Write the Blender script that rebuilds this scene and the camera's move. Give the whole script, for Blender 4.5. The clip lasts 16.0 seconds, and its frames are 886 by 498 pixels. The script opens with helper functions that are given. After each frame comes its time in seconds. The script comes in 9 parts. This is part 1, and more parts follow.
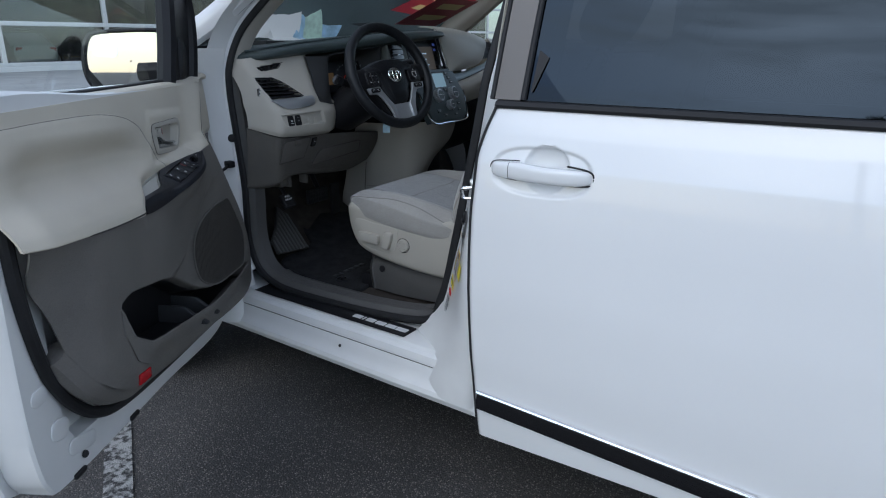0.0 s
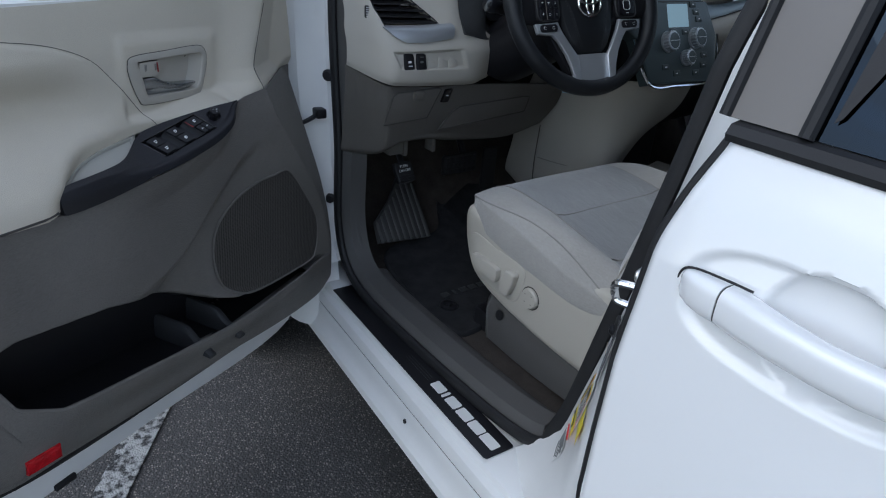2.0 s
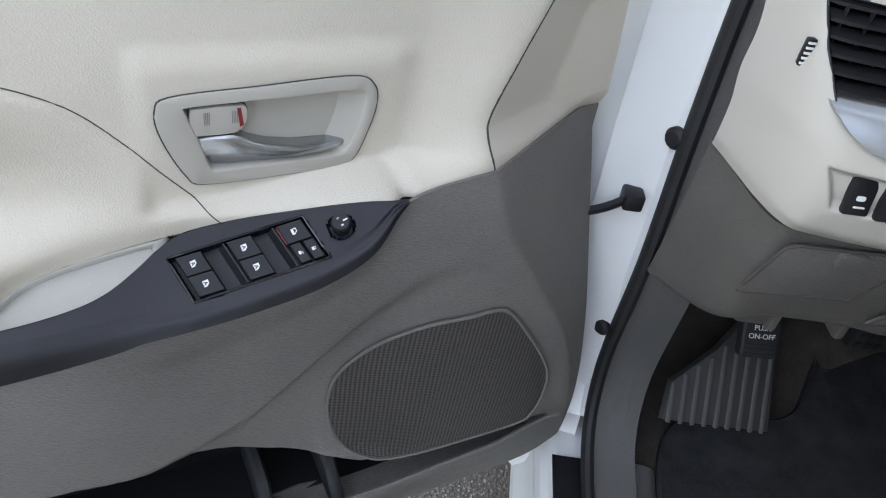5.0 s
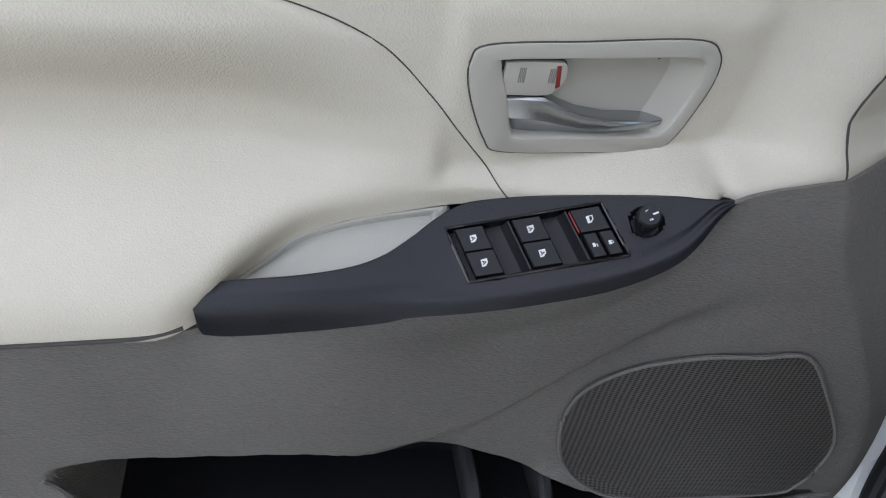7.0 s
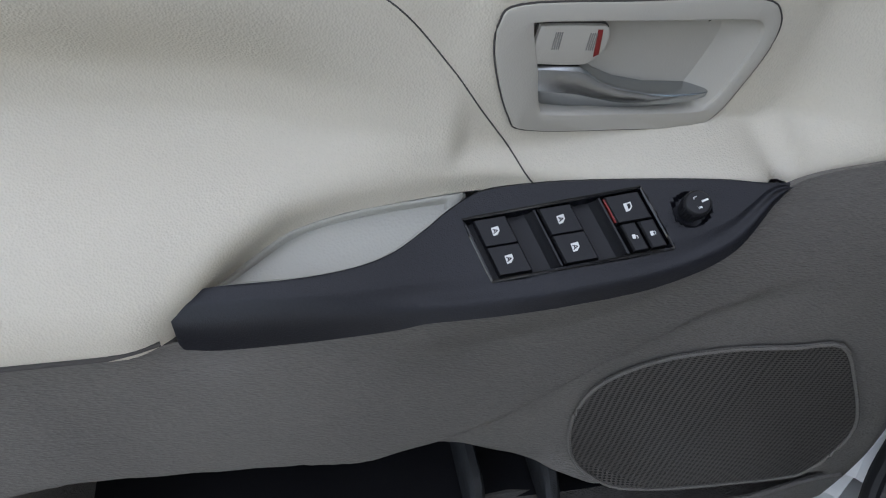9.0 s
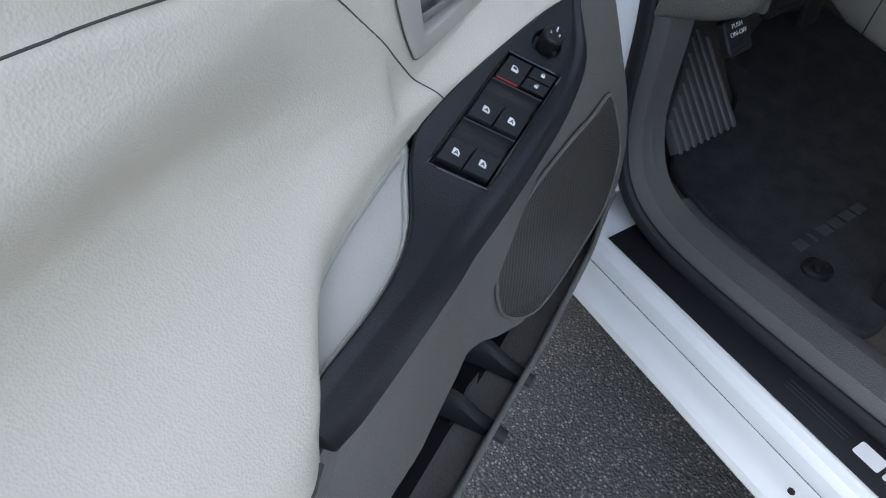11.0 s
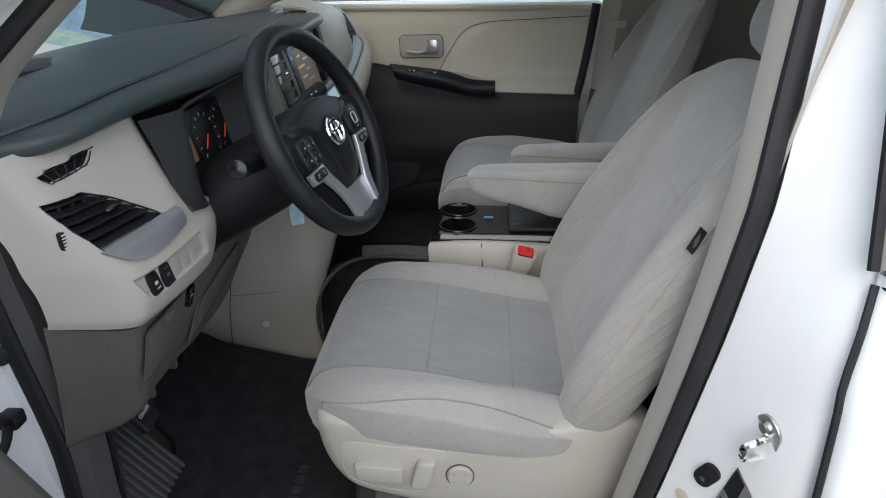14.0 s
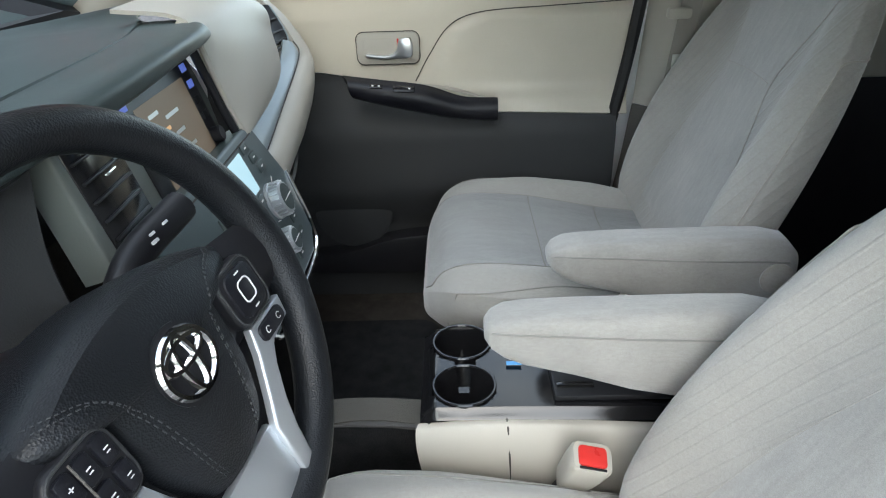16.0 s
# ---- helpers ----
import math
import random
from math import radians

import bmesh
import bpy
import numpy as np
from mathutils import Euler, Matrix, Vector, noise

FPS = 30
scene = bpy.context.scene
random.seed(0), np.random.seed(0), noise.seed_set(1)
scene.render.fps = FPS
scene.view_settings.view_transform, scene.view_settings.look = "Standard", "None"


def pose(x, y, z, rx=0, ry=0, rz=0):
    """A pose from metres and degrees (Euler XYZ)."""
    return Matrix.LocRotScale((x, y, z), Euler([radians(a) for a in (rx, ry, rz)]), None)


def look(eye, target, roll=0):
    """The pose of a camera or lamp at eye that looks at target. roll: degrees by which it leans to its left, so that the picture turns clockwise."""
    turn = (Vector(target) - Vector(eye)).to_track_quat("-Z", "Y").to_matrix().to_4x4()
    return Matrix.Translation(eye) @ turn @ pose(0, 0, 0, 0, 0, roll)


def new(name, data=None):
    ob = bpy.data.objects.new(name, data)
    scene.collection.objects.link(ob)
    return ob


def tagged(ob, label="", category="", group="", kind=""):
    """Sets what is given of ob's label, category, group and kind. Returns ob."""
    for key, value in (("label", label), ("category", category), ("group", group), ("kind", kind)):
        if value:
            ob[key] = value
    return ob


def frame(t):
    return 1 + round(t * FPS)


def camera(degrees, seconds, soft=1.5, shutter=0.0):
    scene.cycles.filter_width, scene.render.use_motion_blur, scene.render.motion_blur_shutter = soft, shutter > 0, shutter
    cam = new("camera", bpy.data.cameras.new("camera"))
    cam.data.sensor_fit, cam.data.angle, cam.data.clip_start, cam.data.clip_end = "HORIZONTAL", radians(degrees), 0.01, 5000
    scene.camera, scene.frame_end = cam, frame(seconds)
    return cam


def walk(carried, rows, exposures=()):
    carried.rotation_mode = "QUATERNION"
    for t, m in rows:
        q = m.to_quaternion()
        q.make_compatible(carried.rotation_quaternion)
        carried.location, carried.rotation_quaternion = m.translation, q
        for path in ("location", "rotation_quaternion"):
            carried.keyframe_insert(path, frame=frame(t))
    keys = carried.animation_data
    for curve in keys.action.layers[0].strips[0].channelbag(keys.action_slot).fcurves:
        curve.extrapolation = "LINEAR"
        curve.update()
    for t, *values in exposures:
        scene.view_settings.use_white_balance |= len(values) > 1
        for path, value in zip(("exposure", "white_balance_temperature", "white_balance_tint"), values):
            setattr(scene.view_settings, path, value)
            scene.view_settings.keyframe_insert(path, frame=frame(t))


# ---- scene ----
cam = camera(68.7, 16.0, 1.1)
PATH = [
    (0, (-2.134, -1.340, 1.198), (-0.522, -0.330, 0.582), 0.1),
    (0.5, (-1.999, -1.374, 1.19), (-0.504, -0.211, 0.549), 0.8),
    (1, (-1.818, -1.271, 1.184), (-0.419, -0.031, 0.473), 1.2),
    (1.5, (-1.611, -1.119, 1.203), (-0.361, 0.208, 0.379), 1.6),
    (2, (-1.35, -0.957, 1.21), (-0.272, 0.467, 0.311), 4.4),
    (2.5, (-1.195, -0.795, 1.219), (-0.297, 0.728, 0.285), 5.1),
    (3, (-1.095, -0.568, 1.22), (-0.261, 0.926, 0.185), 6.7),
    (3.5, (-1.021, -0.411, 1.225), (-0.209, 1.041, 0.114), 8.9),
    (4, (-0.955, -0.331, 1.233), (-0.277, 1.142, 0.063), 10.1),
    (4.5, (-0.937, -0.284, 1.23), (-0.591, 1.242, -0.016), 8.7),
    (5, (-0.952, -0.272, 1.223), (-0.916, 1.267, -0.054), 8.2),
    (5.2, (-0.959, -0.277, 1.222), (-1.026, 1.255, -0.063), 8.0),
    (7.3, (-1.045, -0.222, 1.145), (-1.603, 1.182, -0.166), 3.0),
    (7.5, (-1.05, -0.212, 1.14), (-1.627, 1.171, -0.184), 2.9),
    (8, (-1.055, -0.198, 1.134), (-1.613, 1.171, -0.213), 3.9),
    (8.2, (-1.055, -0.197, 1.135), (-1.61, 1.169, -0.216), 4.1),
    (10.3, (-1.224, -0.141, 1.121), (-0.882, 1.134, -0.381), 5.5),
    (10.5, (-1.25, -0.119, 1.122), (-0.784, 1.094, -0.398), 4.5),
    (11, (-1.306, -0.18, 1.133), (-0.628, 0.994, -0.337), -2.9),
    (11.5, (-1.372, -0.188, 1.151), (-0.31, 0.799, -0.226), -5.7),
    (12, (-1.426, -0.198, 1.176), (0.003, 0.481, -0.048), -7.6),
    (12.5, (-1.432, -0.217, 1.225), (0.221, 0.277, 0.215), -7.2),
    (13, (-1.418, -0.245, 1.282), (0.339, 0.121, 0.398), -5.6),
    (13.5, (-1.405, -0.255, 1.33), (0.385, 0.004, 0.476), -3.3),
    (14, (-1.367, -0.257, 1.358), (0.443, -0.124, 0.516), -1.3),
    (14.5, (-1.221, -0.286, 1.363), (0.584, -0.173, 0.508), -1.8),
    (15, (-1.026, -0.312, 1.372), (0.765, -0.16, 0.494), -1.1),
    (15.5, (-0.835, -0.242, 1.367), (0.94, -0.092, 0.457), -2.3),
    (16, (-0.655, -0.187, 1.353), (1.108, -0.138, 0.41), -2.1),
]
EXPO = [(0, -0.42, 5550, 6), (1, -0.42, 5550, 6), (2, -0.24, 5550, 6), (2.5, 0.16, 5600, 7), (3, 0.82, 5650, 8), (3.5, 1.15, 5900, 9), (4, 1.2, 5950, 8), (5, 1.15, 6100, 8), (8, 0.72, 6250, 8), (10.3, 0.55, 5800, 7), (11, 0.75, 5700, 7), (11.5, 0.74, 5780, 7), (12, 0.52, 5850, 7), (13, 0.8, 6250, 8), (13.5, 0.85, 6250, 8), (14, 0.5, 6200, 8), (14.5, 0.28, 6200, 7), (15, 1.0, 6200, 5), (16, 1.5, 6100, 3)]
walk(cam, [(t, look(eye, target, roll)) for t, eye, target, roll in PATH], exposures=EXPO)

# ---- light ----
SUN_EL, SUN_AZ = 42.0, 274.0
world = bpy.data.worlds.new("world")
scene.world = world
world.use_nodes = True
wn = world.node_tree.nodes
wl = world.node_tree.links
sky = wn.new("ShaderNodeTexSky")
sky.sky_type, sky.sun_disc = "NISHITA", False
sky.sun_elevation, sky.sun_rotation = radians(SUN_EL), radians(SUN_AZ)
sky.air_density, sky.dust_density = 1.0, 1.2
wn["Background"].inputs["Strength"].default_value = 0.27
# thin streaks of evening cloud
w_tc, w_mp, w_no, w_rp, w_mx = (wn.new(k) for k in ("ShaderNodeTexCoord", "ShaderNodeMapping", "ShaderNodeTexNoise", "ShaderNodeMapRange", "ShaderNodeMix"))
w_mp.inputs["Scale"].default_value = (1.2, 1.2, 7.0)
w_no.inputs["Scale"].default_value, w_no.inputs["Detail"].default_value, w_no.inputs["Roughness"].default_value = 2.2, 9.0, 0.62
w_rp.inputs["From Min"].default_value, w_rp.inputs["From Max"].default_value, w_rp.inputs["To Min"].default_value, w_rp.inputs["To Max"].default_value = 0.47, 0.66, 0.25, 0.85
w_mx.data_type = "RGBA"
w_mx.inputs["B"].default_value = (6.2, 5.7, 5.4, 1)
wl.new(w_tc.outputs["Generated"], w_mp.inputs[0])
wl.new(w_mp.outputs[0], w_no.inputs["Vector"])
wl.new(w_no.outputs[0], w_rp.inputs["Value"])
wl.new(w_rp.outputs[0], w_mx.inputs["Factor"])
wl.new(sky.outputs[0], w_mx.inputs["A"])
wl.new(w_mx.outputs["Result"], wn["Background"].inputs[0])
sun_data = bpy.data.lights.new("sun", "SUN")
sun_data.energy, sun_data.angle, sun_data.color = 0.6, radians(46), (1.0, 0.93, 0.84)
sun = new("sun", sun_data)
sun.matrix_world = look((0, 0, 0), (-math.sin(radians(SUN_AZ)) * math.cos(radians(SUN_EL)), -math.cos(radians(SUN_AZ)) * math.cos(radians(SUN_EL)), -math.sin(radians(SUN_EL))))


# ---- materials ----
def mat(name, col, rough=0.5, metal=0.0, var=0.12, scale=6.0, bump=0.0, bscale=300.0, coat=0.0, spec=0.5, stretch=(1, 1, 1), cell=False, sheen=0.0, rvar=0.1, fine=0.0):
    """A principled material with broad stains, fine grain and relief in object space, in metres."""
    m = bpy.data.materials.new(name)
    m.use_nodes = True
    n, l = m.node_tree.nodes, m.node_tree.links
    p = n["Principled BSDF"]
    p.inputs["Roughness"].default_value = rough
    p.inputs["Metallic"].default_value = metal
    p.inputs["Coat Weight"].default_value = coat
    p.inputs["Coat Roughness"].default_value = 0.03
    p.inputs["Specular IOR Level"].default_value = spec
    p.inputs["Sheen Weight"].default_value = sheen
    tc = n.new("ShaderNodeTexCoord")
    mp = n.new("ShaderNodeMapping")
    mp.inputs["Scale"].default_value = stretch
    l.new(tc.outputs["Object"], mp.inputs[0])
    a = n.new("ShaderNodeTexNoise")
    a.inputs["Scale"].default_value, a.inputs["Detail"].default_value = scale, 5.0
    l.new(tc.outputs["Object"], a.inputs["Vector"])
    b = n.new("ShaderNodeTexNoise")
    b.inputs["Scale"].default_value, b.inputs["Detail"].default_value = bscale * 0.6, 2.0
    l.new(mp.outputs[0], b.inputs["Vector"])
    mix = n.new("ShaderNodeMath")
    mix.operation = "MULTIPLY_ADD"
    l.new(b.outputs[0], mix.inputs[0])
    mix.inputs[1].default_value = fine
    l.new(a.outputs[0], mix.inputs[2])
    ramp = n.new("ShaderNodeValToRGB")
    lo, hi = (tuple(min(1, c * k) for c in col) + (1,) for k in (1 - var, 1 + var))
    ramp.color_ramp.elements[0].color, ramp.color_ramp.elements[1].color = lo, hi
    ramp.color_ramp.elements[0].position, ramp.color_ramp.elements[1].position = 0.3 + fine * 0.3, 0.7 + fine * 0.7
    l.new(mix.outputs[0], ramp.inputs[0])
    l.new(ramp.outputs[0], p.inputs["Base Color"])
    rr = n.new("ShaderNodeMapRange")
    rr.inputs["To Min"].default_value, rr.inputs["To Max"].default_value = max(0.02, rough - rvar), min(1, rough + rvar)
    l.new(a.outputs[0], rr.inputs["Value"])
    l.new(rr.outputs[0], p.inputs["Roughness"])
    if bump:
        t = n.new("ShaderNodeTexVoronoi" if cell else "ShaderNodeTexNoise")
        t.inputs["Scale"].default_value = bscale
        l.new(mp.outputs[0], t.inputs["Vector"])
        bp = n.new("ShaderNodeBump")
        bp.inputs["Strength"].default_value, bp.inputs["Distance"].default_value = bump, 0.6 / bscale
        l.new(t.outputs[0], bp.inputs["Height"])
        l.new(bp.outputs[0], p.inputs["Normal"])
    return m


def emit(name, col, strength):
    m = bpy.data.materials.new(name)
    m.use_nodes = True
    p = m.node_tree.nodes["Principled BSDF"]
    p.inputs["Base Color"].default_value = (*col, 1)
    p.inputs["Emission Color"].default_value = (*col, 1)
    p.inputs["Emission Strength"].default_value = strength
    return m


def glass(name, tint, rough=0.0, ior=1.5, shine=(1, 1, 1)):
    """A thin pane: what is behind shows through the tint, and the sky glints by Fresnel."""
    m = bpy.data.materials.new(name)
    m.use_nodes = True
    n, l = m.node_tree.nodes, m.node_tree.links
    n.remove(n["Principled BSDF"])
    tr, gl, fr, mx = n.new("ShaderNodeBsdfTransparent"), n.new("ShaderNodeBsdfGlossy"), n.new("ShaderNodeFresnel"), n.new("ShaderNodeMixShader")
    tr.inputs[0].default_value = (*tint, 1)
    gl.inputs["Roughness"].default_value = rough
    gl.inputs["Color"].default_value = (*shine, 1)
    fr.inputs["IOR"].default_value = ior
    l.new(fr.outputs[0], mx.inputs[0])
    l.new(tr.outputs[0], mx.inputs[1])
    l.new(gl.outputs[0], mx.inputs[2])
    l.new(mx.outputs[0], n["Material Output"].inputs[0])
    return m


def fabric(name, col, ribs=0.0, dots=0.0, streaks=False):
    """Brushed seat cloth: nap patches, short woven streaks and fine threads; ribs: slanting quilt lines; dots: pale pin dots."""
    m = mat(name, col, rough=0.95, var=0.06, scale=9, bump=0.9, bscale=1100, spec=0.15, sheen=0.45, fine=0.0)
    n, l = m.node_tree.nodes, m.node_tree.links
    p = n["Principled BSDF"]
    tc = next(x for x in n if x.bl_idname == "ShaderNodeTexCoord")

    def noise(stretch, scale, detail, lo, hi, to0, to1):
        mp = n.new("ShaderNodeMapping")
        mp.inputs["Scale"].default_value = stretch
        l.new(tc.outputs["Object"], mp.inputs[0])
        t = n.new("ShaderNodeTexNoise")
        t.inputs["Scale"].default_value, t.inputs["Detail"].default_value = scale, detail
        l.new(mp.outputs[0], t.inputs["Vector"])
        r = n.new("ShaderNodeMapRange")
        r.inputs["From Min"].default_value, r.inputs["From Max"].default_value = lo, hi
        r.inputs["To Min"].default_value, r.inputs["To Max"].default_value = to0, to1
        l.new(t.outputs[0], r.inputs["Value"])
        return r.outputs[0]

    def times(a, b):
        q = n.new("ShaderNodeMath")
        q.operation = "MULTIPLY"
        l.new(a, q.inputs[0])
        l.new(b, q.inputs[1])
        return q.outputs[0]

    k = times(noise((1, 0.40, 1), 330, 2, 0.35, 0.65, 0.96, 1.04), noise((1, 1, 1), 900, 1, 0.3, 0.7, 0.91, 1.08))
    k = times(k, noise((1, 0.5, 0.7), 7, 3, 0.3, 0.7, 0.965, 1.035))
    if streaks:
        k = times(k, noise((1, 0.16, 0.22), 120, 2, 0.36, 0.64, 0.945, 1.045))
    if dots:
        v = n.new("ShaderNodeTexVoronoi")
        v.inputs["Scale"].default_value, v.inputs["Randomness"].default_value = dots, 0.0
        l.new(tc.outputs["Object"], v.inputs["Vector"])
        d = n.new("ShaderNodeMapRange")
        d.inputs["From Min"].default_value, d.inputs["From Max"].default_value, d.inputs["To Min"].default_value, d.inputs["To Max"].default_value = 0.04, 0.15, 1.16, 1.0
        l.new(v.outputs["Distance"], d.inputs["Value"])
        k = times(k, d.outputs[0])
    mx = n.new("ShaderNodeVectorMath")
    mx.operation = "SCALE"
    l.new(p.inputs["Base Color"].links[0].from_socket, mx.inputs[0])
    l.new(k, mx.inputs["Scale"])
    l.new(mx.outputs[0], p.inputs["Base Color"])
    old = p.inputs["Normal"].links[0].from_socket
    if ribs:
        w = n.new("ShaderNodeTexWave")
        w.bands_direction = "DIAGONAL"
        w.inputs["Scale"].default_value, w.inputs["Distortion"].default_value = ribs, 0.6
        l.new(tc.outputs["Object"], w.inputs["Vector"])
        bp = n.new("ShaderNodeBump")
        bp.inputs["Strength"].default_value, bp.inputs["Distance"].default_value = 0.35, 0.0015
        q = n.new("ShaderNodeMapRange")
        q.inputs["From Min"].default_value, q.inputs["From Max"].default_value = 0.80, 1.0
        l.new(w.outputs[0], q.inputs["Value"])
        l.new(q.outputs[0], bp.inputs["Height"])
        l.new(old, bp.inputs["Normal"])
        l.new(bp.outputs[0], p.inputs["Normal"])
    return m


M_WHITE = mat("white_paint", (0.80, 0.80, 0.79), rough=0.22, var=0.02, scale=2, coat=1.0, rvar=0.05)
M_JAMB = mat("white_jamb_paint", (0.78, 0.78, 0.76), rough=0.35, var=0.04, scale=7, coat=0.4, rvar=0.08)
def stones(name, lo, hi, scale, paint=None):
    """Rolled aggregate: single stones of uneven tone in dark binder; paint: a worn coat on their tops."""
    m = mat(name, lo, rough=0.82, var=0.35, scale=1.5, bump=0.5, bscale=240, spec=0.4)
    n, l = m.node_tree.nodes, m.node_tree.links
    p = n["Principled BSDF"]
    tc = next(x for x in n if x.bl_idname == "ShaderNodeTexCoord")
    v = n.new("ShaderNodeTexVoronoi")
    v.inputs["Scale"].default_value = scale
    l.new(tc.outputs["Object"], v.inputs["Vector"])
    sp = n.new("ShaderNodeSeparateColor")
    l.new(v.outputs["Color"], sp.inputs[0])
    r = n.new("ShaderNodeMapRange")
    r.inputs["From Min"].default_value, r.inputs["From Max"].default_value = 0.55, 1.0
    l.new(sp.outputs[0], r.inputs["Value"])
    d = n.new("ShaderNodeMapRange")
    d.inputs["From Min"].default_value, d.inputs["From Max"].default_value, d.inputs["To Min"].default_value, d.inputs["To Max"].default_value = 0.25, 0.6, 1.0, 0.0
    l.new(v.outputs["Distance"], d.inputs["Value"])
    mu = n.new("ShaderNodeMath")
    mu.operation = "MULTIPLY"
    l.new(r.outputs[0], mu.inputs[0])
    l.new(d.outputs[0], mu.inputs[1])
    mx = n.new("ShaderNodeMix")
    mx.data_type = "RGBA"
    l.new(mu.outputs[0], mx.inputs["Factor"])
    l.new(p.inputs["Base Color"].links[0].from_socket, mx.inputs["A"])
    mx.inputs["B"].default_value = (*hi, 1)
    out = mx.outputs["Result"]
    if paint:
        wn_ = n.new("ShaderNodeTexNoise")
        wn_.inputs["Scale"].default_value, wn_.inputs["Detail"].default_value = 55.0, 6.0
        l.new(tc.outputs["Object"], wn_.inputs["Vector"])
        wr = n.new("ShaderNodeMapRange")
        wr.inputs["From Min"].default_value, wr.inputs["From Max"].default_value = 0.40, 0.56
        l.new(wn_.outputs[0], wr.inputs["Value"])
        m2 = n.new("ShaderNodeMix")
        m2.data_type = "RGBA"
        l.new(wr.outputs[0], m2.inputs["Factor"])
        l.new(out, m2.inputs["A"])
        m2.inputs["B"].default_value = (*paint, 1)
        out = m2.outputs["Result"]
    l.new(out, p.inputs["Base Color"])
    bp = n.new("ShaderNodeBump")
    bp.inputs["Strength"].default_value, bp.inputs["Distance"].default_value = 0.8, 0.004
    bp.invert = True
    l.new(v.outputs["Distance"], bp.inputs["Height"])
    l.new(p.inputs["Normal"].links[0].from_socket, bp.inputs["Normal"])
    l.new(bp.outputs[0], p.inputs["Normal"])
    return m


M_ASPHALT = stones("asphalt", (0.056, 0.053, 0.050), (0.27, 0.245, 0.21), 190)
M_CONC = mat("concrete", (0.40, 0.40, 0.40), rough=0.85, var=0.15, scale=1.2, bump=0.3, bscale=60)
M_LINE = stones("road_paint", (0.040, 0.039, 0.038), (0.20, 0.19, 0.17), 210, (0.38, 0.375, 0.355))
M_YELLOW = mat("yellow_paint", (0.70, 0.50, 0.03), rough=0.7, var=0.2, scale=9, bump=0.3, bscale=80)
M_BEIGE = mat("beige_plastic", (0.43, 0.405, 0.35), rough=0.5, var=0.04, scale=5, bump=0.12, bscale=900, cell=True, spec=0.4)
M_LEATHER = mat("beige_vinyl", (0.60, 0.553, 0.455), rough=0.42, var=0.07, scale=5, bump=0.34, bscale=720, cell=True, spec=0.45, fine=0.25)
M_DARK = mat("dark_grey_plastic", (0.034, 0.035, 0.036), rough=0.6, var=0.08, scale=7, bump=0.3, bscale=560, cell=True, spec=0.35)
M_MID = mat("warm_grey_plastic", (0.108, 0.100, 0.088), rough=0.54, var=0.16, scale=7, fine=0.5, bump=0.8, bscale=600, cell=True, spec=0.35)
# Same plastic as M_MID, paler: the door's stronger light is in the colour.
M_MID_LIT = mat("warm_grey_plastic_lit", (0.158, 0.148, 0.134), rough=0.52, var=0.20, scale=6, fine=0.6, bump=0.7, bscale=560, stretch=(0.5, 1, 1.6), cell=True, spec=0.35)
M_PAD = mat("dash_pad", (0.050, 0.066, 0.066), rough=0.40, var=0.08, scale=6, bump=0.22, bscale=750, cell=True, spec=0.4)
M_SILL = mat("cool_grey_plastic", (0.085, 0.082, 0.079), rough=0.5, var=0.08, scale=7, bump=0.5, bscale=600, cell=True, spec=0.4)
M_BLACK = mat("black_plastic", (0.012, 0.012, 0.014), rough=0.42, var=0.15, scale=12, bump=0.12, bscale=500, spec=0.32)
M_SWITCH = mat("blue_black_plastic", (0.0065, 0.0068, 0.0098), rough=0.38, var=0.35, scale=9, bump=0.5, bscale=1000, spec=0.42, fine=0.7)
M_GLOSSBLACK = mat("gloss_black", (0.010, 0.010, 0.011), rough=0.12, var=0.1, scale=8, rvar=0.04)
M_RUBBER = mat("black_rubber", (0.014, 0.014, 0.015), rough=0.62, var=0.25, scale=20, bump=0.15, bscale=260, spec=0.4)
M_CARPET = mat("dark_carpet", (0.028, 0.0285, 0.030), rough=0.98, var=0.35, scale=30, bump=0.9, bscale=500, spec=0.1, fine=0.5)
M_CARPET2 = mat("brown_grey_carpet", (0.055, 0.048, 0.042), rough=0.98, var=0.3, scale=26, bump=0.9, bscale=420, spec=0.1, fine=0.5)
M_CHROME = mat("chrome", (0.82, 0.82, 0.82), rough=0.08, metal=1, var=0.02, rvar=0.03)
M_SATIN = mat("satin_metal", (0.62, 0.64, 0.66), rough=0.30, metal=1, var=0.03, rvar=0.05)
M_STEEL = mat("zinc_steel", (0.60, 0.60, 0.57), rough=0.34, metal=1, var=0.12, scale=30, bump=0.2, bscale=200)
M_SILVER = mat("silver_plastic", (0.46, 0.48, 0.50), rough=0.32, metal=0.65, var=0.03, rvar=0.05)
M_SWEEP = mat("pale_silver_trim", (0.30, 0.35, 0.37), rough=0.42, metal=0.25, var=0.05, rvar=0.05)
M_RED = mat("red_plastic", (0.62, 0.035, 0.03), rough=0.3, var=0.1, scale=30)
M_DRED = mat("dull_red_plastic", (0.22, 0.02, 0.018), rough=0.4, var=0.15, scale=40)
M_REFLECT = mat("red_reflector", (0.42, 0.006, 0.012), rough=0.15, var=0.3, scale=60, bump=0.4, bscale=240, cell=True)
M_PRINT = mat("white_print", (0.72, 0.72, 0.70), rough=0.5, var=0.03)
M_LABEL = mat("white_label", (0.75, 0.75, 0.73), rough=0.45, var=0.04)
M_LYELLOW = mat("label_yellow", (0.80, 0.66, 0.04), rough=0.45, var=0.06)
M_GREYPRINT = mat("grey_print", (0.15, 0.15, 0.15), rough=0.6, var=0.2, scale=60)
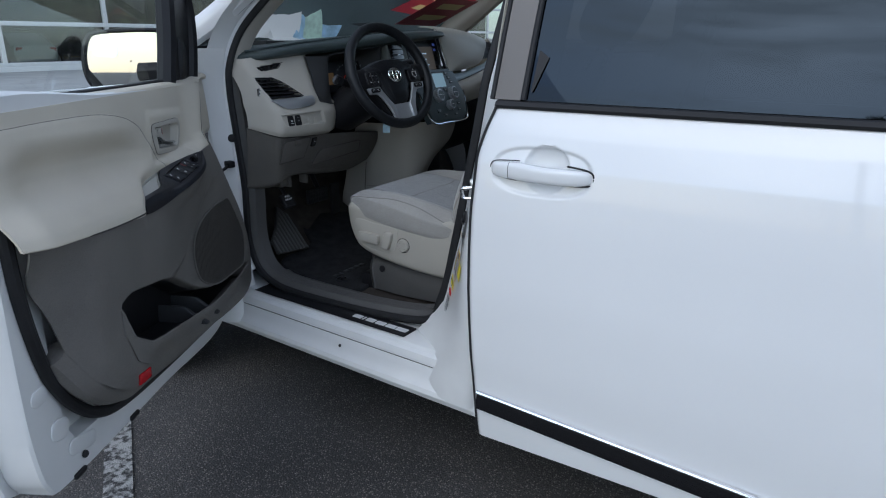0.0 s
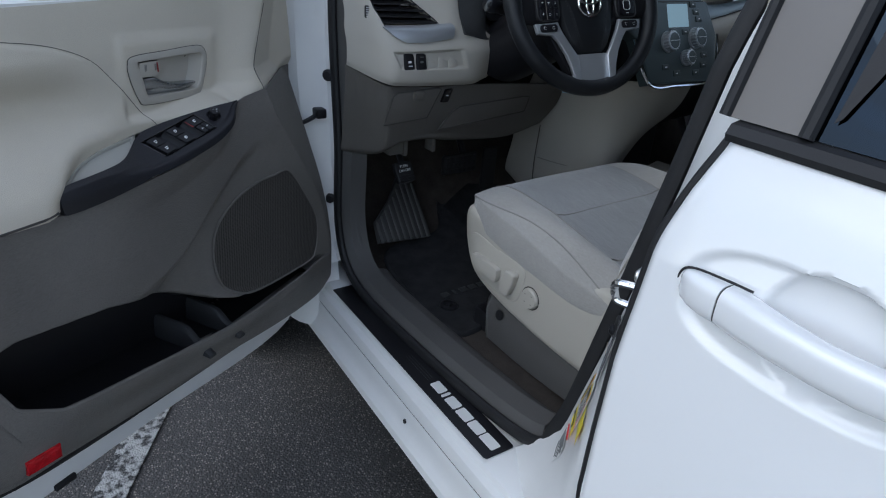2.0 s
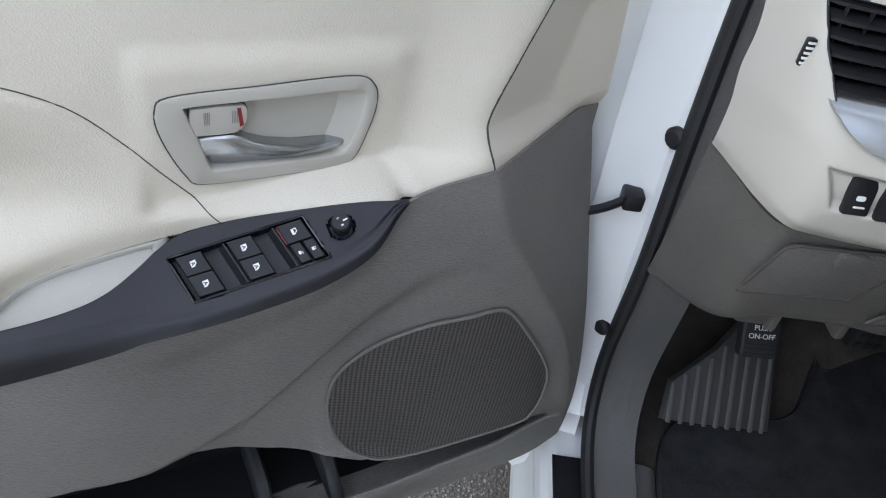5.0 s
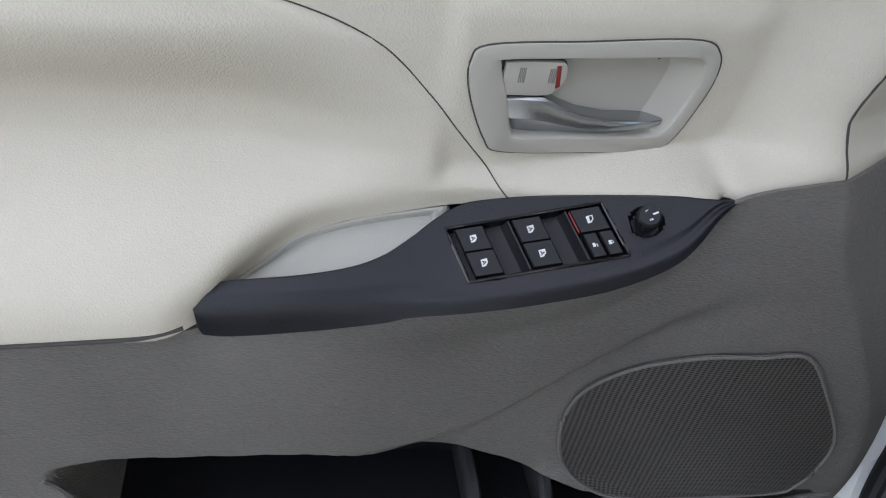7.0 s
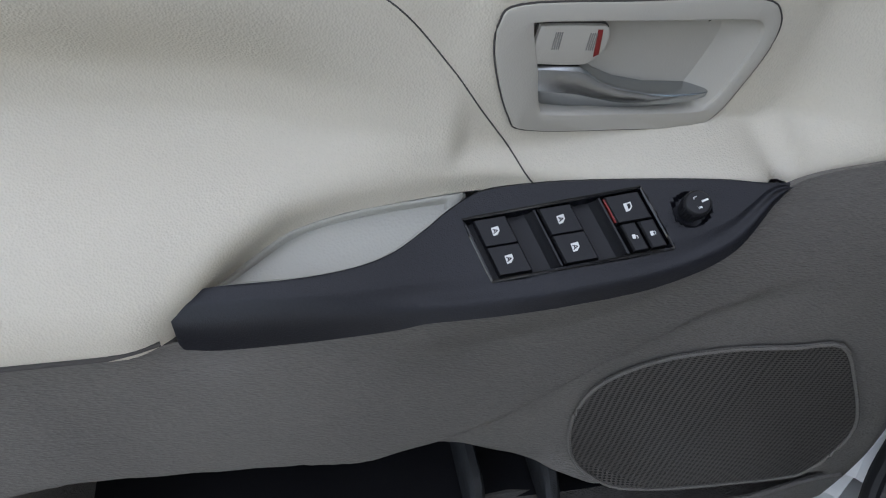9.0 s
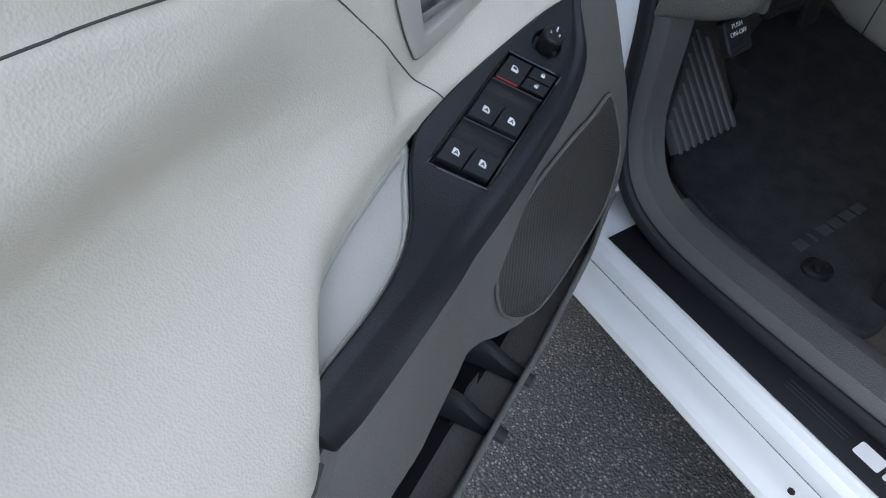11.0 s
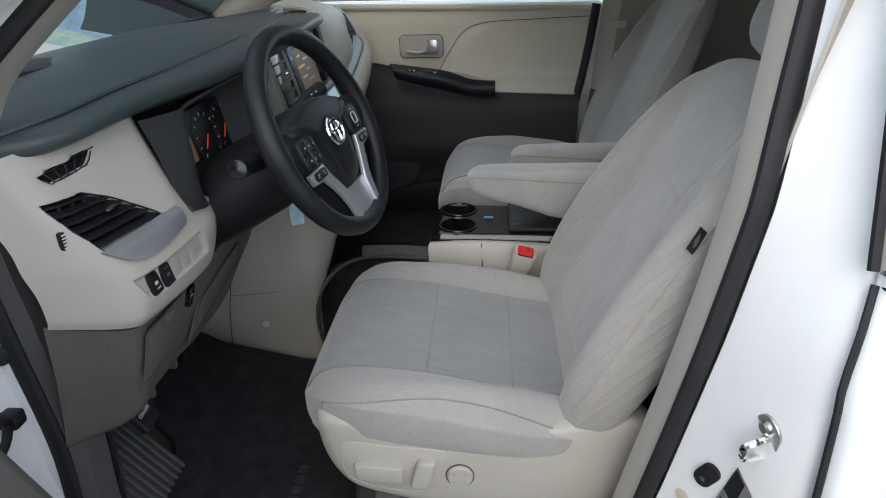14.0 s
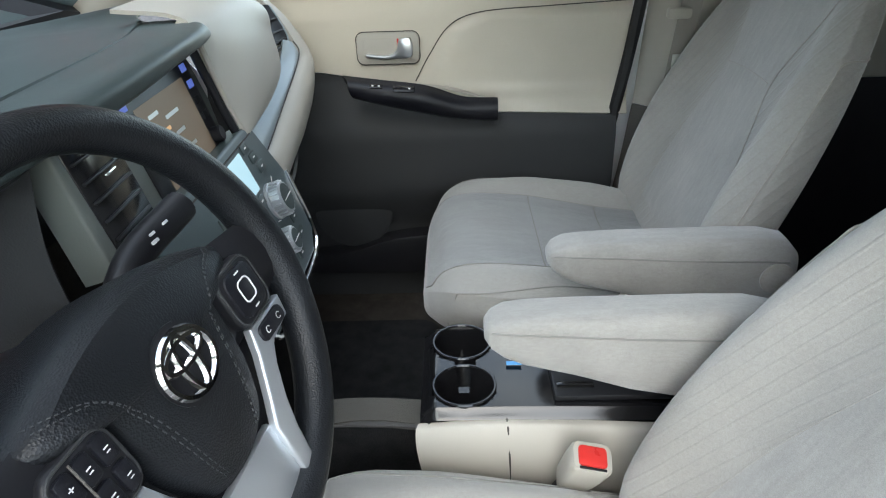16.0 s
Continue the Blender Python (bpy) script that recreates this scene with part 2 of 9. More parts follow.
M_SEAM = mat("seam_shadow", (0.06, 0.055, 0.05), rough=0.9, var=0.1)
M_SEAMC = mat("cloth_seam", (0.26, 0.25, 0.23), rough=0.95, var=0.1)
M_CLOTH = fabric("grey_cloth", (0.352, 0.338, 0.310), streaks=True)
M_CLOTHB = fabric("beige_cloth", (0.335, 0.322, 0.296))
M_QUILT = fabric("quilted_beige_cloth", (0.345, 0.328, 0.296), ribs=26.0)
M_CLOTHS = fabric("side_cloth", (0.375, 0.345, 0.298))
M_VELOUR = fabric("grey_velour_insert", (0.255, 0.258, 0.253), dots=110.0, streaks=True)
M_GLASS = glass("clear_glass", (0.86, 0.90, 0.88))
M_TINT = glass("privacy_glass", (0.012, 0.012, 0.014), ior=1.5, shine=(0.60, 0.78, 1.0))
M_MIRROR = mat("mirror", (0.9, 0.9, 0.9), rough=0.01, metal=1, var=0.0, rvar=0.0)


# ---- mesh helpers ----
def V(*a):
    return Vector(a)


def cr(pts, n, closed=False):
    """n points along a Catmull-Rom curve through pts."""
    P = [Vector(p) for p in pts]
    k = len(P)
    out = []
    for i in range(n):
        s = i / n * k if closed else i / (n - 1) * (k - 1)
        j = min(int(s), k - 1 if closed else k - 2)
        f = s - j
        if closed:
            a, b, c, d = P[(j - 1) % k], P[j % k], P[(j + 1) % k], P[(j + 2) % k]
        else:
            b, c = P[j], P[j + 1]
            a, d = (P[j - 1] if j else 2 * b - c), (P[j + 2] if j + 2 < k else 2 * c - b)
        out.append(0.5 * (2 * b + (c - a) * f + (2 * a - 5 * b + 4 * c - d) * f * f + (3 * b - 3 * c + d - a) * f ** 3))
    return out


def smooth(a, b, x):
    t = max(0.0, min(1.0, (x - a) / (b - a)))
    return t * t * (3 - 2 * t)


def lerp_table(tab, x):
    return float(np.interp(x, [p[0] for p in tab], [p[1] for p in tab]))


def soft_table(tab, x, d=0.04):
    """A table read with its corners rounded over d."""
    d = min(d, abs(x - tab[0][0]), abs(tab[-1][0] - x))
    return sum(lerp_table(tab, x + d * k / 4) for k in range(-4, 5)) / 9


def from_grid(rows, close_u=False, close_v=False, thick=0.0, cap=False):
    """A bmesh from a grid of points; thick: a back face that far behind (minus: on the other side), with closed rims; cap: close the first and last rows."""
    bm = bmesh.new()
    nv, nu = len(rows), len(rows[0])
    g = [[bm.verts.new(p) for p in r] for r in rows]
    def quads(gr, flip):
        for j in range(nv if close_v else nv - 1):
            for i in range(nu if close_u else nu - 1):
                q = [gr[j][i], gr[j][(i + 1) % nu], gr[(j + 1) % nv][(i + 1) % nu], gr[(j + 1) % nv][i]]
                bm.faces.new(q[::-1] if flip else q)
    quads(g, False)
    if thick:
        bm.normal_update()
        for r in g:
            for v in r:
                v.normal_update()
        bk = [[bm.verts.new(v.co - v.normal * thick) for v in r] for r in g]
        quads(bk, True)
        rim = [(0, i, 0, i + 1) for i in range(nu - 1)] + [(j, nu - 1, j + 1, nu - 1) for j in range(nv - 1)]
        rim += [(nv - 1, i, nv - 1, i - 1) for i in range(nu - 1, 0, -1)] + [(j, 0, j - 1, 0) for j in range(nv - 1, 0, -1)]
        for a, b, c, d in rim:
            bm.faces.new([g[c][d], g[a][b], bk[a][b], bk[c][d]])
    if cap:
        bm.faces.new(g[0][::-1])
        bm.faces.new(g[-1])
    return bm


def net(rows, nu, nv, thick=0.0, bend=None):
    """A smooth sheet through rows of control points; bend: moves each point."""
    cols = [cr(r, nu) for r in rows]
    fine = [cr([c[i] for c in cols], nv) for i in range(nu)]
    grid = [[fine[i][j] for i in range(nu)] for j in range(nv)]
    if bend:
        grid = [[bend(p) for p in r] for r in grid]
    return from_grid(grid, thick=thick)


def loft(loops, cap=True):
    return from_grid(loops, close_u=True, cap=cap)


def tube(path, r, seg=8, closed=False, up=(0, 0, 1), flat=1.0):
    """A round bar along a path; flat squeezes it along the up side."""
    P = [Vector(p) for p in path]
    n = len(P)
    rows = []
    for i, p in enumerate(P):
        t = (P[(i + 1) % n] - P[i - 1]) if closed or 0 < i < n - 1 else (P[1] - P[0] if i == 0 else P[-1] - P[-2])
        t.normalize()
        u = Vector(up) - t * t.dot(Vector(up))
        if u.length < 1e-4:
            u = t.orthogonal()
        u.normalize()
        s = t.cross(u)
        rr = r[i] if isinstance(r, (list, tuple)) else r
        rows.append([p + rr * (math.cos(2 * math.pi * k / seg) * s + flat * math.sin(2 * math.pi * k / seg) * u) for k in range(seg)])
    return from_grid(rows, close_u=True, close_v=closed, cap=not closed)


def slab(pts, M, depth, bevel=0.003, seg=2, both=False):
    """A plate: a flat outline in the plane of M, raised by depth along M's third axis, with rounded rim."""
    bm = bmesh.new()
    lo = [bm.verts.new(M @ Vector((p[0], p[1], 0))) for p in pts]
    hi = [bm.verts.new(M @ Vector((p[0], p[1], depth))) for p in pts]
    n = len(pts)
    top = bm.faces.new(hi)
    bot = bm.faces.new(lo[::-1])
    for i in range(n):
        bm.faces.new([lo[i], lo[(i + 1) % n], hi[(i + 1) % n], hi[i]])
    bmesh.ops.recalc_face_normals(bm, faces=bm.faces[:])
    if bevel:
        es = list(top.edges) + (list(bot.edges) if both else [])
        bmesh.ops.bevel(bm, geom=es, offset=bevel, segments=seg, profile=0.5, affect="EDGES", clamp_overlap=True)
    bmesh.ops.triangulate(bm, faces=[f for f in bm.faces if len(f.verts) > 4])
    return bm


def box(c, s, bevel=0.004, M=None, seg=2):
    bm = bmesh.new()
    bmesh.ops.create_cube(bm, size=1)
    for v in bm.verts:
        v.co = Vector((v.co.x * s[0], v.co.y * s[1], v.co.z * s[2]))
    if bevel:
        bmesh.ops.bevel(bm, geom=bm.edges[:], offset=min(bevel, 0.45 * min(s)), segments=seg, profile=0.5, affect="EDGES")
    T = Matrix.Translation(c)
    bm.transform(T if M is None else M @ T)
    return bm


def lathe(profile, p, axis, seg=24):
    """A turned body: profile of (radius, height) along axis from p."""
    ax = Vector(axis).normalized()
    u = ax.orthogonal().normalized()
    w = ax.cross(u)
    rows = [[Vector(p) + ax * h + r * (math.cos(2 * math.pi * k / seg) * u + math.sin(2 * math.pi * k / seg) * w) for k in range(seg)] for r, h in profile]
    return from_grid(rows, close_u=True, cap=True)


def rounded(w, h, r, n=4, cx=0.0, cy=0.0):
    """A rectangle outline with round corners."""
    out = []
    for sx, sy, a0 in ((1, 1, 0), (-1, 1, 90), (-1, -1, 180), (1, -1, 270)):
        for k in range(n + 1):
            a = radians(a0 + 90 * k / n)
            out.append((cx + sx * (w / 2 - r) + r * math.cos(a), cy + sy * (h / 2 - r) + r * math.sin(a)))
    return out


def frame_of(o, x, y):
    """A matrix with origin o and axes x, y and their cross product."""
    x = Vector(x).normalized()
    y = (Vector(y) - x * x.dot(Vector(y))).normalized()
    z = x.cross(y)
    return Matrix(((x.x, y.x, z.x, o[0]), (x.y, y.y, z.y, o[1]), (x.z, y.z, z.z, o[2]), (0, 0, 0, 1)))


def join(*bms):
    out = bms[0]
    for b in bms[1:]:
        me = bpy.data.meshes.new("tmp")
        b.to_mesh(me)
        out.from_mesh(me)
        bpy.data.meshes.remove(me)
        b.free()
    return out


def part(name, bm, material, parent=None, label="", angle=35.0):
    """Links a bmesh as one mesh object, under a thing or a part."""
    bmesh.ops.recalc_face_normals(bm, faces=bm.faces[:])
    me = bpy.data.meshes.new(name)
    bm.to_mesh(me)
    bm.free()
    me.materials.append(material)
    me.polygons.foreach_set("use_smooth", [True] * len(me.polygons))
    me.set_sharp_from_angle(angle=radians(angle))
    ob = new(name, me)
    if parent is not None:
        ob.parent = parent
        if parent.type == "EMPTY" and not parent.get("local"):
            ob.matrix_parent_inverse = Matrix.Translation(parent.location).inverted()
    if label:
        ob["label"] = label
    return ob


def thing(name, at, label, category, group="", M=None):
    e = new(name)
    if M is not None:
        e.matrix_world = M
        e["local"] = 1
    else:
        e.location = at
    e.empty_display_size = 0.1
    return tagged(e, label, category, group)


def inside(x, z, poly, soft):
    """1 well inside a convex outline, 0 outside."""
    n = len(poly)
    area = sum(poly[i][0] * poly[(i + 1) % n][1] - poly[(i + 1) % n][0] * poly[i][1] for i in range(n))
    sg = 1 if area > 0 else -1
    m = 1.0
    for i in range(n):
        (x0, z0), (x1, z1) = poly[i], poly[(i + 1) % n]
        l = math.hypot(x1 - x0, z1 - z0)
        m = min(m, sg * ((x1 - x0) * (z - z0) - (z1 - z0) * (x - x0)) / l)
    return smooth(0.0, soft, m)


# ---- ground ----
def flat(name, x0, x1, y0, y1, z, material, nx=2, ny=2, thick=0.0):
    bm = from_grid([[V(x0 + (x1 - x0) * i / (nx - 1), y0 + (y1 - y0) * j / (ny - 1), z) for i in range(nx)] for j in range(ny)], thick=thick)
    return part(name, bm, material)


tagged(flat("ground", -600, 600, -600, 600, 0.0, M_ASPHALT, 9, 9), "dark worn asphalt of a parking lot", "asphalt", kind="structure")
line_u = V(0.245, 0.385, 0).normalized()
for k, (px, py, ln) in enumerate(((-1.16, 0.50, 4.4),)):
    w = V(-line_u.y, line_u.x, 0) * 0.038
    a, b = V(px, py, 0.004) - line_u * ln + line_u * 0.9, V(px, py, 0.004) + line_u * 0.9
    tagged(part("parking_line", from_grid([[a - w, a + w], [b - w, b + w]], thick=0.003), M_LINE), "worn white parking line painted on the asphalt", "road marking", kind="structure")


# ---- minivan body: near side, pillars, roof, floor ----
XC = 0.09                      # middle of the van
van = thing("minivan", (XC, -0.8, 0.0), "white minivan body parked on asphalt with one front door open", "minivan")


def run(profile, ys, fx=None):
    """A sheet along y of an (x, z) profile; fx shifts it with y."""
    return [[V(x, y, z) + (V(*fx(y)) if fx else V(0, 0, 0)) for x, z in profile] for y in ys]




SILL = [(-0.60, 0.385), (-0.70, 0.385), (-0.738, 0.382), (-0.746, 0.377), (-0.750, 0.368), (-0.757, 0.364), (-0.761, 0.360), (-0.763, 0.352), (-0.766, 0.341), (-0.766, 0.3365), (-0.761, 0.3345), (-0.766, 0.3320), (-0.768, 0.326), (-0.770, 0.312), (-0.773, 0.298), (-0.779, 0.286), (-0.788, 0.276), (-0.791, 0.262), (-0.782, 0.244), (-0.74, 0.215), (-0.60, 0.18)]


def sill_out(x, y):
    """The sill widens slowly towards the rear."""
    return x + (-0.005 + 0.056 * (max(-0.62, min(0.42, y)) + 0.07)) * smooth(-0.70, -0.75, x)


sill = part("sill", from_grid([[V(sill_out(x, y), y, z) for x, z in SILL] for y in [0.62 - 0.035 * k for k in range(40)]], thick=0.004), M_JAMB, van, "white painted door sill and rocker", angle=28)
part("sill_plug", lathe([(0.0001, 0.003), (0.0045, 0.003), (0.0055, 0.0), (0.0055, -0.004)], (-0.7785, -0.12, 0.305), (-1, 0, 0.1), 12), M_RUBBER, sill)
rock = [(-0.835, 0.305), (-0.848, 0.285), (-0.850, 0.268), (-0.80, 0.224), (-0.60, 0.178)]
part("rocker_panel", from_grid(run(rock, [-0.63 - 0.2 * k for k in range(13)]), thick=0.004), M_WHITE, van)
part("sill_seam", tube([V(sill_out(-0.7645, y), y, 0.3345) for y in (0.42, 0.1, -0.2, -0.45, -0.62)], 0.0012, 6), M_SEAM, sill)

# opening: front edge, sill, rear edge, then up the pillars and along the roof
APER = [(0.345, 0.53), (0.345, 0.73), (0.362, 0.90), (0.378, 1.06), (0.355, 1.19), (0.270, 1.29), (0.05, 1.46), (-0.20, 1.575), (-0.42, 1.60), (-0.585, 1.56), (-0.60, 1.40), (-0.568, 1.18), (-0.530, 0.95), (-0.480, 0.70), (-0.430, 0.50), (-0.350, 0.412), (0.06, 0.392), (0.27, 0.418)]


def ax(z):
    """How far out the opening's rim stands at a height."""
    return lerp_table([(0.3, -0.690), (0.9, -0.690), (1.1, -0.685), (1.35, -0.62), (1.65, -0.50)], z)


loop = [V(ax(p.y), p.x, p.y) for p in cr([(a, b, 0) for a, b in APER], 120, closed=True)]
part("weatherstrip", tube(loop, 0.0125, 10, closed=True, up=(1, 0, 0), flat=0.75), M_RUBBER, van, "black rubber door seal round the opening")


def ring(offs):
    """Rows of the opening's rim, each moved out in the opening's plane and along x."""
    c = V(0, -0.1, 0.9)
    rows = []
    for o, dx in offs:
        row = []
        n = len(loop)
        for i, p in enumerate(loop):
            t = (loop[(i + 1) % n] - loop[i - 1]).normalized()
            nrm = t.cross(V(1, 0, 0))
            nrm.normalize()
            if nrm.dot(p - c) < 0:
                nrm = -nrm
            row.append(p + nrm * o + V(dx, 0, 0))
        rows.append(row)
    return rows


inner = ring([(0.004, 0.004), (-0.004, 0.012), (-0.010, 0.024), (-0.010, 0.06)])
rear_ix = [i for i, p in enumerate(loop) if p.z > 1.10 or (p.y < -0.33 and p.z > 0.44)]
low_ix = [i for i, p in enumerate(loop) if not (p.z > 1.10 or (p.y < -0.33 and p.z > 0.44))]
lo0 = max(k for k in range(1, len(low_ix)) if low_ix[k] - low_ix[k - 1] > 1) if low_ix[-1] - low_ix[0] + 1 != len(low_ix) else 0
low_ix = low_ix[lo0:] + low_ix[:lo0]
part("opening_trim", from_grid([[r[i] for i in [rear_ix[0] - 1] + rear_ix + [(rear_ix[-1] + 1) % len(loop)]] for r in inner], thick=0.002), M_BEIGE, van, "beige plastic trim inside the door seal")
inner_low = ring([(0.004, 0.004), (-0.008, 0.010), (-0.022, 0.022), (-0.027, 0.06)])
part("opening_trim", from_grid([[r[i] for i in low_ix] for r in inner_low], thick=0.002), M_SILL, van, "cool grey plastic trim inside the door seal")
outer = ring([(0.0, -0.002), (0.016, -0.012), (0.024, -0.045), (0.030, -0.075)])
rear_cut = {i for i, p in enumerate(loop) if (p.y < -0.36 and p.z < 1.42) or (p.y < 0.31 and p.z < 1.20)}
first = next(i for i in range(len(loop)) if i not in rear_cut and (i - 1) % len(loop) in rear_cut)
f_ix = [(first + k) % len(loop) for k in range(len(loop)) if (first + k) % len(loop) not in rear_cut]
part("pillar_flange", from_grid([[r[i] for i in f_ix] for r in outer]), M_JAMB, van, "white painted flange round the door opening")


def yr(z):
    return lerp_table([(0.30, -0.26), (0.40, -0.355), (0.50, -0.435), (0.70, -0.485), (0.95, -0.535), (1.18, -0.573), (1.40, -0.605), (1.6, -0.6)], z)


def xs(z):
    """The body side's outer skin."""
    return lerp_table([(0.15, -0.845), (0.26, -0.862), (0.45, -0.872), (0.62, -0.868), (0.80, -0.850), (0.93, -0.834), (1.0, -0.815), (1.05, -0.793), (1.30, -0.718), (1.62, -0.60)], z)


def ysl(z):
    """Front edge of the sliding door."""
    return soft_table([(0.15, -0.650), (0.36, -0.636), (0.55, -0.620), (0.71, -0.611), (0.81, -0.608), (0.89, -0.612), (0.947, -0.614), (0.975, -0.620), (1.017, -0.631), (1.05, -0.641), (1.3, -0.668), (1.65, -0.700)], z, 0.012)


def yj(z):
    """Rear end of the painted pillar, behind the sliding door's edge."""
    return lerp_table([(0.15, -0.655), (0.36, -0.644), (0.55, -0.634), (0.71, -0.632), (0.86, -0.640), (0.95, -0.655), (1.05, -0.690), (1.3, -0.715), (1.65, -0.74)], z)


def jamb(z):
    """The painted pillar face at a height, from the seal outwards."""
    i, o = V(ax(z) - 0.006, yr(z) - 0.010, z), V(xs(z) + 0.030, yj(z) + 0.012 + 0.05 * (1 - smooth(0.28, 0.44, z)) ** 2, z)
    m1, m2 = i.lerp(o, 0.35) + V(-0.010, 0.004, 0), i.lerp(o, 0.75) + V(-0.020, 0.008, 0)
    return cr([i, m1, m2, o, V(xs(z) + 0.05, o.y - 0.042, z)], 33)


rows = [jamb(0.27 + 1.33 * k / 47) for k in range(48)]
pillar = part("rear_pillar_jamb", from_grid(rows, thick=0.003), M_JAMB, van, "white painted pillar with latch striker and labels")
# front hinge post
rows = []
for k in range(20):
    z = 0.27 + 0.90 * k / 19
    yf = lerp_table([(0.27, 0.30), (0.45, 0.335), (0.7, 0.35), (0.9, 0.368), (1.06, 0.385), (1.2, 0.36)], z)
    rows.append(cr([V(-0.694, yf + 0.012, z), V(-0.725, yf + 0.022, z), V(-0.775, yf + 0.045, z), V(-0.80, yf + 0.12, z), V(-0.80, yf + 0.35, z)], 14))
post = part("hinge_post", from_grid(rows, thick=0.003), M_JAMB, van, "white painted hinge post with black rubber plugs")
for q in ((-0.700, 0.372, 0.889), (-0.706, 0.36, 0.60)):
    part("rubber_plug", lathe([(0.013, -0.004), (0.013, 0.004), (0.009, 0.008), (0.0001, 0.009)], q, (-0.8, -0.6, 0), 14), M_RUBBER, post)
# fender and bonnet ahead of the open door
rows = []
for y, zt in ((0.45, 1.03), (0.62, 1.035), (0.85, 1.03), (1.10, 1.00), (1.32, 0.93), (1.42, 0.80)):
    rows.append([V(-0.80, y, 0.25), V(-0.85, y, 0.55), V(-0.84, y, 0.80), V(-0.79, y, zt - 0.06), V(-0.72, y, zt), V(-0.4, y + 0.02, zt + 0.05), V(XC, y + 0.03, zt + 0.07), V(0.6, y + 0.02, zt + 0.05), V(0.93, y, zt), V(1.03, y, 0.80), V(1.0, y, 0.25)])
part("bonnet", net(rows, 60, 14, thick=0.004), M_WHITE, van, "white bonnet and front wings")
lamp = part("headlamp", net([[V(-0.845, 1.20, 0.80), V(-0.80, 1.42, 0.80)], [V(-0.835, 1.08, 0.92), V(-0.76, 1.36, 0.92)], [V(-0.775, 1.04, 0.985), V(-0.70, 1.25, 0.975)]], 8, 8, thick=0.01), M_GLASS, van, "clear headlamp lens")
part("indicator", net([[V(-0.835, 1.13, 0.86), V(-0.80, 1.24, 0.86)], [V(-0.80, 1.10, 0.945), V(-0.76, 1.20, 0.945)]], 4, 4, thick=0.008), mat("amber_lens", (0.85, 0.25, 0.10), rough=0.2, var=0.1), lamp, "amber indicator")
# roof, right side and rear close the cabin
rows = []
for y, zt in ((-0.16, 1.60), (-0.5, 1.72), (-1.2, 1.76), (-2.2, 1.74), (-3.1, 1.66), (-3.3, 1.5)):
    rows.append([V(-0.60, y, zt - 0.10), V(-0.52, y, zt - 0.03), V(-0.2, y, zt), V(XC, y, zt + 0.01), V(0.4, y, zt), V(0.72, y, zt - 0.03), V(0.80, y, zt - 0.10)])
part("roof", net(rows, 24, 20, thick=0.03), M_WHITE, van, "white roof panel")
part("headliner", net([[p - V(0, 0, 0.045) for p in r] for r in rows], 16, 12, thick=0.008), mat("headliner_cloth", (0.55, 0.52, 0.47), rough=0.95, var=0.05, bump=0.3, bscale=500), van, "beige cloth headliner")
for sgn, side in ((-1, "near"), (1, "far")):
    x0, x1 = (-0.735, -0.555) if sgn < 0 else (0.915, 0.735)
    rail = [V(x0, 0.80, 1.07), V((x0 * 2 + x1) / 3, 0.42, 1.26), V((x0 + 2 * x1) / 3, 0.10, 1.46), V(x1, -0.20, 1.60), V(x1, -0.9, 1.66)]
    if sgn < 0:
        rail = [V(-0.79, 0.82, 1.06), V(-0.70, 0.45, 1.235), V(-0.64, 0.18, 1.41), V(-0.575, -0.18, 1.61), V(-0.565, -0.9, 1.665)]
    part("windscreen_pillar", tube(cr(rail, 24), 0.040, 10, up=(1, 0, 0), flat=0.8), M_WHITE if sgn < 0 else M_BEIGE, van)
    if sgn < 0:
        part("pillar_garnish", tube([p + V(0.014, 0.0, -0.004) for p in cr(rail, 24)][:19], 0.026, 10, up=(1, 0, 0), flat=0.7), M_BEIGE, van, "beige windscreen pillar trim")
ws = net([[V(-0.74, 0.84, 1.05), V(-0.3, 0.98, 1.07), V(XC, 1.0, 1.07), V(0.5, 0.98, 1.07), V(0.92, 0.84, 1.05)], [V(-0.64, 0.28, 1.36), V(XC, 0.40, 1.38), V(0.82, 0.28, 1.36)], [V(-0.55, -0.20, 1.62), V(XC, -0.12, 1.65), V(0.74, -0.20, 1.62)]], 16, 12)
ws = part("windscreen", ws, M_GLASS, van, "clear windscreen glass")
ws.visible_shadow = False
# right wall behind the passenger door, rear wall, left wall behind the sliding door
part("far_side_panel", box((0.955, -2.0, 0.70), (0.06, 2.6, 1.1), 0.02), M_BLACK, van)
# outer skin of the far side and of both rear quarters, with wheels
def skin_strip(sgn, y0, y1, n=14):
    g = []
    for k in range(25):
        z = 0.225 + 0.835 * k / 24
        x = xs(z) if sgn < 0 else 2 * XC - xs(z)
        g.append([V(x, y0 + (y1 - y0) * i / n, z) for i in range(n + 1)])
    return from_grid(g, thick=0.01 * (1 if sgn < 0 else -1))
part("rear_quarter", skin_strip(-1, -2.035, -3.27), M_WHITE, van, "white rear quarter panel")
part("far_rear_side", skin_strip(1, -0.66, -3.27), M_WHITE, van, "white far body side")
part("rear_quarter_window", from_grid([[V(xs(z) + 0.004, y, z) for y in (-2.03, -2.4, -2.8, -3.2)] for z in (1.06, 1.2, 1.35, 1.5, 1.6)]), M_TINT, van, "dark tinted quarter window")
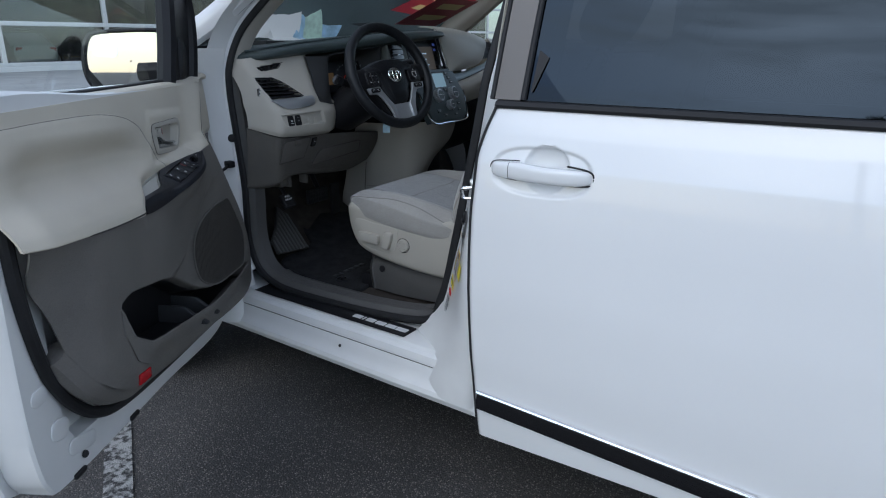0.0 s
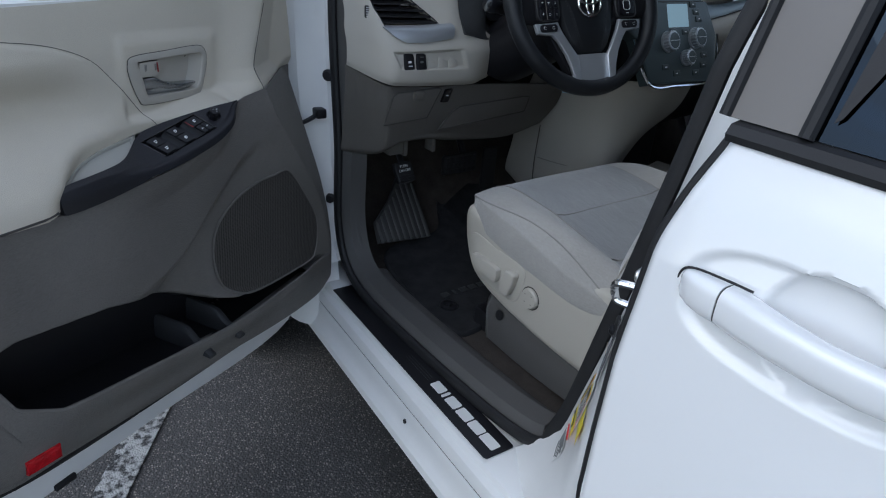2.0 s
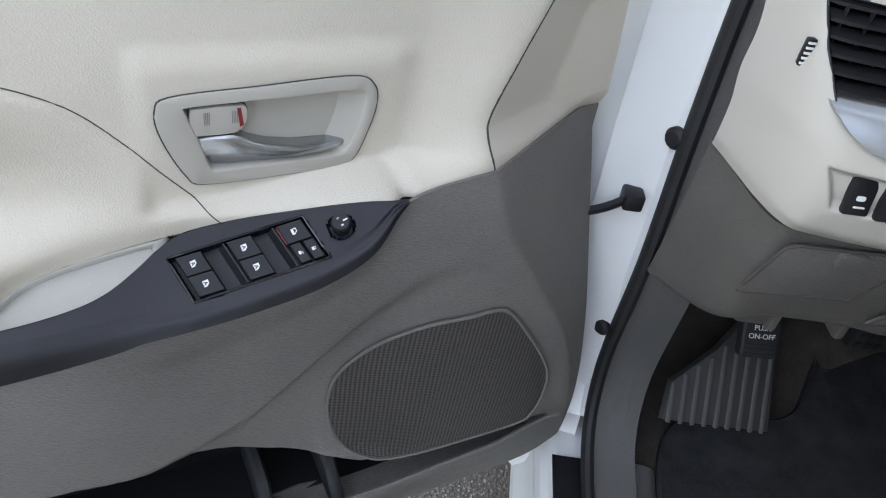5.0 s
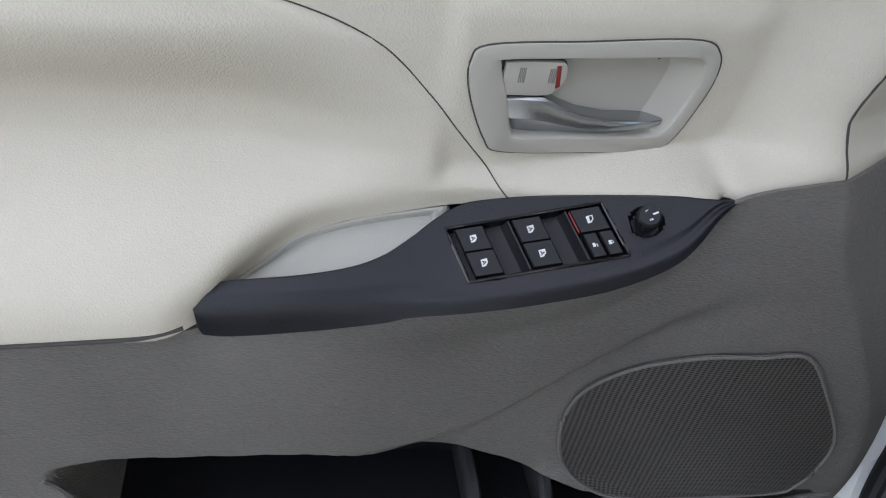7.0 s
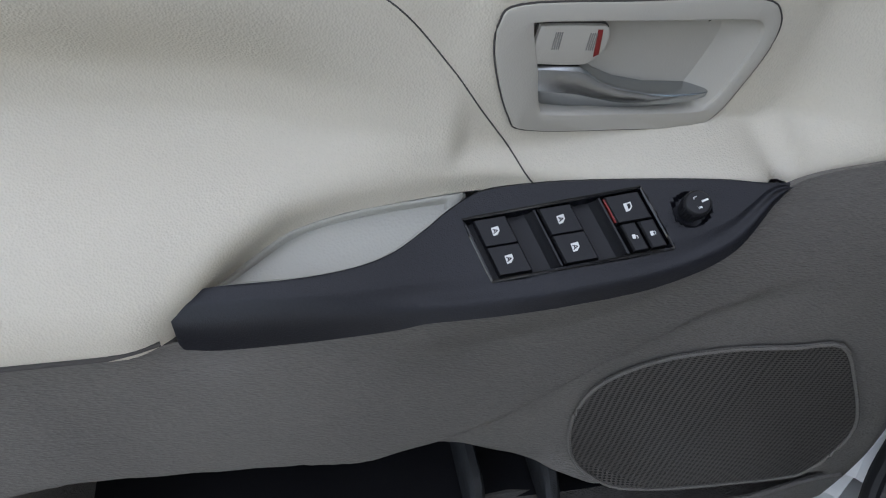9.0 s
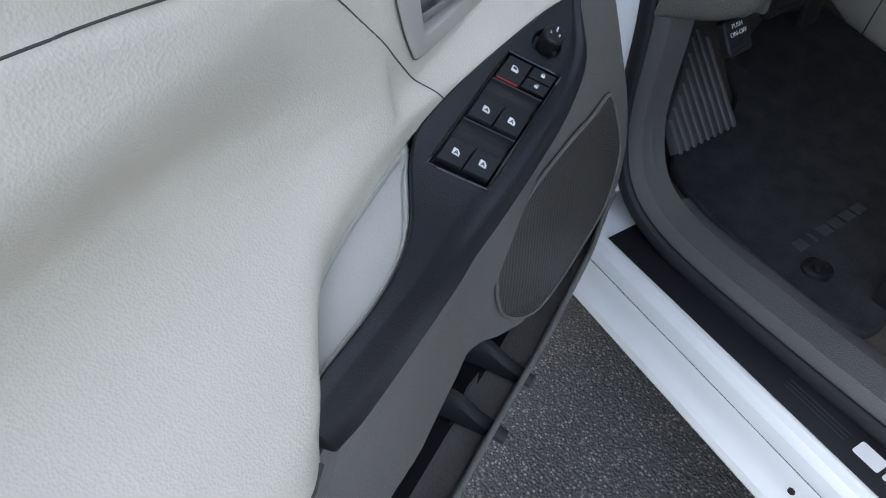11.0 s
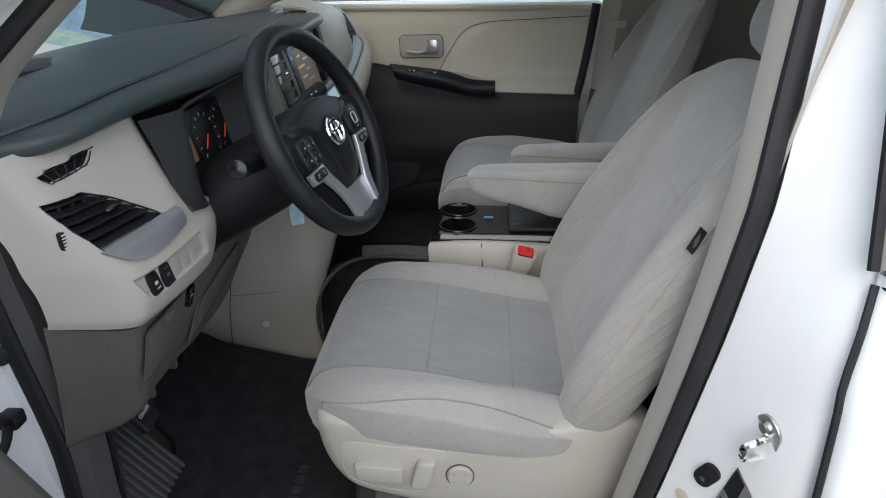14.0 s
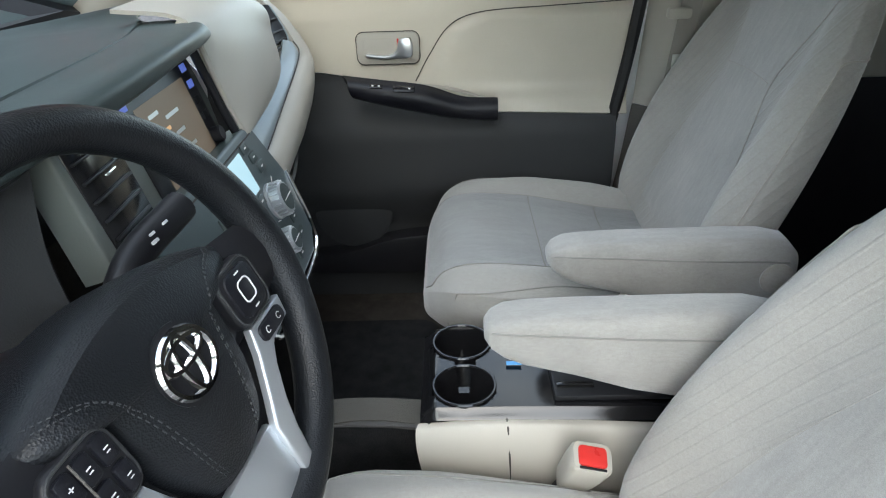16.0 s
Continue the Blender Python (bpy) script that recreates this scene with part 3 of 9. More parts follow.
for wx, sgn in ((-0.85, -1), (1.03, 1)):
    for wy in (0.92, -2.40):
        wheel_t = part("tyre", lathe([(0.20, -0.20), (0.31, -0.19), (0.335, -0.12), (0.335, -0.03), (0.31, 0.0), (0.225, 0.004)], (wx, wy, 0.335), (sgn, 0, 0), 40), M_RUBBER, van, "black tyre")
        part("rim", lathe([(0.222, -0.02), (0.222, 0.0), (0.20, 0.006), (0.19, -0.03), (0.07, -0.02), (0.06, 0.0), (0.0001, 0.002)], (wx, wy, 0.335), (sgn, 0, 0), 32), M_SATIN, wheel_t, "silver alloy rim")
        part("arch_liner", lathe([(0.36, -0.22), (0.385, -0.05), (0.39, 0.006), (0.375, 0.008), (0.36, -0.02)], (wx, wy, 0.345), (sgn, 0, 0), 40), M_BLACK, van)
part("far_side_trim", box((0.925, -1.6, 1.07), (0.03, 1.7, 0.24), 0.02), M_BEIGE, van, "beige upper trim of the far sliding door")
part("tailgate", box((XC, -3.28, 0.95), (1.72, 0.08, 1.4), 0.04), M_WHITE, van)
g = part("far_rear_window", net([[V(0.95, -0.72, 1.19), V(0.96, -1.8, 1.19), V(0.95, -3.2, 1.2)], [V(0.82, -0.78, 1.58), V(0.83, -1.8, 1.62), V(0.8, -3.1, 1.6)]], 8, 6), M_TINT, van, "dark tinted window")
# floor and firewall
part("floor_carpet", net([[V(-0.64, 0.62, 0.78), V(0.0, 0.62, 0.78), V(0.9, 0.62, 0.78)], [V(-0.64, 0.55, 0.56), V(0.0, 0.55, 0.56), V(0.9, 0.55, 0.56)], [V(-0.64, 0.40, 0.415), V(0.0, 0.40, 0.415), V(0.9, 0.40, 0.415)], [V(-0.64, 0.2, 0.392), V(0.0, 0.2, 0.392), V(0.9, 0.2, 0.392)], [V(-0.64, -0.5, 0.392), V(0.0, -0.5, 0.392), V(0.9, -0.5, 0.392)], [V(-0.64, -3.2, 0.40), V(0.0, -3.2, 0.40), V(0.9, -3.2, 0.40)]], 20, 60, thick=0.01), M_CARPET2, van, "brown-grey floor carpet")
part("firewall", box((XC, 0.66, 0.75), (1.6, 0.03, 0.85), 0.0), M_BLACK, van)
part("underbody", box((XC, -0.9, 0.25), (1.45, 4.0, 0.22), 0.03), M_BLACK, van)
# trim along the sill and the kick panel
strip = [[V(-0.672, y, 0.398 + e), V(-0.655, y, 0.412 + e), V(-0.625, y, 0.414 + e), V(-0.600, y, 0.405 + e), V(-0.592, y, 0.385 + e)] for y, e in ((0.262, 0.016), (0.20, 0.004), (0.0, 0.0), (-0.2, 0.0), (-0.36, 0.012), (-0.44, 0.07))]
part("sill_trim", net(strip, 16, 30, thick=0.003), M_SILL, van, "cool grey plastic sill trim")
strip = [[V(-0.672, 0.345, z), V(-0.655, 0.325 + d, z), V(-0.625, 0.34 + d, z), V(-0.60, 0.42, z)] for z, d in ((0.76, 0.01), (0.65, 0.005), (0.55, 0.0), (0.47, -0.025), (0.425, -0.065))]
part("kick_panel", net(strip, 16, 24, thick=0.003), M_SILL, van, "cool grey kick panel")
part("rear_pillar_trim", net([[V(-0.674, yr(z) - 0.010, z), V(-0.660, yr(z) - 0.020, z), V(-0.640, yr(z) - 0.06, z), V(-0.63, yr(z) - 0.16, z)] for z in (0.42, 0.6, 0.8, 1.0, 1.2, 1.4, 1.58)], 12, 30, thick=0.004), M_BEIGE, van, "beige plastic pillar trim")
# scuff plate with plain bars where the lettering is
plate = thing("scuff_plate", (-0.715, -0.05, 0.386), "black scuff plate with white lettering bars on the white sill", "scuff plate")
PM = frame_of((-0.716, -0.040, 0.3858), (-0.045, -1, 0), (1, -0.045, 0.02))
pl = part("plate", slab([(-0.33, -0.032), (0.303, -0.032), (0.309, -0.029), (0.310, 0.028), (0.306, 0.031), (-0.33, 0.031)], PM, 0.0025, 0.001), M_BLACK, plate)
for k, (x0, w) in enumerate(((0.092, 0.034), (0.131, 0.007), (0.144, 0.033), (0.182, 0.035), (0.221, 0.035), (0.259, 0.040))):
    part("lettering_bar", slab(rounded(w, 0.0215, 0.003, 3, x0 + w / 2, -0.001), PM @ Matrix.Translation((0, 0, 0.0022)), 0.0008, 0.0), M_PRINT, pl)
for k in range(3):
    part("plate_rib", box((0.035, -0.008 + 0.006 * k, 0.0026), (0.09, 0.0012, 0.0008), 0.0, PM), M_DARK, pl)


def pillar_at(z, s):
    """A point on the pillar's painted face; s runs outwards from the seal to the door edge."""
    r = jamb(z)
    k = min(s * 24, 23.99)
    return r[int(k)].lerp(r[int(k) + 1], k - int(k))


# latch striker, switch, labels on the pillar
strk = thing("latch_striker", (-0.785, -0.575, 0.842), "zinc-plated latch striker bolted to the white pillar", "striker")
SM = frame_of(V(-0.770, -0.578, 0.838), (-0.94, -0.34, 0), (0, 0.1, 1))
part("base_plate", slab([(p.x, p.y) for p in cr([(0.0, 0.042, 0), (0.018, 0.03, 0), (0.017, 0.0, 0), (0.018, -0.03, 0), (0.0, -0.046, 0), (-0.016, -0.03, 0), (-0.014, 0.0, 0), (-0.016, 0.03, 0)], 28, True)], SM, 0.004, 0.001), M_STEEL, strk)
part("loop", tube(cr([SM @ V(0.004, 0.014, 0), SM @ V(0.004, 0.014, 0.022), SM @ V(0.002, 0.010, 0.032), SM @ V(0.0, -0.004, 0.032), SM @ V(0, -0.012, 0.026), SM @ V(0, -0.014, 0)], 28), 0.0048, 8), M_CHROME, strk)
for b in (0.027, -0.030):
    part("bolt", lathe([(0.0085, 0), (0.0085, 0.004), (0.006, 0.006), (0.0001, 0.006)], SM @ V(0, b, 0.004), SM.to_3x3() @ V(0, 0, 1), 12), M_STEEL, strk)
sw = thing("door_switch", (-0.735, -0.545, 0.752), "oval black rubber courtesy light switch on the pillar", "switch")
DM = frame_of(pillar_at(0.760, 0.249) + V(-0.001, 0.001, 0), (0.35, 0.33, -0.85), (-0.7, -0.6, -0.6))
part("boot", slab(rounded(0.042, 0.024, 0.0118), DM, 0.004, 0.002), M_RUBBER, sw)
part("button", lathe([(0.007, 0), (0.007, 0.004), (0.004, 0.007), (0.0001, 0.007)], DM @ V(0.009, 0, 0.003), DM.to_3x3() @ V(0, 0, 1), 12), M_BLACK, sw)


def label_quad(name, q, material, label="", parent=None, lift=0.003, u0=0.0, u1=1.0, v0=0.0, v1=1.0):
    """A sticker on the pillar between four (height, outwards) corners; u, v: a field of it."""
    nrm = V(-0.60, 0.80, 0)
    rows = []
    for j in range(7):
        v = v0 + (v1 - v0) * j / 6
        row = []
        for i in range(5):
            u = u0 + (u1 - u0) * i / 4
            w = [(1 - u) * (1 - v), (1 - u) * v, u * v, u * (1 - v)]
            row.append(pillar_at(sum(a * c[0] for a, c in zip(w, q)), sum(a * c[1] for a, c in zip(w, q))) + nrm * lift)
        rows.append(row)
    ob = part(name, from_grid(rows, thick=0.0004), material, parent)
    if parent is None:
        tagged(ob, label, "label")
    return ob


QD = ((0.798, 0.399), (0.711, 0.323), (0.689, 0.477), (0.776, 0.512))
lab = label_quad("certification_label", QD, M_GREYPRINT, "dark grey printed certification label on the white pillar")
label_quad("print_field", QD, M_BLACK, "", lab, 0.0042, 0.04, 0.60, 0.02, 0.42)
for k in range(7):
    label_quad("print_bar", QD, M_BLACK if k % 3 else M_SATIN, "", lab, 0.0042, 0.08, 0.55 - 0.05 * (k % 3), 0.47 + 0.07 * k, 0.505 + 0.07 * k)
label_quad("bar_code", QD, M_SATIN, "", lab, 0.0042, 0.66, 0.82, 0.20, 0.95)
QW = ((0.690, 0.268), (0.612, 0.176), (0.580, 0.325), (0.678, 0.436))
lab = label_quad("tyre_label", QW, M_LABEL, "white tyre pressure label with yellow header on the pillar")
label_quad("yellow_header", QW, M_LYELLOW, "", lab, 0.0042, 0.02, 0.15, 0.14, 0.94)
label_quad("header_print", QW, M_BLACK, "", lab, 0.005, 0.05, 0.12, 0.17, 0.91)
label_quad("yellow_field", QW, M_LYELLOW, "", lab, 0.0042, 0.48, 0.92, 0.10, 0.30)
for k in range(4):
    label_quad("field_print", QW, M_BLACK, "", lab, 0.005, 0.50 + 0.105 * k, 0.57 + 0.105 * k, 0.12, 0.28)
for k in range(8):
    label_quad("print_bar", QW, M_GREYPRINT, "", lab, 0.0042, 0.20 + 0.095 * k, 0.225 + 0.095 * k, 0.34 + 0.03 * (k % 3), 0.92 - 0.06 * (k % 2))
for u in (0.17, 0.97):
    label_quad("red_rule", QW, M_RED, "", lab, 0.0042, u, u + 0.012, 0.04, 0.98)
QA = ((0.594, 0.148), (0.577, 0.130), (0.555, 0.288), (0.574, 0.309))
lab = label_quad("airbag_label", QA, M_LYELLOW, "yellow airbag warning label with a red ring below")
label_quad("warning_field", QA, M_BLACK, "", lab, 0.0042, 0.08, 0.70, 0.20, 0.80)
for k in range(4):
    label_quad("warning_print", QA, M_LYELLOW, "", lab, 0.005, 0.30, 0.66, 0.27 + 0.13 * k, 0.33 + 0.13 * k)
rc0 = pillar_at(0.546, 0.204)
rm = frame_of(rc0 + V(-0.6, 0.8, 0) * 0.0036, (-0.72, -0.62, 0.1), (0.1, 0.1, 1))
part("red_ring", tube([rm @ V(0.0115 * math.cos(a), 0.0115 * math.sin(a), 0.0) for a in [k * math.pi / 14 for k in range(28)]] , 0.0011, 6, closed=True), M_RED, lab)
part("ring_bar", tube([rm @ V(-0.008, 0.008, 0), rm @ V(0.008, -0.008, 0)], 0.0009, 6), M_RED, lab)
part("ring_figure", slab(rounded(0.010, 0.008, 0.003), rm @ Matrix.Translation((0, 0, -0.0006)), 0.0006, 0.0), M_GREYPRINT, lab)
QT = ((0.538, 0.121), (0.495, 0.097), (0.479, 0.243), (0.523, 0.239))
lab = label_quad("notice_label", QT, M_LABEL, "white notice label with grey print on the pillar", lift=0.0028)
for k in range(9):
    label_quad("print_bar", QT, M_GREYPRINT, "", lab, 0.0034, 0.03, 0.97 - 0.07 * (k % 3), 0.03 + 0.105 * k, 0.085 + 0.105 * k)
QY = ((0.655, 0.443), (0.614, 0.407), (0.605, 0.530), (0.649, 0.570))
tag = label_quad("yellow_tag", QY, M_LYELLOW, "small yellow paper tag stuck on the pillar")
part("rust_stain", lathe([(0.010, 0.0), (0.0085, 0.0004), (0.0001, 0.0006)], pillar_at(0.709, 0.152) + V(-0.0015, 0.002, 0), (-0.6, 0.8, 0), 18), mat("cream_putty", (0.66, 0.58, 0.44), rough=0.6, var=0.15), pillar)
# door check on the hinge post
part("check_strap", join(tube(cr([V(-0.722, 0.372, 0.806), V(-0.775, 0.345, 0.797), V(-0.86, 0.335, 0.785)], 12), 0.0065, 8, flat=0.7), box((-0.726, 0.366, 0.808), (0.024, 0.030, 0.022), 0.004)), M_BLACK, post, "black door check strap")

# ---- sliding door of the near side ----
slide = thing("sliding_door", (-0.86, -1.4, 0.22), "closed glossy white sliding door with dark tinted window", "sliding door")
def dish(p):
    """The handle's pressed surround, with a deeper cup behind the grip."""
    d = (abs((p.y + 0.776) / 0.122) ** 2.6 + abs((p.z - 0.9195) / 0.054) ** 2.6) ** (1 / 2.6)
    e = math.hypot((p.y + 0.787) / 0.054, (p.z - 0.926) / 0.053)
    return p + V(0.0065 * (1 - smooth(0.88, 1.0, d)) + 0.022 * max(0.0, 1 - e * e) ** 0.6, 0, 0)
skin_rows = []
for z in [0.225 + 0.025 * k for k in range(25)] + [0.850 + 0.003 * k for k in range(48)] + [1.0, 1.02, 1.04, 1.06]:
    y0 = ysl(z)
    ys = [y0, y0 - 0.004, y0 - 0.012] + [y0 - 0.015 - (0.897 + y0) * k / 90 for k in range(91)] + [-0.96 - 0.06 * k for k in range(18)]
    skin_rows.append([dish(V(xs(z) + (0.016 if i == 0 else 0.004 if i == 1 else 0.0), y, z)) for i, y in enumerate(ys)])
skin = part("outer_skin", from_grid(skin_rows, thick=0.02), M_WHITE, slide, angle=60)
part("edge_gap", tube([V(xs(z) + 0.012, ysl(z) + 0.003, z) for z in [0.23 + 0.82 * k / 40 for k in range(41)]], 0.0040, 6), M_RUBBER, slide, "black gap along the door edge")
HX = xs(0.918)
def grip(y, o, w, h, z, e=0.62):
    return [V(HX - o - w * math.copysign(abs(math.cos(a)) ** e, math.cos(a)), y, z + h * math.copysign(abs(math.sin(a)) ** e, math.sin(a))) for a in [2 * math.pi * k / 28 for k in range(28)]]
hd = part("door_handle", loft([grip(*q) for q in ((-0.7055, 0.000, 0.014, 0.0165, 0.9190), (-0.7060, 0.000, 0.0160, 0.0188, 0.9190), (-0.730, 0.004, 0.0160, 0.0200, 0.9185), (-0.760, 0.009, 0.0140, 0.0190, 0.9178), (-0.800, 0.012, 0.0120, 0.0182, 0.9172), (-0.835, 0.009, 0.0130, 0.0182, 0.9170), (-0.862, 0.003, 0.0140, 0.0172, 0.9172), (-0.882, -0.003, 0.0130, 0.0150, 0.9178), (-0.891, -0.007, 0.0100, 0.0120, 0.9182), (-0.894, -0.010, 0.006, 0.008, 0.9185))]), M_WHITE, slide, "white painted pull handle", angle=50)
cap = part("handle_cap", loft([grip(*q) for q in ((-0.657, -0.006, 0.004, 0.007, 0.9205), (-0.6585, -0.005, 0.008, 0.0115, 0.9205), (-0.664, -0.003, 0.0115, 0.0152, 0.9200), (-0.675, -0.001, 0.0140, 0.0175, 0.9195), (-0.690, 0.000, 0.0155, 0.0188, 0.9190), (-0.7040, 0.000, 0.0160, 0.0190, 0.9190), (-0.7045, 0.000, 0.014, 0.0168, 0.9190))]), M_WHITE, slide, "white painted handle cap")
part("handle_joint", tube(grip(-0.7050, 0.0, 0.0150, 0.0178, 0.9190), 0.0009, 6, closed=True), M_SEAM, hd)
part("handle_gap", tube(cr([V(HX + 0.0015, y, z) for y, z in ((-0.838, 0.9400), (-0.864, 0.9375), (-0.886, 0.9335), (-0.8965, 0.926), (-0.8975, 0.912), (-0.892, 0.9035), (-0.875, 0.9000), (-0.845, 0.8985))], 40), 0.0022, 8), M_RUBBER, hd, "black joint round the handle's end")
part("handle_gap", tube(cr([V(HX + 0.0015, y, z) for y, z in ((-0.726, 0.9415), (-0.700, 0.9405), (-0.668, 0.9375), (-0.6555, 0.930), (-0.6540, 0.914), (-0.662, 0.9055), (-0.690, 0.8995), (-0.72, 0.897))], 40), 0.0013, 8), M_RUBBER, cap, "black joint round the handle's end")
def mz(y):
    return 0.357 + (y + 0.648) * 0.068
mrow = [[V(xs(mz(y)) - d, y, mz(y) + dz) for d, dz in ((0.0, -0.002), (0.010, -0.005), (0.013, -0.022), (0.010, -0.044), (0.0, -0.048))] for y in [-0.652 - 0.1 * k for k in range(14)]]
mold = part("lower_moulding", from_grid(mrow, thick=0.003), M_GLOSSBLACK, slide, "gloss black lower moulding")
part("chrome_strip", tube([V(xs(mz(y)) - 0.008, y, mz(y) + 0.002) for y in [-0.652 - 0.1 * k for k in range(14)]], 0.0055, 8), M_CHROME, mold, "bright chrome strip")
belt = [[V(xs(1.05) - d, y, z) for d, z in ((-0.01, 1.050), (0.004, 1.051), (0.006, 1.056), (0.001, 1.063), (-0.012, 1.065))] for y in [-0.642 - 0.12 * k for k in range(12)]]
part("belt_moulding", from_grid(belt, thick=0.002), M_RUBBER, slide, "black rubber belt moulding")
wz = [1.068, 1.2, 1.35, 1.5, 1.6]
win = part("window_pane", from_grid([[V(xs(z) + 0.004, y, z) for y in [ysl(1.05) - 0.068 - (z - 1.06) * 0.03 - 0.11 * k for k in range(12)]] for z in wz]), M_TINT, slide, "dark tinted window glass")
part("pillar_cover", from_grid([[V(xs(z) + 0.002, ysl(1.05) + 0.008 - (z - 1.06) * 0.03 - 0.068 * k / 3, z) for k in range(4)] for z in wz], thick=0.006), mat("smoked_gloss_panel", (0.16, 0.145, 0.13), rough=0.22, var=0.05, rvar=0.03), slide, "smoked gloss pillar cover")
part("window_seal", tube([V(xs(z) + 0.000, ysl(1.05) - 0.066 - (z - 1.06) * 0.03, z) for z in wz], 0.007, 8), M_RUBBER, slide)
part("front_seal", tube([V(xs(z) + 0.002, ysl(1.05) + 0.012 - (z - 1.06) * 0.03, z) for z in wz], 0.006, 8), M_RUBBER, slide)
part("corner_film", from_grid([[V(xs(1.085) - 0.001, ysl(1.05) - 0.082, 1.085), V(xs(1.09) - 0.001, ysl(1.05) - 0.087, 1.09)], [V(xs(1.175) - 0.001, ysl(1.05) - 0.088, 1.175), V(xs(1.165) - 0.001, ysl(1.05) - 0.112, 1.160)]], thick=0.001), M_BLACK, slide, "black film in the window corner")
part("inner_panel", box((-0.765, -1.45, 0.72), (0.05, 1.4, 0.62), 0.02), M_MID, slide)
part("upper_rail", box((-0.60, -1.4, 1.615), (0.06, 1.5, 0.07), 0.02), M_WHITE, slide)


# ---- open front door; local axes: a back along the door, b inwards, z up ----
LEAN_Y = Matrix.Translation((-0.75, 0, 0)) @ Matrix.Rotation(radians(4.0), 4, "Y") @ Matrix.Translation((0.75, 0, 0))
OPEN = 58.5
ca, sa = math.cos(radians(OPEN)), math.sin(radians(OPEN))
DOOR = LEAN_Y @ Matrix(((-sa, ca, 0, -0.90), (-ca, -sa, 0, 0.43), (0, 0, 1, 0), (0, 0, 0, 1)))
door = thing("front_door", (0, 0, 0), "open white front door with beige and dark grey inner trim", "car door", M=DOOR)


def az(b):
    return Matrix(((1, 0, 0, 0), (0, 0, 1, b), (0, 1, 0, 0), (0, 0, 0, 1)))  # outline (a, z) raised towards +b


def curve2(pts, n, closed=True):
    return [(p.x, p.y) for p in cr([(a, b, 0) for a, b in pts], n, closed)]


OUT = [(-0.02, 0.275), (0.45, 0.272), (0.88, 0.275), (0.955, 0.30), (0.99, 0.40), (1.01, 0.56), (1.025, 0.80), (1.02, 1.03), (0.6, 1.045), (0.10, 1.065), (0.0, 1.08), (-0.012, 0.8), (-0.035, 0.5)]
OUTC = (0.5, 0.66)
orow = [[V(OUTC[0] + (x - OUTC[0]) * f, b - (0.034 if b > 0.05 else 0.0) * (1 - smooth(0.12, 0.30, x)) * smooth(0.45, 0.60, z), OUTC[1] + (z - OUTC[1]) * f) for x, z in curve2(OUT, 90)] for f, b in ((1.0, 0.012), (1.0, 0.078), (0.992, 0.084), (0.90, 0.084), (0.80, 0.080), (0.79, 0.045), (0.3, 0.045), (0.01, 0.045))]
shell = part("door_shell", from_grid(orow, close_u=True, cap=True), M_JAMB, door, "white painted inner door shell")
SK = [(0.0, 0.262), (0.45, 0.259), (0.89, 0.262), (0.975, 0.29), (1.01, 0.40), (1.03, 0.56), (1.045, 0.80), (1.04, 1.035), (0.6, 1.05), (0.01, 1.07), (-0.03, 0.8), (-0.05, 0.5)]
part("outer_skin", slab(SK, az(-0.004), 0.014, 0.003), M_WHITE, door, "white painted outer skin")
sealpath = [V(p.x, 0.090, p.y) for p in cr([(1.005, 0.85, 0), (0.985, 0.70, 0), (0.945, 0.56, 0), (0.900, 0.48, 0), (0.845, 0.42, 0), (0.780, 0.375, 0), (0.69, 0.348, 0), (0.5, 0.335, 0), (0.15, 0.33, 0), (0.02, 0.36, 0)], 50)]
part("door_seal", tube(sealpath, 0.013, 10), M_RUBBER, door, "black rubber door seal")
for cx, cz, w, h, tilt in ((0.955, 0.50, 0.05, 0.035, 0), (0.905, 0.405, 0.06, 0.045, 0.3), (0.835, 0.335, 0.10, 0.036, 0.25)):
    E = az(0.083) @ Matrix.Translation((cx, cz, 0)) @ Matrix.Rotation(tilt, 4, "Z")
    part("pressing", slab(rounded(w, h, h * 0.45, 5), E, 0.0025, 0.0024, 3), M_JAMB, shell)
part("drain_plug", lathe([(0.008, -0.002), (0.008, 0.003), (0.005, 0.006), (0.0001, 0.006)], (0.84, 0.088, 0.31), (0, 1, 0), 14), M_RUBBER, shell)
part("drain_plug", lathe([(0.007, -0.002), (0.007, 0.004), (0.004, 0.007), (0.0001, 0.007)], (0.965, 0.088, 0.62), (0, 1, 0), 14), M_RUBBER, shell)
for a0 in (0.62, 0.86):
    part("bumper_clip", box((a0, 0.087, 0.279), (0.04, 0.008, 0.012), 0.003), M_RUBBER, shell)

# lower trim: a height field with the map pocket pressed in
ZLOW = [(-0.06, 0.494), (0.03, 0.486), (0.15, 0.474), (0.25, 0.462), (0.32, 0.459), (0.45, 0.468), (0.55, 0.478), (0.66, 0.490), (0.72, 0.525), (0.755, 0.60)]
ZHIGH = [(-0.06, 0.492), (0.03, 0.489), (0.10, 0.483), (0.20, 0.480), (0.26, 0.482), (0.30, 0.494), (0.35, 0.520), (0.40, 0.548), (0.46, 0.572), (0.55, 0.594), (0.70, 0.612), (0.755, 0.602)]
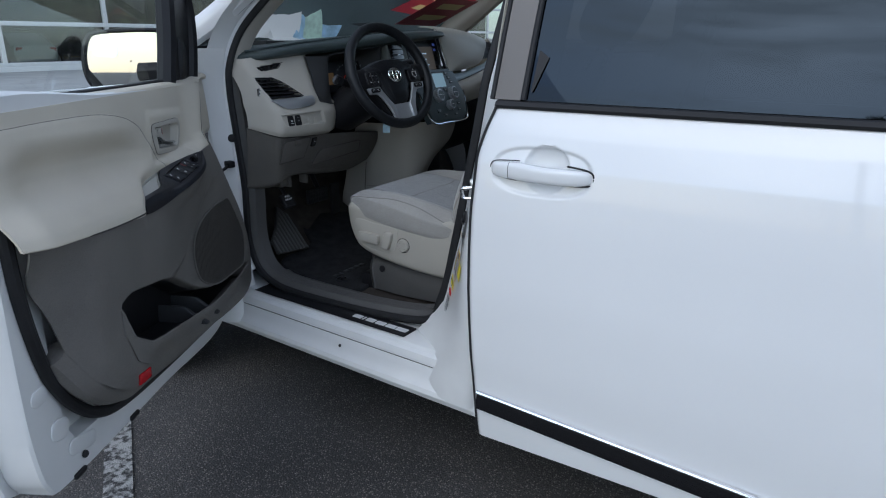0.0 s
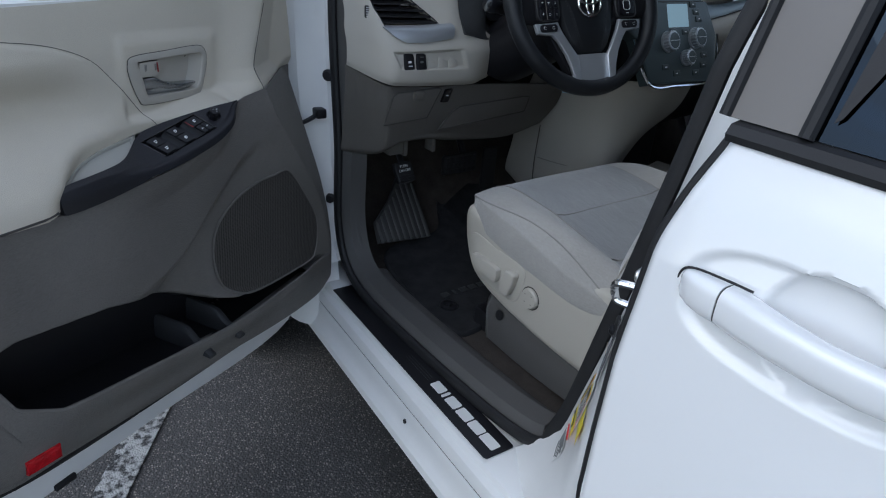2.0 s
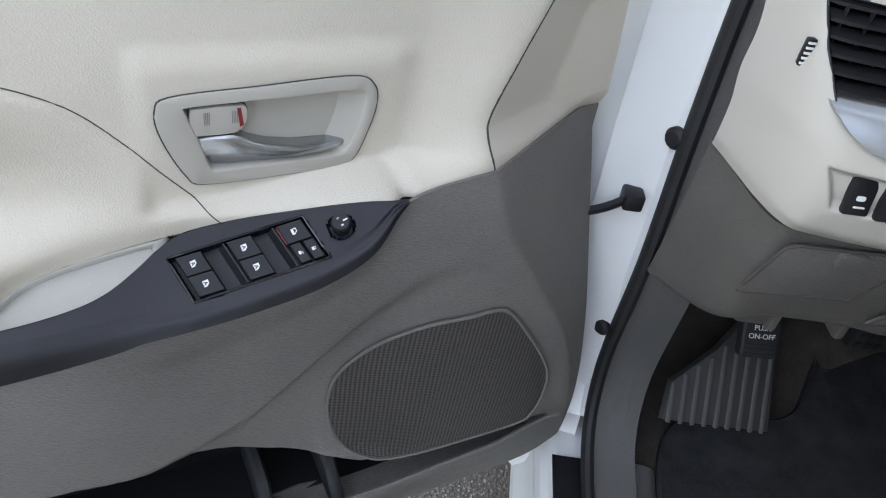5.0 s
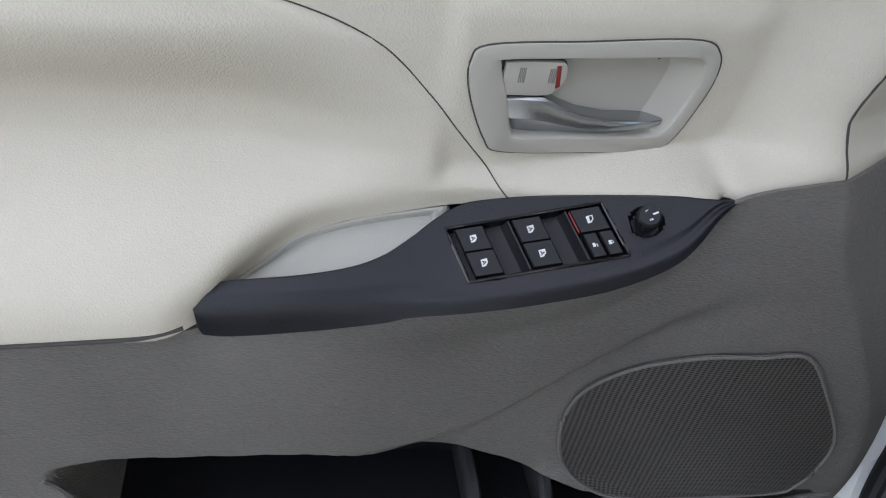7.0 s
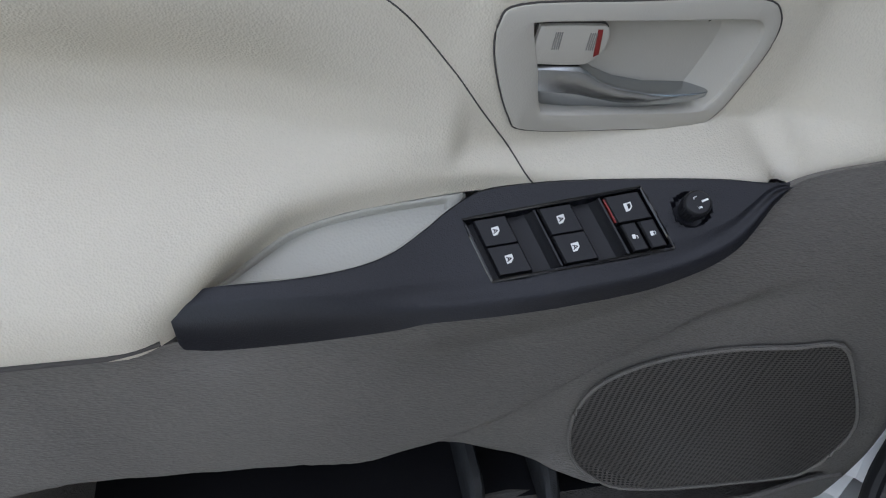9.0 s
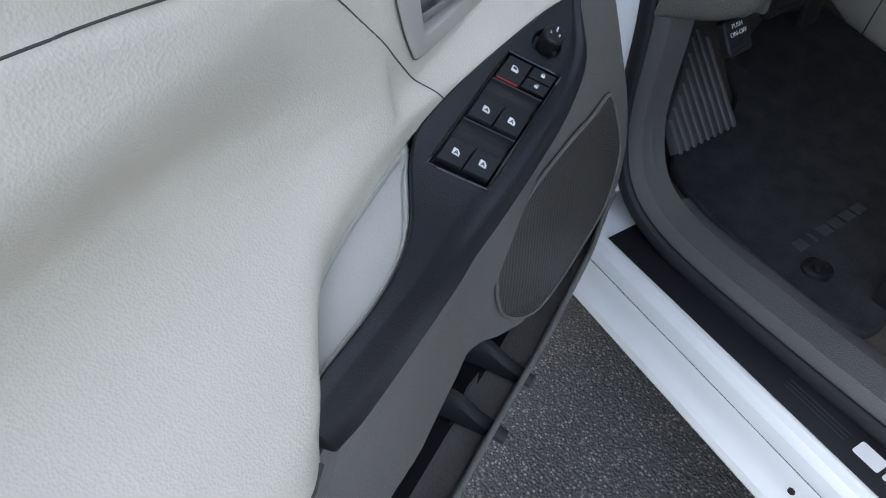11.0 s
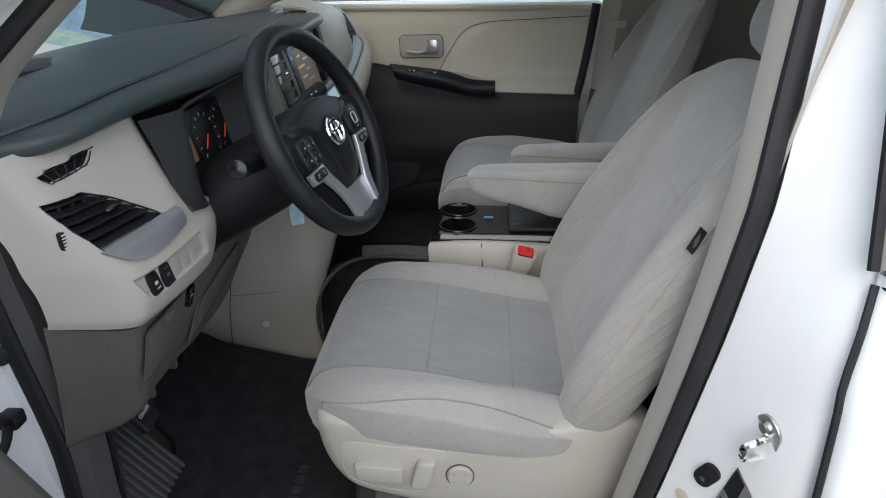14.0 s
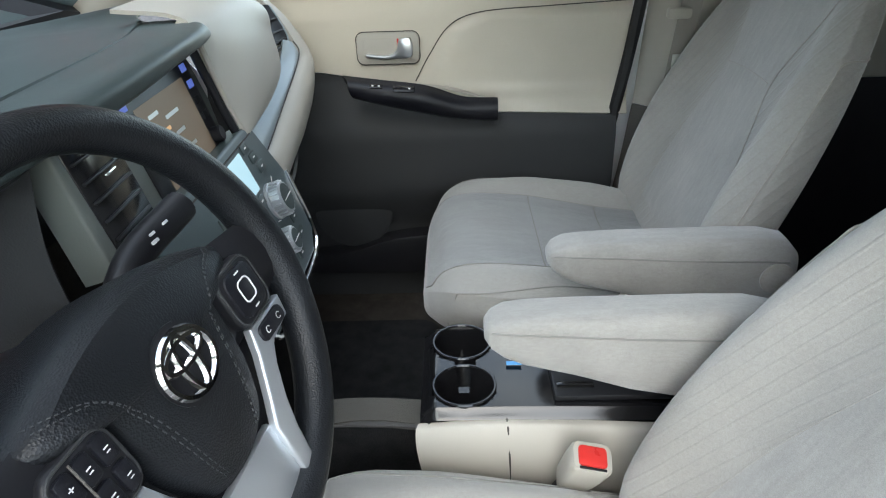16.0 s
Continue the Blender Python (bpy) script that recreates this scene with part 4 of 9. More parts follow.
# crease that sweeps from the pocket up to the armrest; ridge towards the hinge; underside of the switch panel
CREASE = [(0.10, 0.87), (0.175, 0.836), (0.22, 0.812), (0.258, 0.784), (0.284, 0.752), (0.334, 0.698), (0.385, 0.648), (0.437, 0.620), (0.50, 0.606), (0.60, 0.606)]
RIDGE_A = [(0.45, -0.04), (0.52, -0.02), (0.60, 0.005), (0.68, 0.041), (0.83, 0.150), (0.89, 0.170), (0.93, 0.172)]
RIDGE_B = [(0.45, 0.180), (0.52, 0.186), (0.60, 0.184), (0.68, 0.176), (0.83, 0.160), (0.885, 0.145), (0.93, 0.125)]
UNDER_B = [(0.23, 0.148), (0.268, 0.156), (0.293, 0.171), (0.335, 0.175), (0.385, 0.172), (0.42, 0.169), (0.47, 0.165), (0.54, 0.156), (0.62, 0.150)]
TOP = [(-0.002, 0.914), (0.10, 0.902), (0.165, 0.895), (0.21, 0.890), (0.24, 0.885), (0.262, 0.879), (0.293, 0.850), (0.335, 0.828), (0.385, 0.813), (0.44, 0.801), (0.54, 0.785), (0.604, 0.778), (0.66, 0.785), (0.80, 0.787), (1.0, 0.80)]


def b_lower(a, z, pocket=True):
    b = soft_table([(0.36, 0.150), (0.45, 0.158), (0.60, 0.148), (0.74, 0.152), (0.80, 0.158), (0.85, 0.150), (0.93, 0.135)], z, 0.02)
    b += 0.018 * (1 - smooth(0.05, 0.55, a)) * (1 - smooth(0.44, 0.52, z))                                  # pocket lip towards the hinge
    b -= 0.055 * smooth(0.82, 1.0, a) * (1 - 0.5 * smooth(0.7, 0.8, z))                                      # falls back to the shell at the rear
    e = lerp_table(CREASE, a) - z
    b -= 0.026 * smooth(0.0, 0.045, e) * smooth(0.15, 0.30, a) * (1 - smooth(0.40, 0.56, a)) * smooth(0.47, 0.53, z)
    ra, rb = soft_table(RIDGE_A, z, 0.03), soft_table(RIDGE_B, z, 0.03)
    b += max(0.0, min(1.0, (0.32 - a) / (0.32 - ra))) ** 1.15 * (rb - b)
    b = min(b, max(0.075, rb + 0.004 - 0.42 * max(0.0, ra - a)))
    zt = lerp_table(TOP, a)
    b += (lerp_table(UNDER_B, a) - 0.005 - b) * (1 - smooth(0.0, 0.05, zt - z)) * smooth(0.22, 0.27, a) * (1 - smooth(0.60, 0.65, a))
    zl, zh = lerp_table(ZLOW, a) - 0.042, lerp_table(ZHIGH, a)
    m = smooth(zl - 0.004, zl + 0.006, z) * (1 - smooth(zh - 0.012, zh + 0.014, z)) * (1 - smooth(0.725, 0.755, a)) * smooth(-0.012, 0.02, a)
    if pocket:
        b -= m * (b - 0.046)
    return b


BOT = [(-0.055, 0.425), (0.01, 0.392), (0.17, 0.386), (0.417, 0.393), (0.626, 0.408), (0.75, 0.420), (0.855, 0.480), (0.915, 0.57)]
MIDB = [(-0.048, 0.50), (0.03, 0.49), (0.18, 0.49), (0.42, 0.50), (0.63, 0.51), (0.76, 0.53), (0.87, 0.57), (0.94, 0.65)]
MIDT = [(-0.024, 0.66), (0.08, 0.66), (0.22, 0.66), (0.42, 0.66), (0.62, 0.665), (0.78, 0.67), (0.91, 0.68), (0.975, 0.72)]


def row3(r):
    return [V(a, 0, z) for a, z in r]


low = part("lower_trim", net([row3(r) for r in (BOT, MIDB, MIDT, [(x, soft_table(TOP, x, 0.015)) for x in [1.002 * i / 26 - 0.002 for i in range(27)]])], 240, 150, thick=-0.004, bend=lambda p: V(p.x, b_lower(p.x, p.z), p.z)), M_MID_LIT, door, "warm dark grey lower trim with map pocket", angle=70)
part("trim_rim", tube([V(p.x, min(b_lower(p.x, p.z), 0.15) - 0.030, p.z - 0.002) for p in cr([V(a, 0, z) for a, z in BOT], 50)], 0.032, 10, up=(0, 1, 0), flat=0.95), M_MID_LIT, low)
# Black sheet over the pocket's walls: the shade inside is put in as colour.
shade_rows = []
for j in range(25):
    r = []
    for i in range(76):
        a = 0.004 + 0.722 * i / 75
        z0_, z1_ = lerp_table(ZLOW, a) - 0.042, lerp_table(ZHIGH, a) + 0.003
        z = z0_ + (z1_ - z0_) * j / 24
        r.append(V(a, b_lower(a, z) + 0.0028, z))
    shade_rows.append(r)
part("pocket_shade", from_grid(shade_rows, thick=-0.001), M_BLACK, low, "black sheet put in for the shade inside the pocket")
lip = []
for j in range(14):
    r = []
    for i in range(110):
        a = -0.028 + 0.786 * i / 109
        z = lerp_table(ZLOW, a) - 0.056 * (1 - j / 13)
        r.append(V(a, b_lower(a, z, False) + 0.003 + 0.012 * smooth(0.0, 1.0, j / 13) * (1 - smooth(0.60, 0.76, a)) * smooth(-0.02, 0.10, a), z))
    lip.append(r)
part("pocket_lip", from_grid(lip, thick=-0.005), M_MID_LIT, low)
part("lip_roll", tube([p + V(0, -0.0025, 0) for p in lip[-1]], 0.0034, 8), M_MID_LIT, low)
for a0 in (0.285, 0.368):
    part("pocket_divider", loft([[V(a0 + da, 0.050 + 0.135 * q, 0.425 + h * q2) for q, q2 in ((0, 0), (1, 0), (1, 0.12), (0.72, 0.55), (0.58, 0.92), (0.50, 1.0), (0, 1))] for da, h in ((-0.008, 0.040), (-0.004, 0.047), (0.004, 0.047), (0.008, 0.040))]), M_DARK, low)
SPK = [(0.124, 0.732), (0.165, 0.731), (0.206, 0.725), (0.246, 0.703), (0.274, 0.675), (0.292, 0.645), (0.298, 0.613), (0.296, 0.567), (0.280, 0.521), (0.250, 0.500), (0.21, 0.494), (0.115, 0.497), (0.045, 0.503), (0.030, 0.520), (0.026, 0.560), (0.037, 0.615), (0.085, 0.688)]
def spk_b(p):
    return V(p.x, b_lower(p.x, p.z) + 0.0035, p.z)
ring_pts = curve2(SPK, 64)
sc = (sum(p[0] for p in ring_pts) / 64, sum(p[1] for p in ring_pts) / 64)
M_GRILLE = mat("speaker_mesh", (0.085, 0.078, 0.070), rough=0.55, var=0.1, spec=0.35)
def holes(m, pitch, axes):
    """A perforated sheet: rows of small dark pits, in object space."""
    n, l = m.node_tree.nodes, m.node_tree.links
    p = n["Principled BSDF"]
    tc = n.new("ShaderNodeTexCoord")
    sx = n.new("ShaderNodeSeparateXYZ")
    l.new(tc.outputs["Object"], sx.inputs[0])
    s = []
    for k, (ca_, cb_) in enumerate(((1, 0.577), (1, -0.577))):
        m1, m2, ad, si = (n.new("ShaderNodeMath") for _ in range(4))
        m1.operation, m2.operation, ad.operation, si.operation = "MULTIPLY", "MULTIPLY", "ADD", "SINE"
        l.new(sx.outputs[axes[0]], m1.inputs[0])
        l.new(sx.outputs[axes[1]], m2.inputs[0])
        m1.inputs[1].default_value, m2.inputs[1].default_value = 2 * math.pi / pitch * 0.577 * ca_ * 1.73 * 0.5, 2 * math.pi / pitch * cb_ * 1.5
        l.new(m1.outputs[0], ad.inputs[0])
        l.new(m2.outputs[0], ad.inputs[1])
        l.new(ad.outputs[0], si.inputs[0])
        s.append(si)
    mu = n.new("ShaderNodeMath")
    mu.operation = "MULTIPLY"
    l.new(s[0].outputs[0], mu.inputs[0])
    l.new(s[1].outputs[0], mu.inputs[1])
    r = n.new("ShaderNodeMapRange")
    r.inputs["From Min"].default_value, r.inputs["From Max"].default_value = 0.05, 0.35
    l.new(mu.outputs[0], r.inputs["Value"])
    mx = n.new("ShaderNodeMix")
    mx.data_type = "RGBA"
    l.new(r.outputs[0], mx.inputs["Factor"])
    l.new(p.inputs["Base Color"].links[0].from_socket, mx.inputs["A"])
    mx.inputs["B"].default_value = (0.012, 0.011, 0.010, 1)
    l.new(mx.outputs["Result"], p.inputs["Base Color"])
    bp = n.new("ShaderNodeBump")
    bp.invert = True
    bp.inputs["Strength"].default_value, bp.inputs["Distance"].default_value = 0.6, 0.001
    l.new(r.outputs[0], bp.inputs["Height"])
    l.new(bp.outputs[0], p.inputs["Normal"])
holes(M_GRILLE, 0.0048, (0, 2))
g_rows = [[spk_b(V(sc[0] + (x - sc[0]) * f, 0, sc[1] + (z - sc[1]) * f)) for x, z in ring_pts] for f in [1.0, 0.985] + [0.95 - 0.05 * k for k in range(19)]]
part("speaker_grille", from_grid(g_rows, close_u=True, cap=True), M_GRILLE, low, "fine perforated speaker grille")
part("grille_rim", tube([spk_b(V(x, 0, z)) for x, z in ring_pts], 0.0022, 6, closed=True), M_MID_LIT, low)
part("pocket_mark", slab(rounded(0.030, 0.019, 0.003, 3, 0.405, 0.610), az(b_lower(0.405, 0.610) - 0.001), 0.0025, 0.001), M_MID_LIT, low)
rb = b_lower(0.70, 0.425)
part("door_reflector", slab([(0.668, 0.408), (0.722, 0.412), (0.722, 0.436), (0.668, 0.432)], az(rb - 0.004), 0.009, 0.002), M_REFLECT, low, "red reflector")

# upper trim: beige vinyl with the padded armrest
bez = curve2([(0.4345, 0.935), (0.4365, 0.957), (0.425, 0.967), (0.364, 0.971), (0.293, 0.975), (0.273, 0.967), (0.2685, 0.948), (0.275, 0.920), (0.283, 0.900), (0.296, 0.892), (0.337, 0.8905), (0.405, 0.8905), (0.420, 0.901)], 60)
BEZ_F = curve2(bez, 360)
cz = (0.348, 0.929)
EDGE = [(0.79, 0.385), (0.858, 0.405), (0.90, 0.433), (0.93, 0.458), (0.965, 0.495), (0.985, 0.55), (0.995, 0.62)]


Z0 = [(0.0, 0.905), (0.035, 0.901), (0.10, 0.892), (0.165, 0.884), (0.222, 0.877), (0.25, 0.876), (0.27, 0.8775), (0.292, 0.8765), (0.34, 0.8695), (0.389, 0.8605), (0.427, 0.8525), (0.448, 0.8500), (0.474, 0.8455), (0.513, 0.8385), (0.545, 0.8265), (0.567, 0.8095), (0.585, 0.7970), (0.600, 0.7890), (0.613, 0.7845), (0.63, 0.783), (0.66, 0.784), (0.80, 0.788), (1.0, 0.797), (1.05, 0.80)]
EDGE_B = [(0.20, 0.140), (0.25, 0.142), (0.268, 0.144), (0.292, 0.136), (0.34, 0.1230), (0.389, 0.1110), (0.427, 0.1050), (0.474, 0.1050), (0.513, 0.106), (0.545, 0.107), (0.567, 0.109), (0.585, 0.117), (0.602, 0.140), (0.64, 0.157)]


def within(a, z, poly, f=1.0):
    """How far inside an outline a place lies: below 1 inside."""
    t = math.atan2(z - cz[1], a - cz[0])
    best = min(poly, key=lambda q: abs((math.atan2(q[1] - cz[1], q[0] - cz[0]) - t + math.pi) % (2 * math.pi) - math.pi))
    return math.hypot(a - cz[0], z - cz[1]) / (f * math.hypot(best[0] - cz[0], best[1] - cz[1]))


def b_upper(a, z, cut=True):
    b = lerp_table([(0.78, 0.160), (0.80, 0.160), (0.83, 0.142), (0.86, 0.110), (0.90, 0.096), (0.97, 0.092), (1.04, 0.086), (1.09, 0.078)], z)
    b = (b + lerp_table([(0.78, 0.160), (0.80, 0.160), (0.83, 0.142), (0.86, 0.110), (0.90, 0.096), (0.97, 0.092), (1.04, 0.086), (1.09, 0.078)], z + 0.012) + lerp_table([(0.78, 0.160), (0.80, 0.160), (0.83, 0.142), (0.86, 0.110), (0.90, 0.096), (0.97, 0.092), (1.04, 0.086), (1.09, 0.078)], z - 0.012)) / 3
    # padded field behind the seam
    d = a - lerp_table(EDGE, z)
    dz_ = lerp_table([(0.45, 1.2), (0.50, 0.972), (0.57, 0.995), (0.66, 1.002), (0.80, 1.0), (1.0, 0.99)], a) - z
    m = min(d, dz_)
    b += 0.007 * smooth(-0.002, 0.06, m) * smooth(0.86, 0.95, z) + 0.0025 * smooth(-0.002, 0.006, m) * smooth(0.86, 0.90, z)
    # hollow of the arm rest towards the rear
    b -= 0.032 * smooth(0.43, 0.62, a) * (1 - smooth(0.88, 1.02, a)) * smooth(0.84, 0.895, z) * (1 - smooth(0.910, 0.975, z))
    # ridge towards the hinge, then the face that turns to the hinge post
    fold = soft_table([(0.85, 0.150), (0.885, 0.166), (0.92, 0.170), (0.945, 0.168), (0.985, 0.150), (1.04, 0.125), (1.1, 0.10)], z, 0.02)
    rise = lerp_table([(0.85, 0.046), (0.885, 0.046), (0.93, 0.026), (1.0, 0.020), (1.1, 0.014)], z)
    b += rise * smooth(0.255, fold, a) ** 1.3 if a > fold else rise - min(rise + 0.012, 0.40 * (fold - a))
    b -= 0.022 * smooth(0.96, 1.04, a)
    # level seat of the handle surround
    w = smooth(0.230, 0.258, a) * (1 - smooth(0.440, 0.456, a)) * smooth(0.866, 0.880, z) * (1 - smooth(0.980, 1.005, z))
    b += w * (0.0955 - b)
    # lower edge along the switch panel and the grip hollow
    d0 = z - lerp_table(Z0, a)
    w = (1 - smooth(0.0, 0.030, d0)) * (1 - smooth(0.235, 0.262, a))
    if w > 0:
        b += w * (b_lower(a, lerp_table(TOP, a), False) - 0.0045 - b)
    w = (1 - smooth(0.0, 0.022 + 0.03 * smooth(0.38, 0.50, a), d0)) * smooth(0.235, 0.262, a) * (1 - smooth(0.60, 0.65, a))
    b += w * (soft_table(EDGE_B, a, 0.01) - b)
    if cut and 0.25 < a < 0.45 and 0.87 < z < 0.99:
        b -= (b - 0.062) * (1 - smooth(0.86, 0.94, within(a, z, BEZ_F)))
    return b


Z1 = [(0.0, 1.085), (0.035, 1.085), (0.10, 1.068), (0.20, 1.060), (0.31, 1.055), (0.42, 1.048), (0.57, 1.040), (0.79, 1.028), (1.0, 1.016), (1.05, 1.013)]
rows = []
NU, NV = 230, 76
for j in range(NV):
    v = j / (NV - 1)
    r = []
    for i in range(NU):
        a = -0.002 + 1.030 * i / (NU - 1)
        z = lerp_table(Z0, a) + (lerp_table(Z1, a) - lerp_table(Z0, a)) * v
        a2 = a + 0.10 * (z - 0.92) * max(0.0, 1 - a / 0.2) + 0.05 * (z - 0.8) * smooth(0.8, 1.0, a)
        r.append(V(a2, b_upper(a2, z), z))
    rows.append(r)
low_edge = [p.copy() for p in rows[0]]
U3 = [(p.x, p.z) for p in rows[-1][::6]]
up = part("upper_trim", from_grid(rows, thick=-0.005), M_LEATHER, door, "beige grained vinyl upper trim with padded armrest", angle=75)
part("lower_roll", tube([p + V(0, -0.0034, 0.0005) for p in low_edge[::2] if p.x > 0.63], 0.0032, 8), M_LEATHER, up)
part("belt_roll", tube([V(a, 0.064, z - 0.002) for a, z in U3], 0.021, 10, up=(0, 0, 1), flat=0.55), M_LEATHER, up)
part("belt_seal", tube([V(a, 0.050, z + 0.008) for a, z in U3], 0.007, 8), M_RUBBER, up, "black rubber belt seal")
def on_up(pts, n, lift=0.0018):
    return [V(p.x, b_upper(p.x, p.z, False) + lift, p.z) for p in cr(row3(pts), n)]
part("pad_seam", tube(on_up([(0.398, 0.8595), (0.404, 0.866), (0.433, 0.90), (0.458, 0.93), (0.495, 0.965), (0.55, 0.987), (0.62, 0.998), (0.70, 1.002), (0.85, 0.998), (1.0, 0.99)], 90, 0.0001), 0.0005, 6), M_SEAM, up)
part("trim_joint", tube([V(p.x, b_lower(p.x, p.z) + 0.0045, p.z + 0.001) for p in cr(row3([(0.62, 0.7865), (0.75, 0.785), (0.9, 0.790), (1.0, 0.796)]), 30)], 0.0016, 6), M_SEAM, up)
part("fold_line", tube(on_up([(0.118, 1.04), (0.147, 0.985), (0.167, 0.944), (0.169, 0.92), (0.160, 0.888)], 30, -0.0004), 0.0012, 6), M_SEAM, up)

# inner handle in its recess
HB = 0.0965
def scaled(pts, f):
    return [(cz[0] + (x - cz[0]) * f, cz[1] + (z - cz[1]) * f) for x, z in pts]
rec = curve2([(0.4165, 0.954), (0.413, 0.9575), (0.384, 0.959), (0.344, 0.9605), (0.300, 0.9625), (0.283, 0.961), (0.2785, 0.950), (0.284, 0.925), (0.2905, 0.909), (0.302, 0.9040), (0.345, 0.9030), (0.393, 0.9025), (0.402, 0.9075), (0.4085, 0.930)], 60)
rin = curve2([(0.4125, 0.953), (0.410, 0.955), (0.384, 0.956), (0.344, 0.9575), (0.322, 0.958), (0.314, 0.956), (0.312, 0.948), (0.316, 0.930), (0.322, 0.915), (0.330, 0.909), (0.350, 0.9065), (0.391, 0.906), (0.400, 0.9105), (0.406, 0.930)], 60)
hrows = [[V(x, b, z) for x, z in pts] for pts, b in ((bez, HB - 0.012), (bez, HB + 0.0002), (scaled(bez, 0.990), HB + 0.0014), (scaled(bez, 0.975), HB + 0.0018), (scaled(rec, 1.035), HB + 0.0016), (scaled(rec, 1.012), HB + 0.0008), (rec, HB - 0.0012), (rin, HB - 0.020), (scaled(rin, 0.97), HB - 0.0245), (scaled(rin, 0.85), HB - 0.026), (scaled(rin, 0.05), HB - 0.026))]
hb = part("handle_bezel", from_grid(hrows, close_u=True, cap=True), M_BEIGE, door, "beige plastic handle surround")
part("bezel_gap", tube([V(x, HB + 0.0002, z) for x, z in scaled(bez, 1.003)], 0.0006, 6, closed=True), M_SEAM, hb)
part("recess_joint", tube(cr([V(0.305, HB - 0.0105, 0.9585), V(0.316, HB - 0.0215, 0.940), V(0.342, HB - 0.0255, 0.915)], 12), 0.0006, 6), M_SEAM, hb)
# lever: a deep block under the lock knob, running out into a thin blade with a rounded upper edge
M_LEVER = mat("brushed_lever", (0.42, 0.44, 0.46), rough=0.24, metal=1, var=0.04, rvar=0.04)
LV = [(0.4150, 0.929, 0.9045, -0.010), (0.4140, 0.931, 0.9040, -0.003), (0.396, 0.9325, 0.9035, 0.0), (0.384, 0.9325, 0.9030, 0.001), (0.378, 0.930, 0.9030, 0.001), (0.370, 0.9255, 0.9030, 0.001), (0.356, 0.9205, 0.9030, 0.002), (0.335, 0.9175, 0.9035, 0.003), (0.316, 0.9168, 0.9045, 0.002), (0.302, 0.9165, 0.9060, 0.0), (0.294, 0.9160, 0.9085, -0.002), (0.291, 0.9150, 0.9115, -0.005)]
hnd = part("release_handle", loft([[V(a, HB + o + db, z0 + (z1 - z0) * q) for q, db in ((1.0, -0.014), (1.0, -0.006), (0.96, -0.0022), (0.90, -0.0005), (0.82, 0.0), (0.60, 0.0), (0.42, -0.0005), (0.40, -0.0012), (0.06, -0.0052), (0.0, -0.007), (0.0, -0.016))] for a, z1, z0, o in LV]), M_LEVER, hb, "satin chrome release lever", angle=24)
knobp = curve2([(0.4140, 0.934), (0.4135, 0.953), (0.410, 0.9555), (0.384, 0.9565), (0.374, 0.955), (0.3735, 0.944), (0.379, 0.936), (0.386, 0.9335), (0.410, 0.9335)], 36)
lkn = part("lock_knob", slab(knobp, az(HB - 0.020), 0.020, 0.003, 3), M_BEIGE, hb)
for g0 in (0.404, 0.384):
    for k in range(4):
        part("knob_rib", box((g0 - 0.0012 * k, HB + 0.0002, 0.9475), (0.0005, 0.0006, 0.010), 0.0), M_SEAMC, lkn)
part("lock_flag", slab([(0.3785, 0.9385), (0.3805, 0.9545), (0.3775, 0.9545), (0.3755, 0.9400)], az(HB - 0.0006), 0.0010, 0.0003), M_DRED, hb)
part("knob_gap", tube([V(x, HB - 0.004, z) for x, z in knobp], 0.0010, 6, closed=True), M_SEAM, hb)

# switch panel on the armrest's sloping front
def sw_z(a, b):
    """The level of the panel's top face."""
    return 0.841 - 0.327 * (a - 0.439) - 0.547 * (b - 0.124) + soft_table([(0.20, 0.0), (0.44, 0.0), (0.47, 0.005), (0.50, 0.015), (0.55, 0.028), (0.60, 0.034), (0.65, 0.036)], a, 0.015)


SN = V(0.327, 0.547, 1).normalized()
SX = (V(-1, 0, 0) - SN * SN.dot(V(-1, 0, 0))).normalized()
SWM = frame_of(V(0.39, 0.14, sw_z(0.39, 0.14)), SX, SN.cross(SX))
SWI = SWM.inverted()
SW_UP = [(0.606, 0.1400), (0.590, 0.1385), (0.545, 0.1420), (0.510, 0.1395), (0.487, 0.1330), (0.467, 0.1225), (0.448, 0.1120), (0.427, 0.1065), (0.389, 0.1120), (0.340, 0.1235), (0.292, 0.1365), (0.266, 0.1458), (0.254, 0.1490)]
SW_RIDGE = [(0.610, 0.1455), (0.590, 0.1465), (0.545, 0.1515), (0.510, 0.1540), (0.487, 0.1545), (0.467, 0.1555), (0.445, 0.1575), (0.420, 0.161), (0.385, 0.1655), (0.335, 0.169), (0.295, 0.1640), (0.266, 0.1500), (0.254, 0.1495)]
SW_LOW = [(0.607, 0.154, 0.780), (0.585, 0.158, 0.782), (0.540, 0.162, 0.788), (0.51, 0.165, 0.794), (0.487, 0.167, 0.799), (0.47, 0.168, 0.804), (0.445, 0.1705, 0.808), (0.42, 0.1725, 0.812), (0.385, 0.1755, 0.820), (0.335, 0.1785, 0.835), (0.293, 0.1745, 0.855), (0.264, 0.157, 0.877), (0.252, 0.1505, 0.884)]
NSW = 260
su = cr([V(a, b, sw_z(a, b)) for a, b in SW_UP], NSW)
sr = cr([V(a, b, sw_z(a, b)) for a, b in SW_RIDGE], NSW)
sl = cr([V(*q) for q in SW_LOW], NSW)
WELL = [SWI @ V(a, b, sw_z(a, b)) for a, b in ((0.4435, 0.1205), (0.3385, 0.1295), (0.3265, 0.1662), (0.4310, 0.1572))]
RW = [(p.x, p.y) for p in WELL]


def bil(u, v):
    return tuple((1 - v) * ((1 - u) * RW[0][k] + u * RW[1][k]) + v * ((1 - u) * RW[3][k] + u * RW[2][k]) for k in (0, 1))


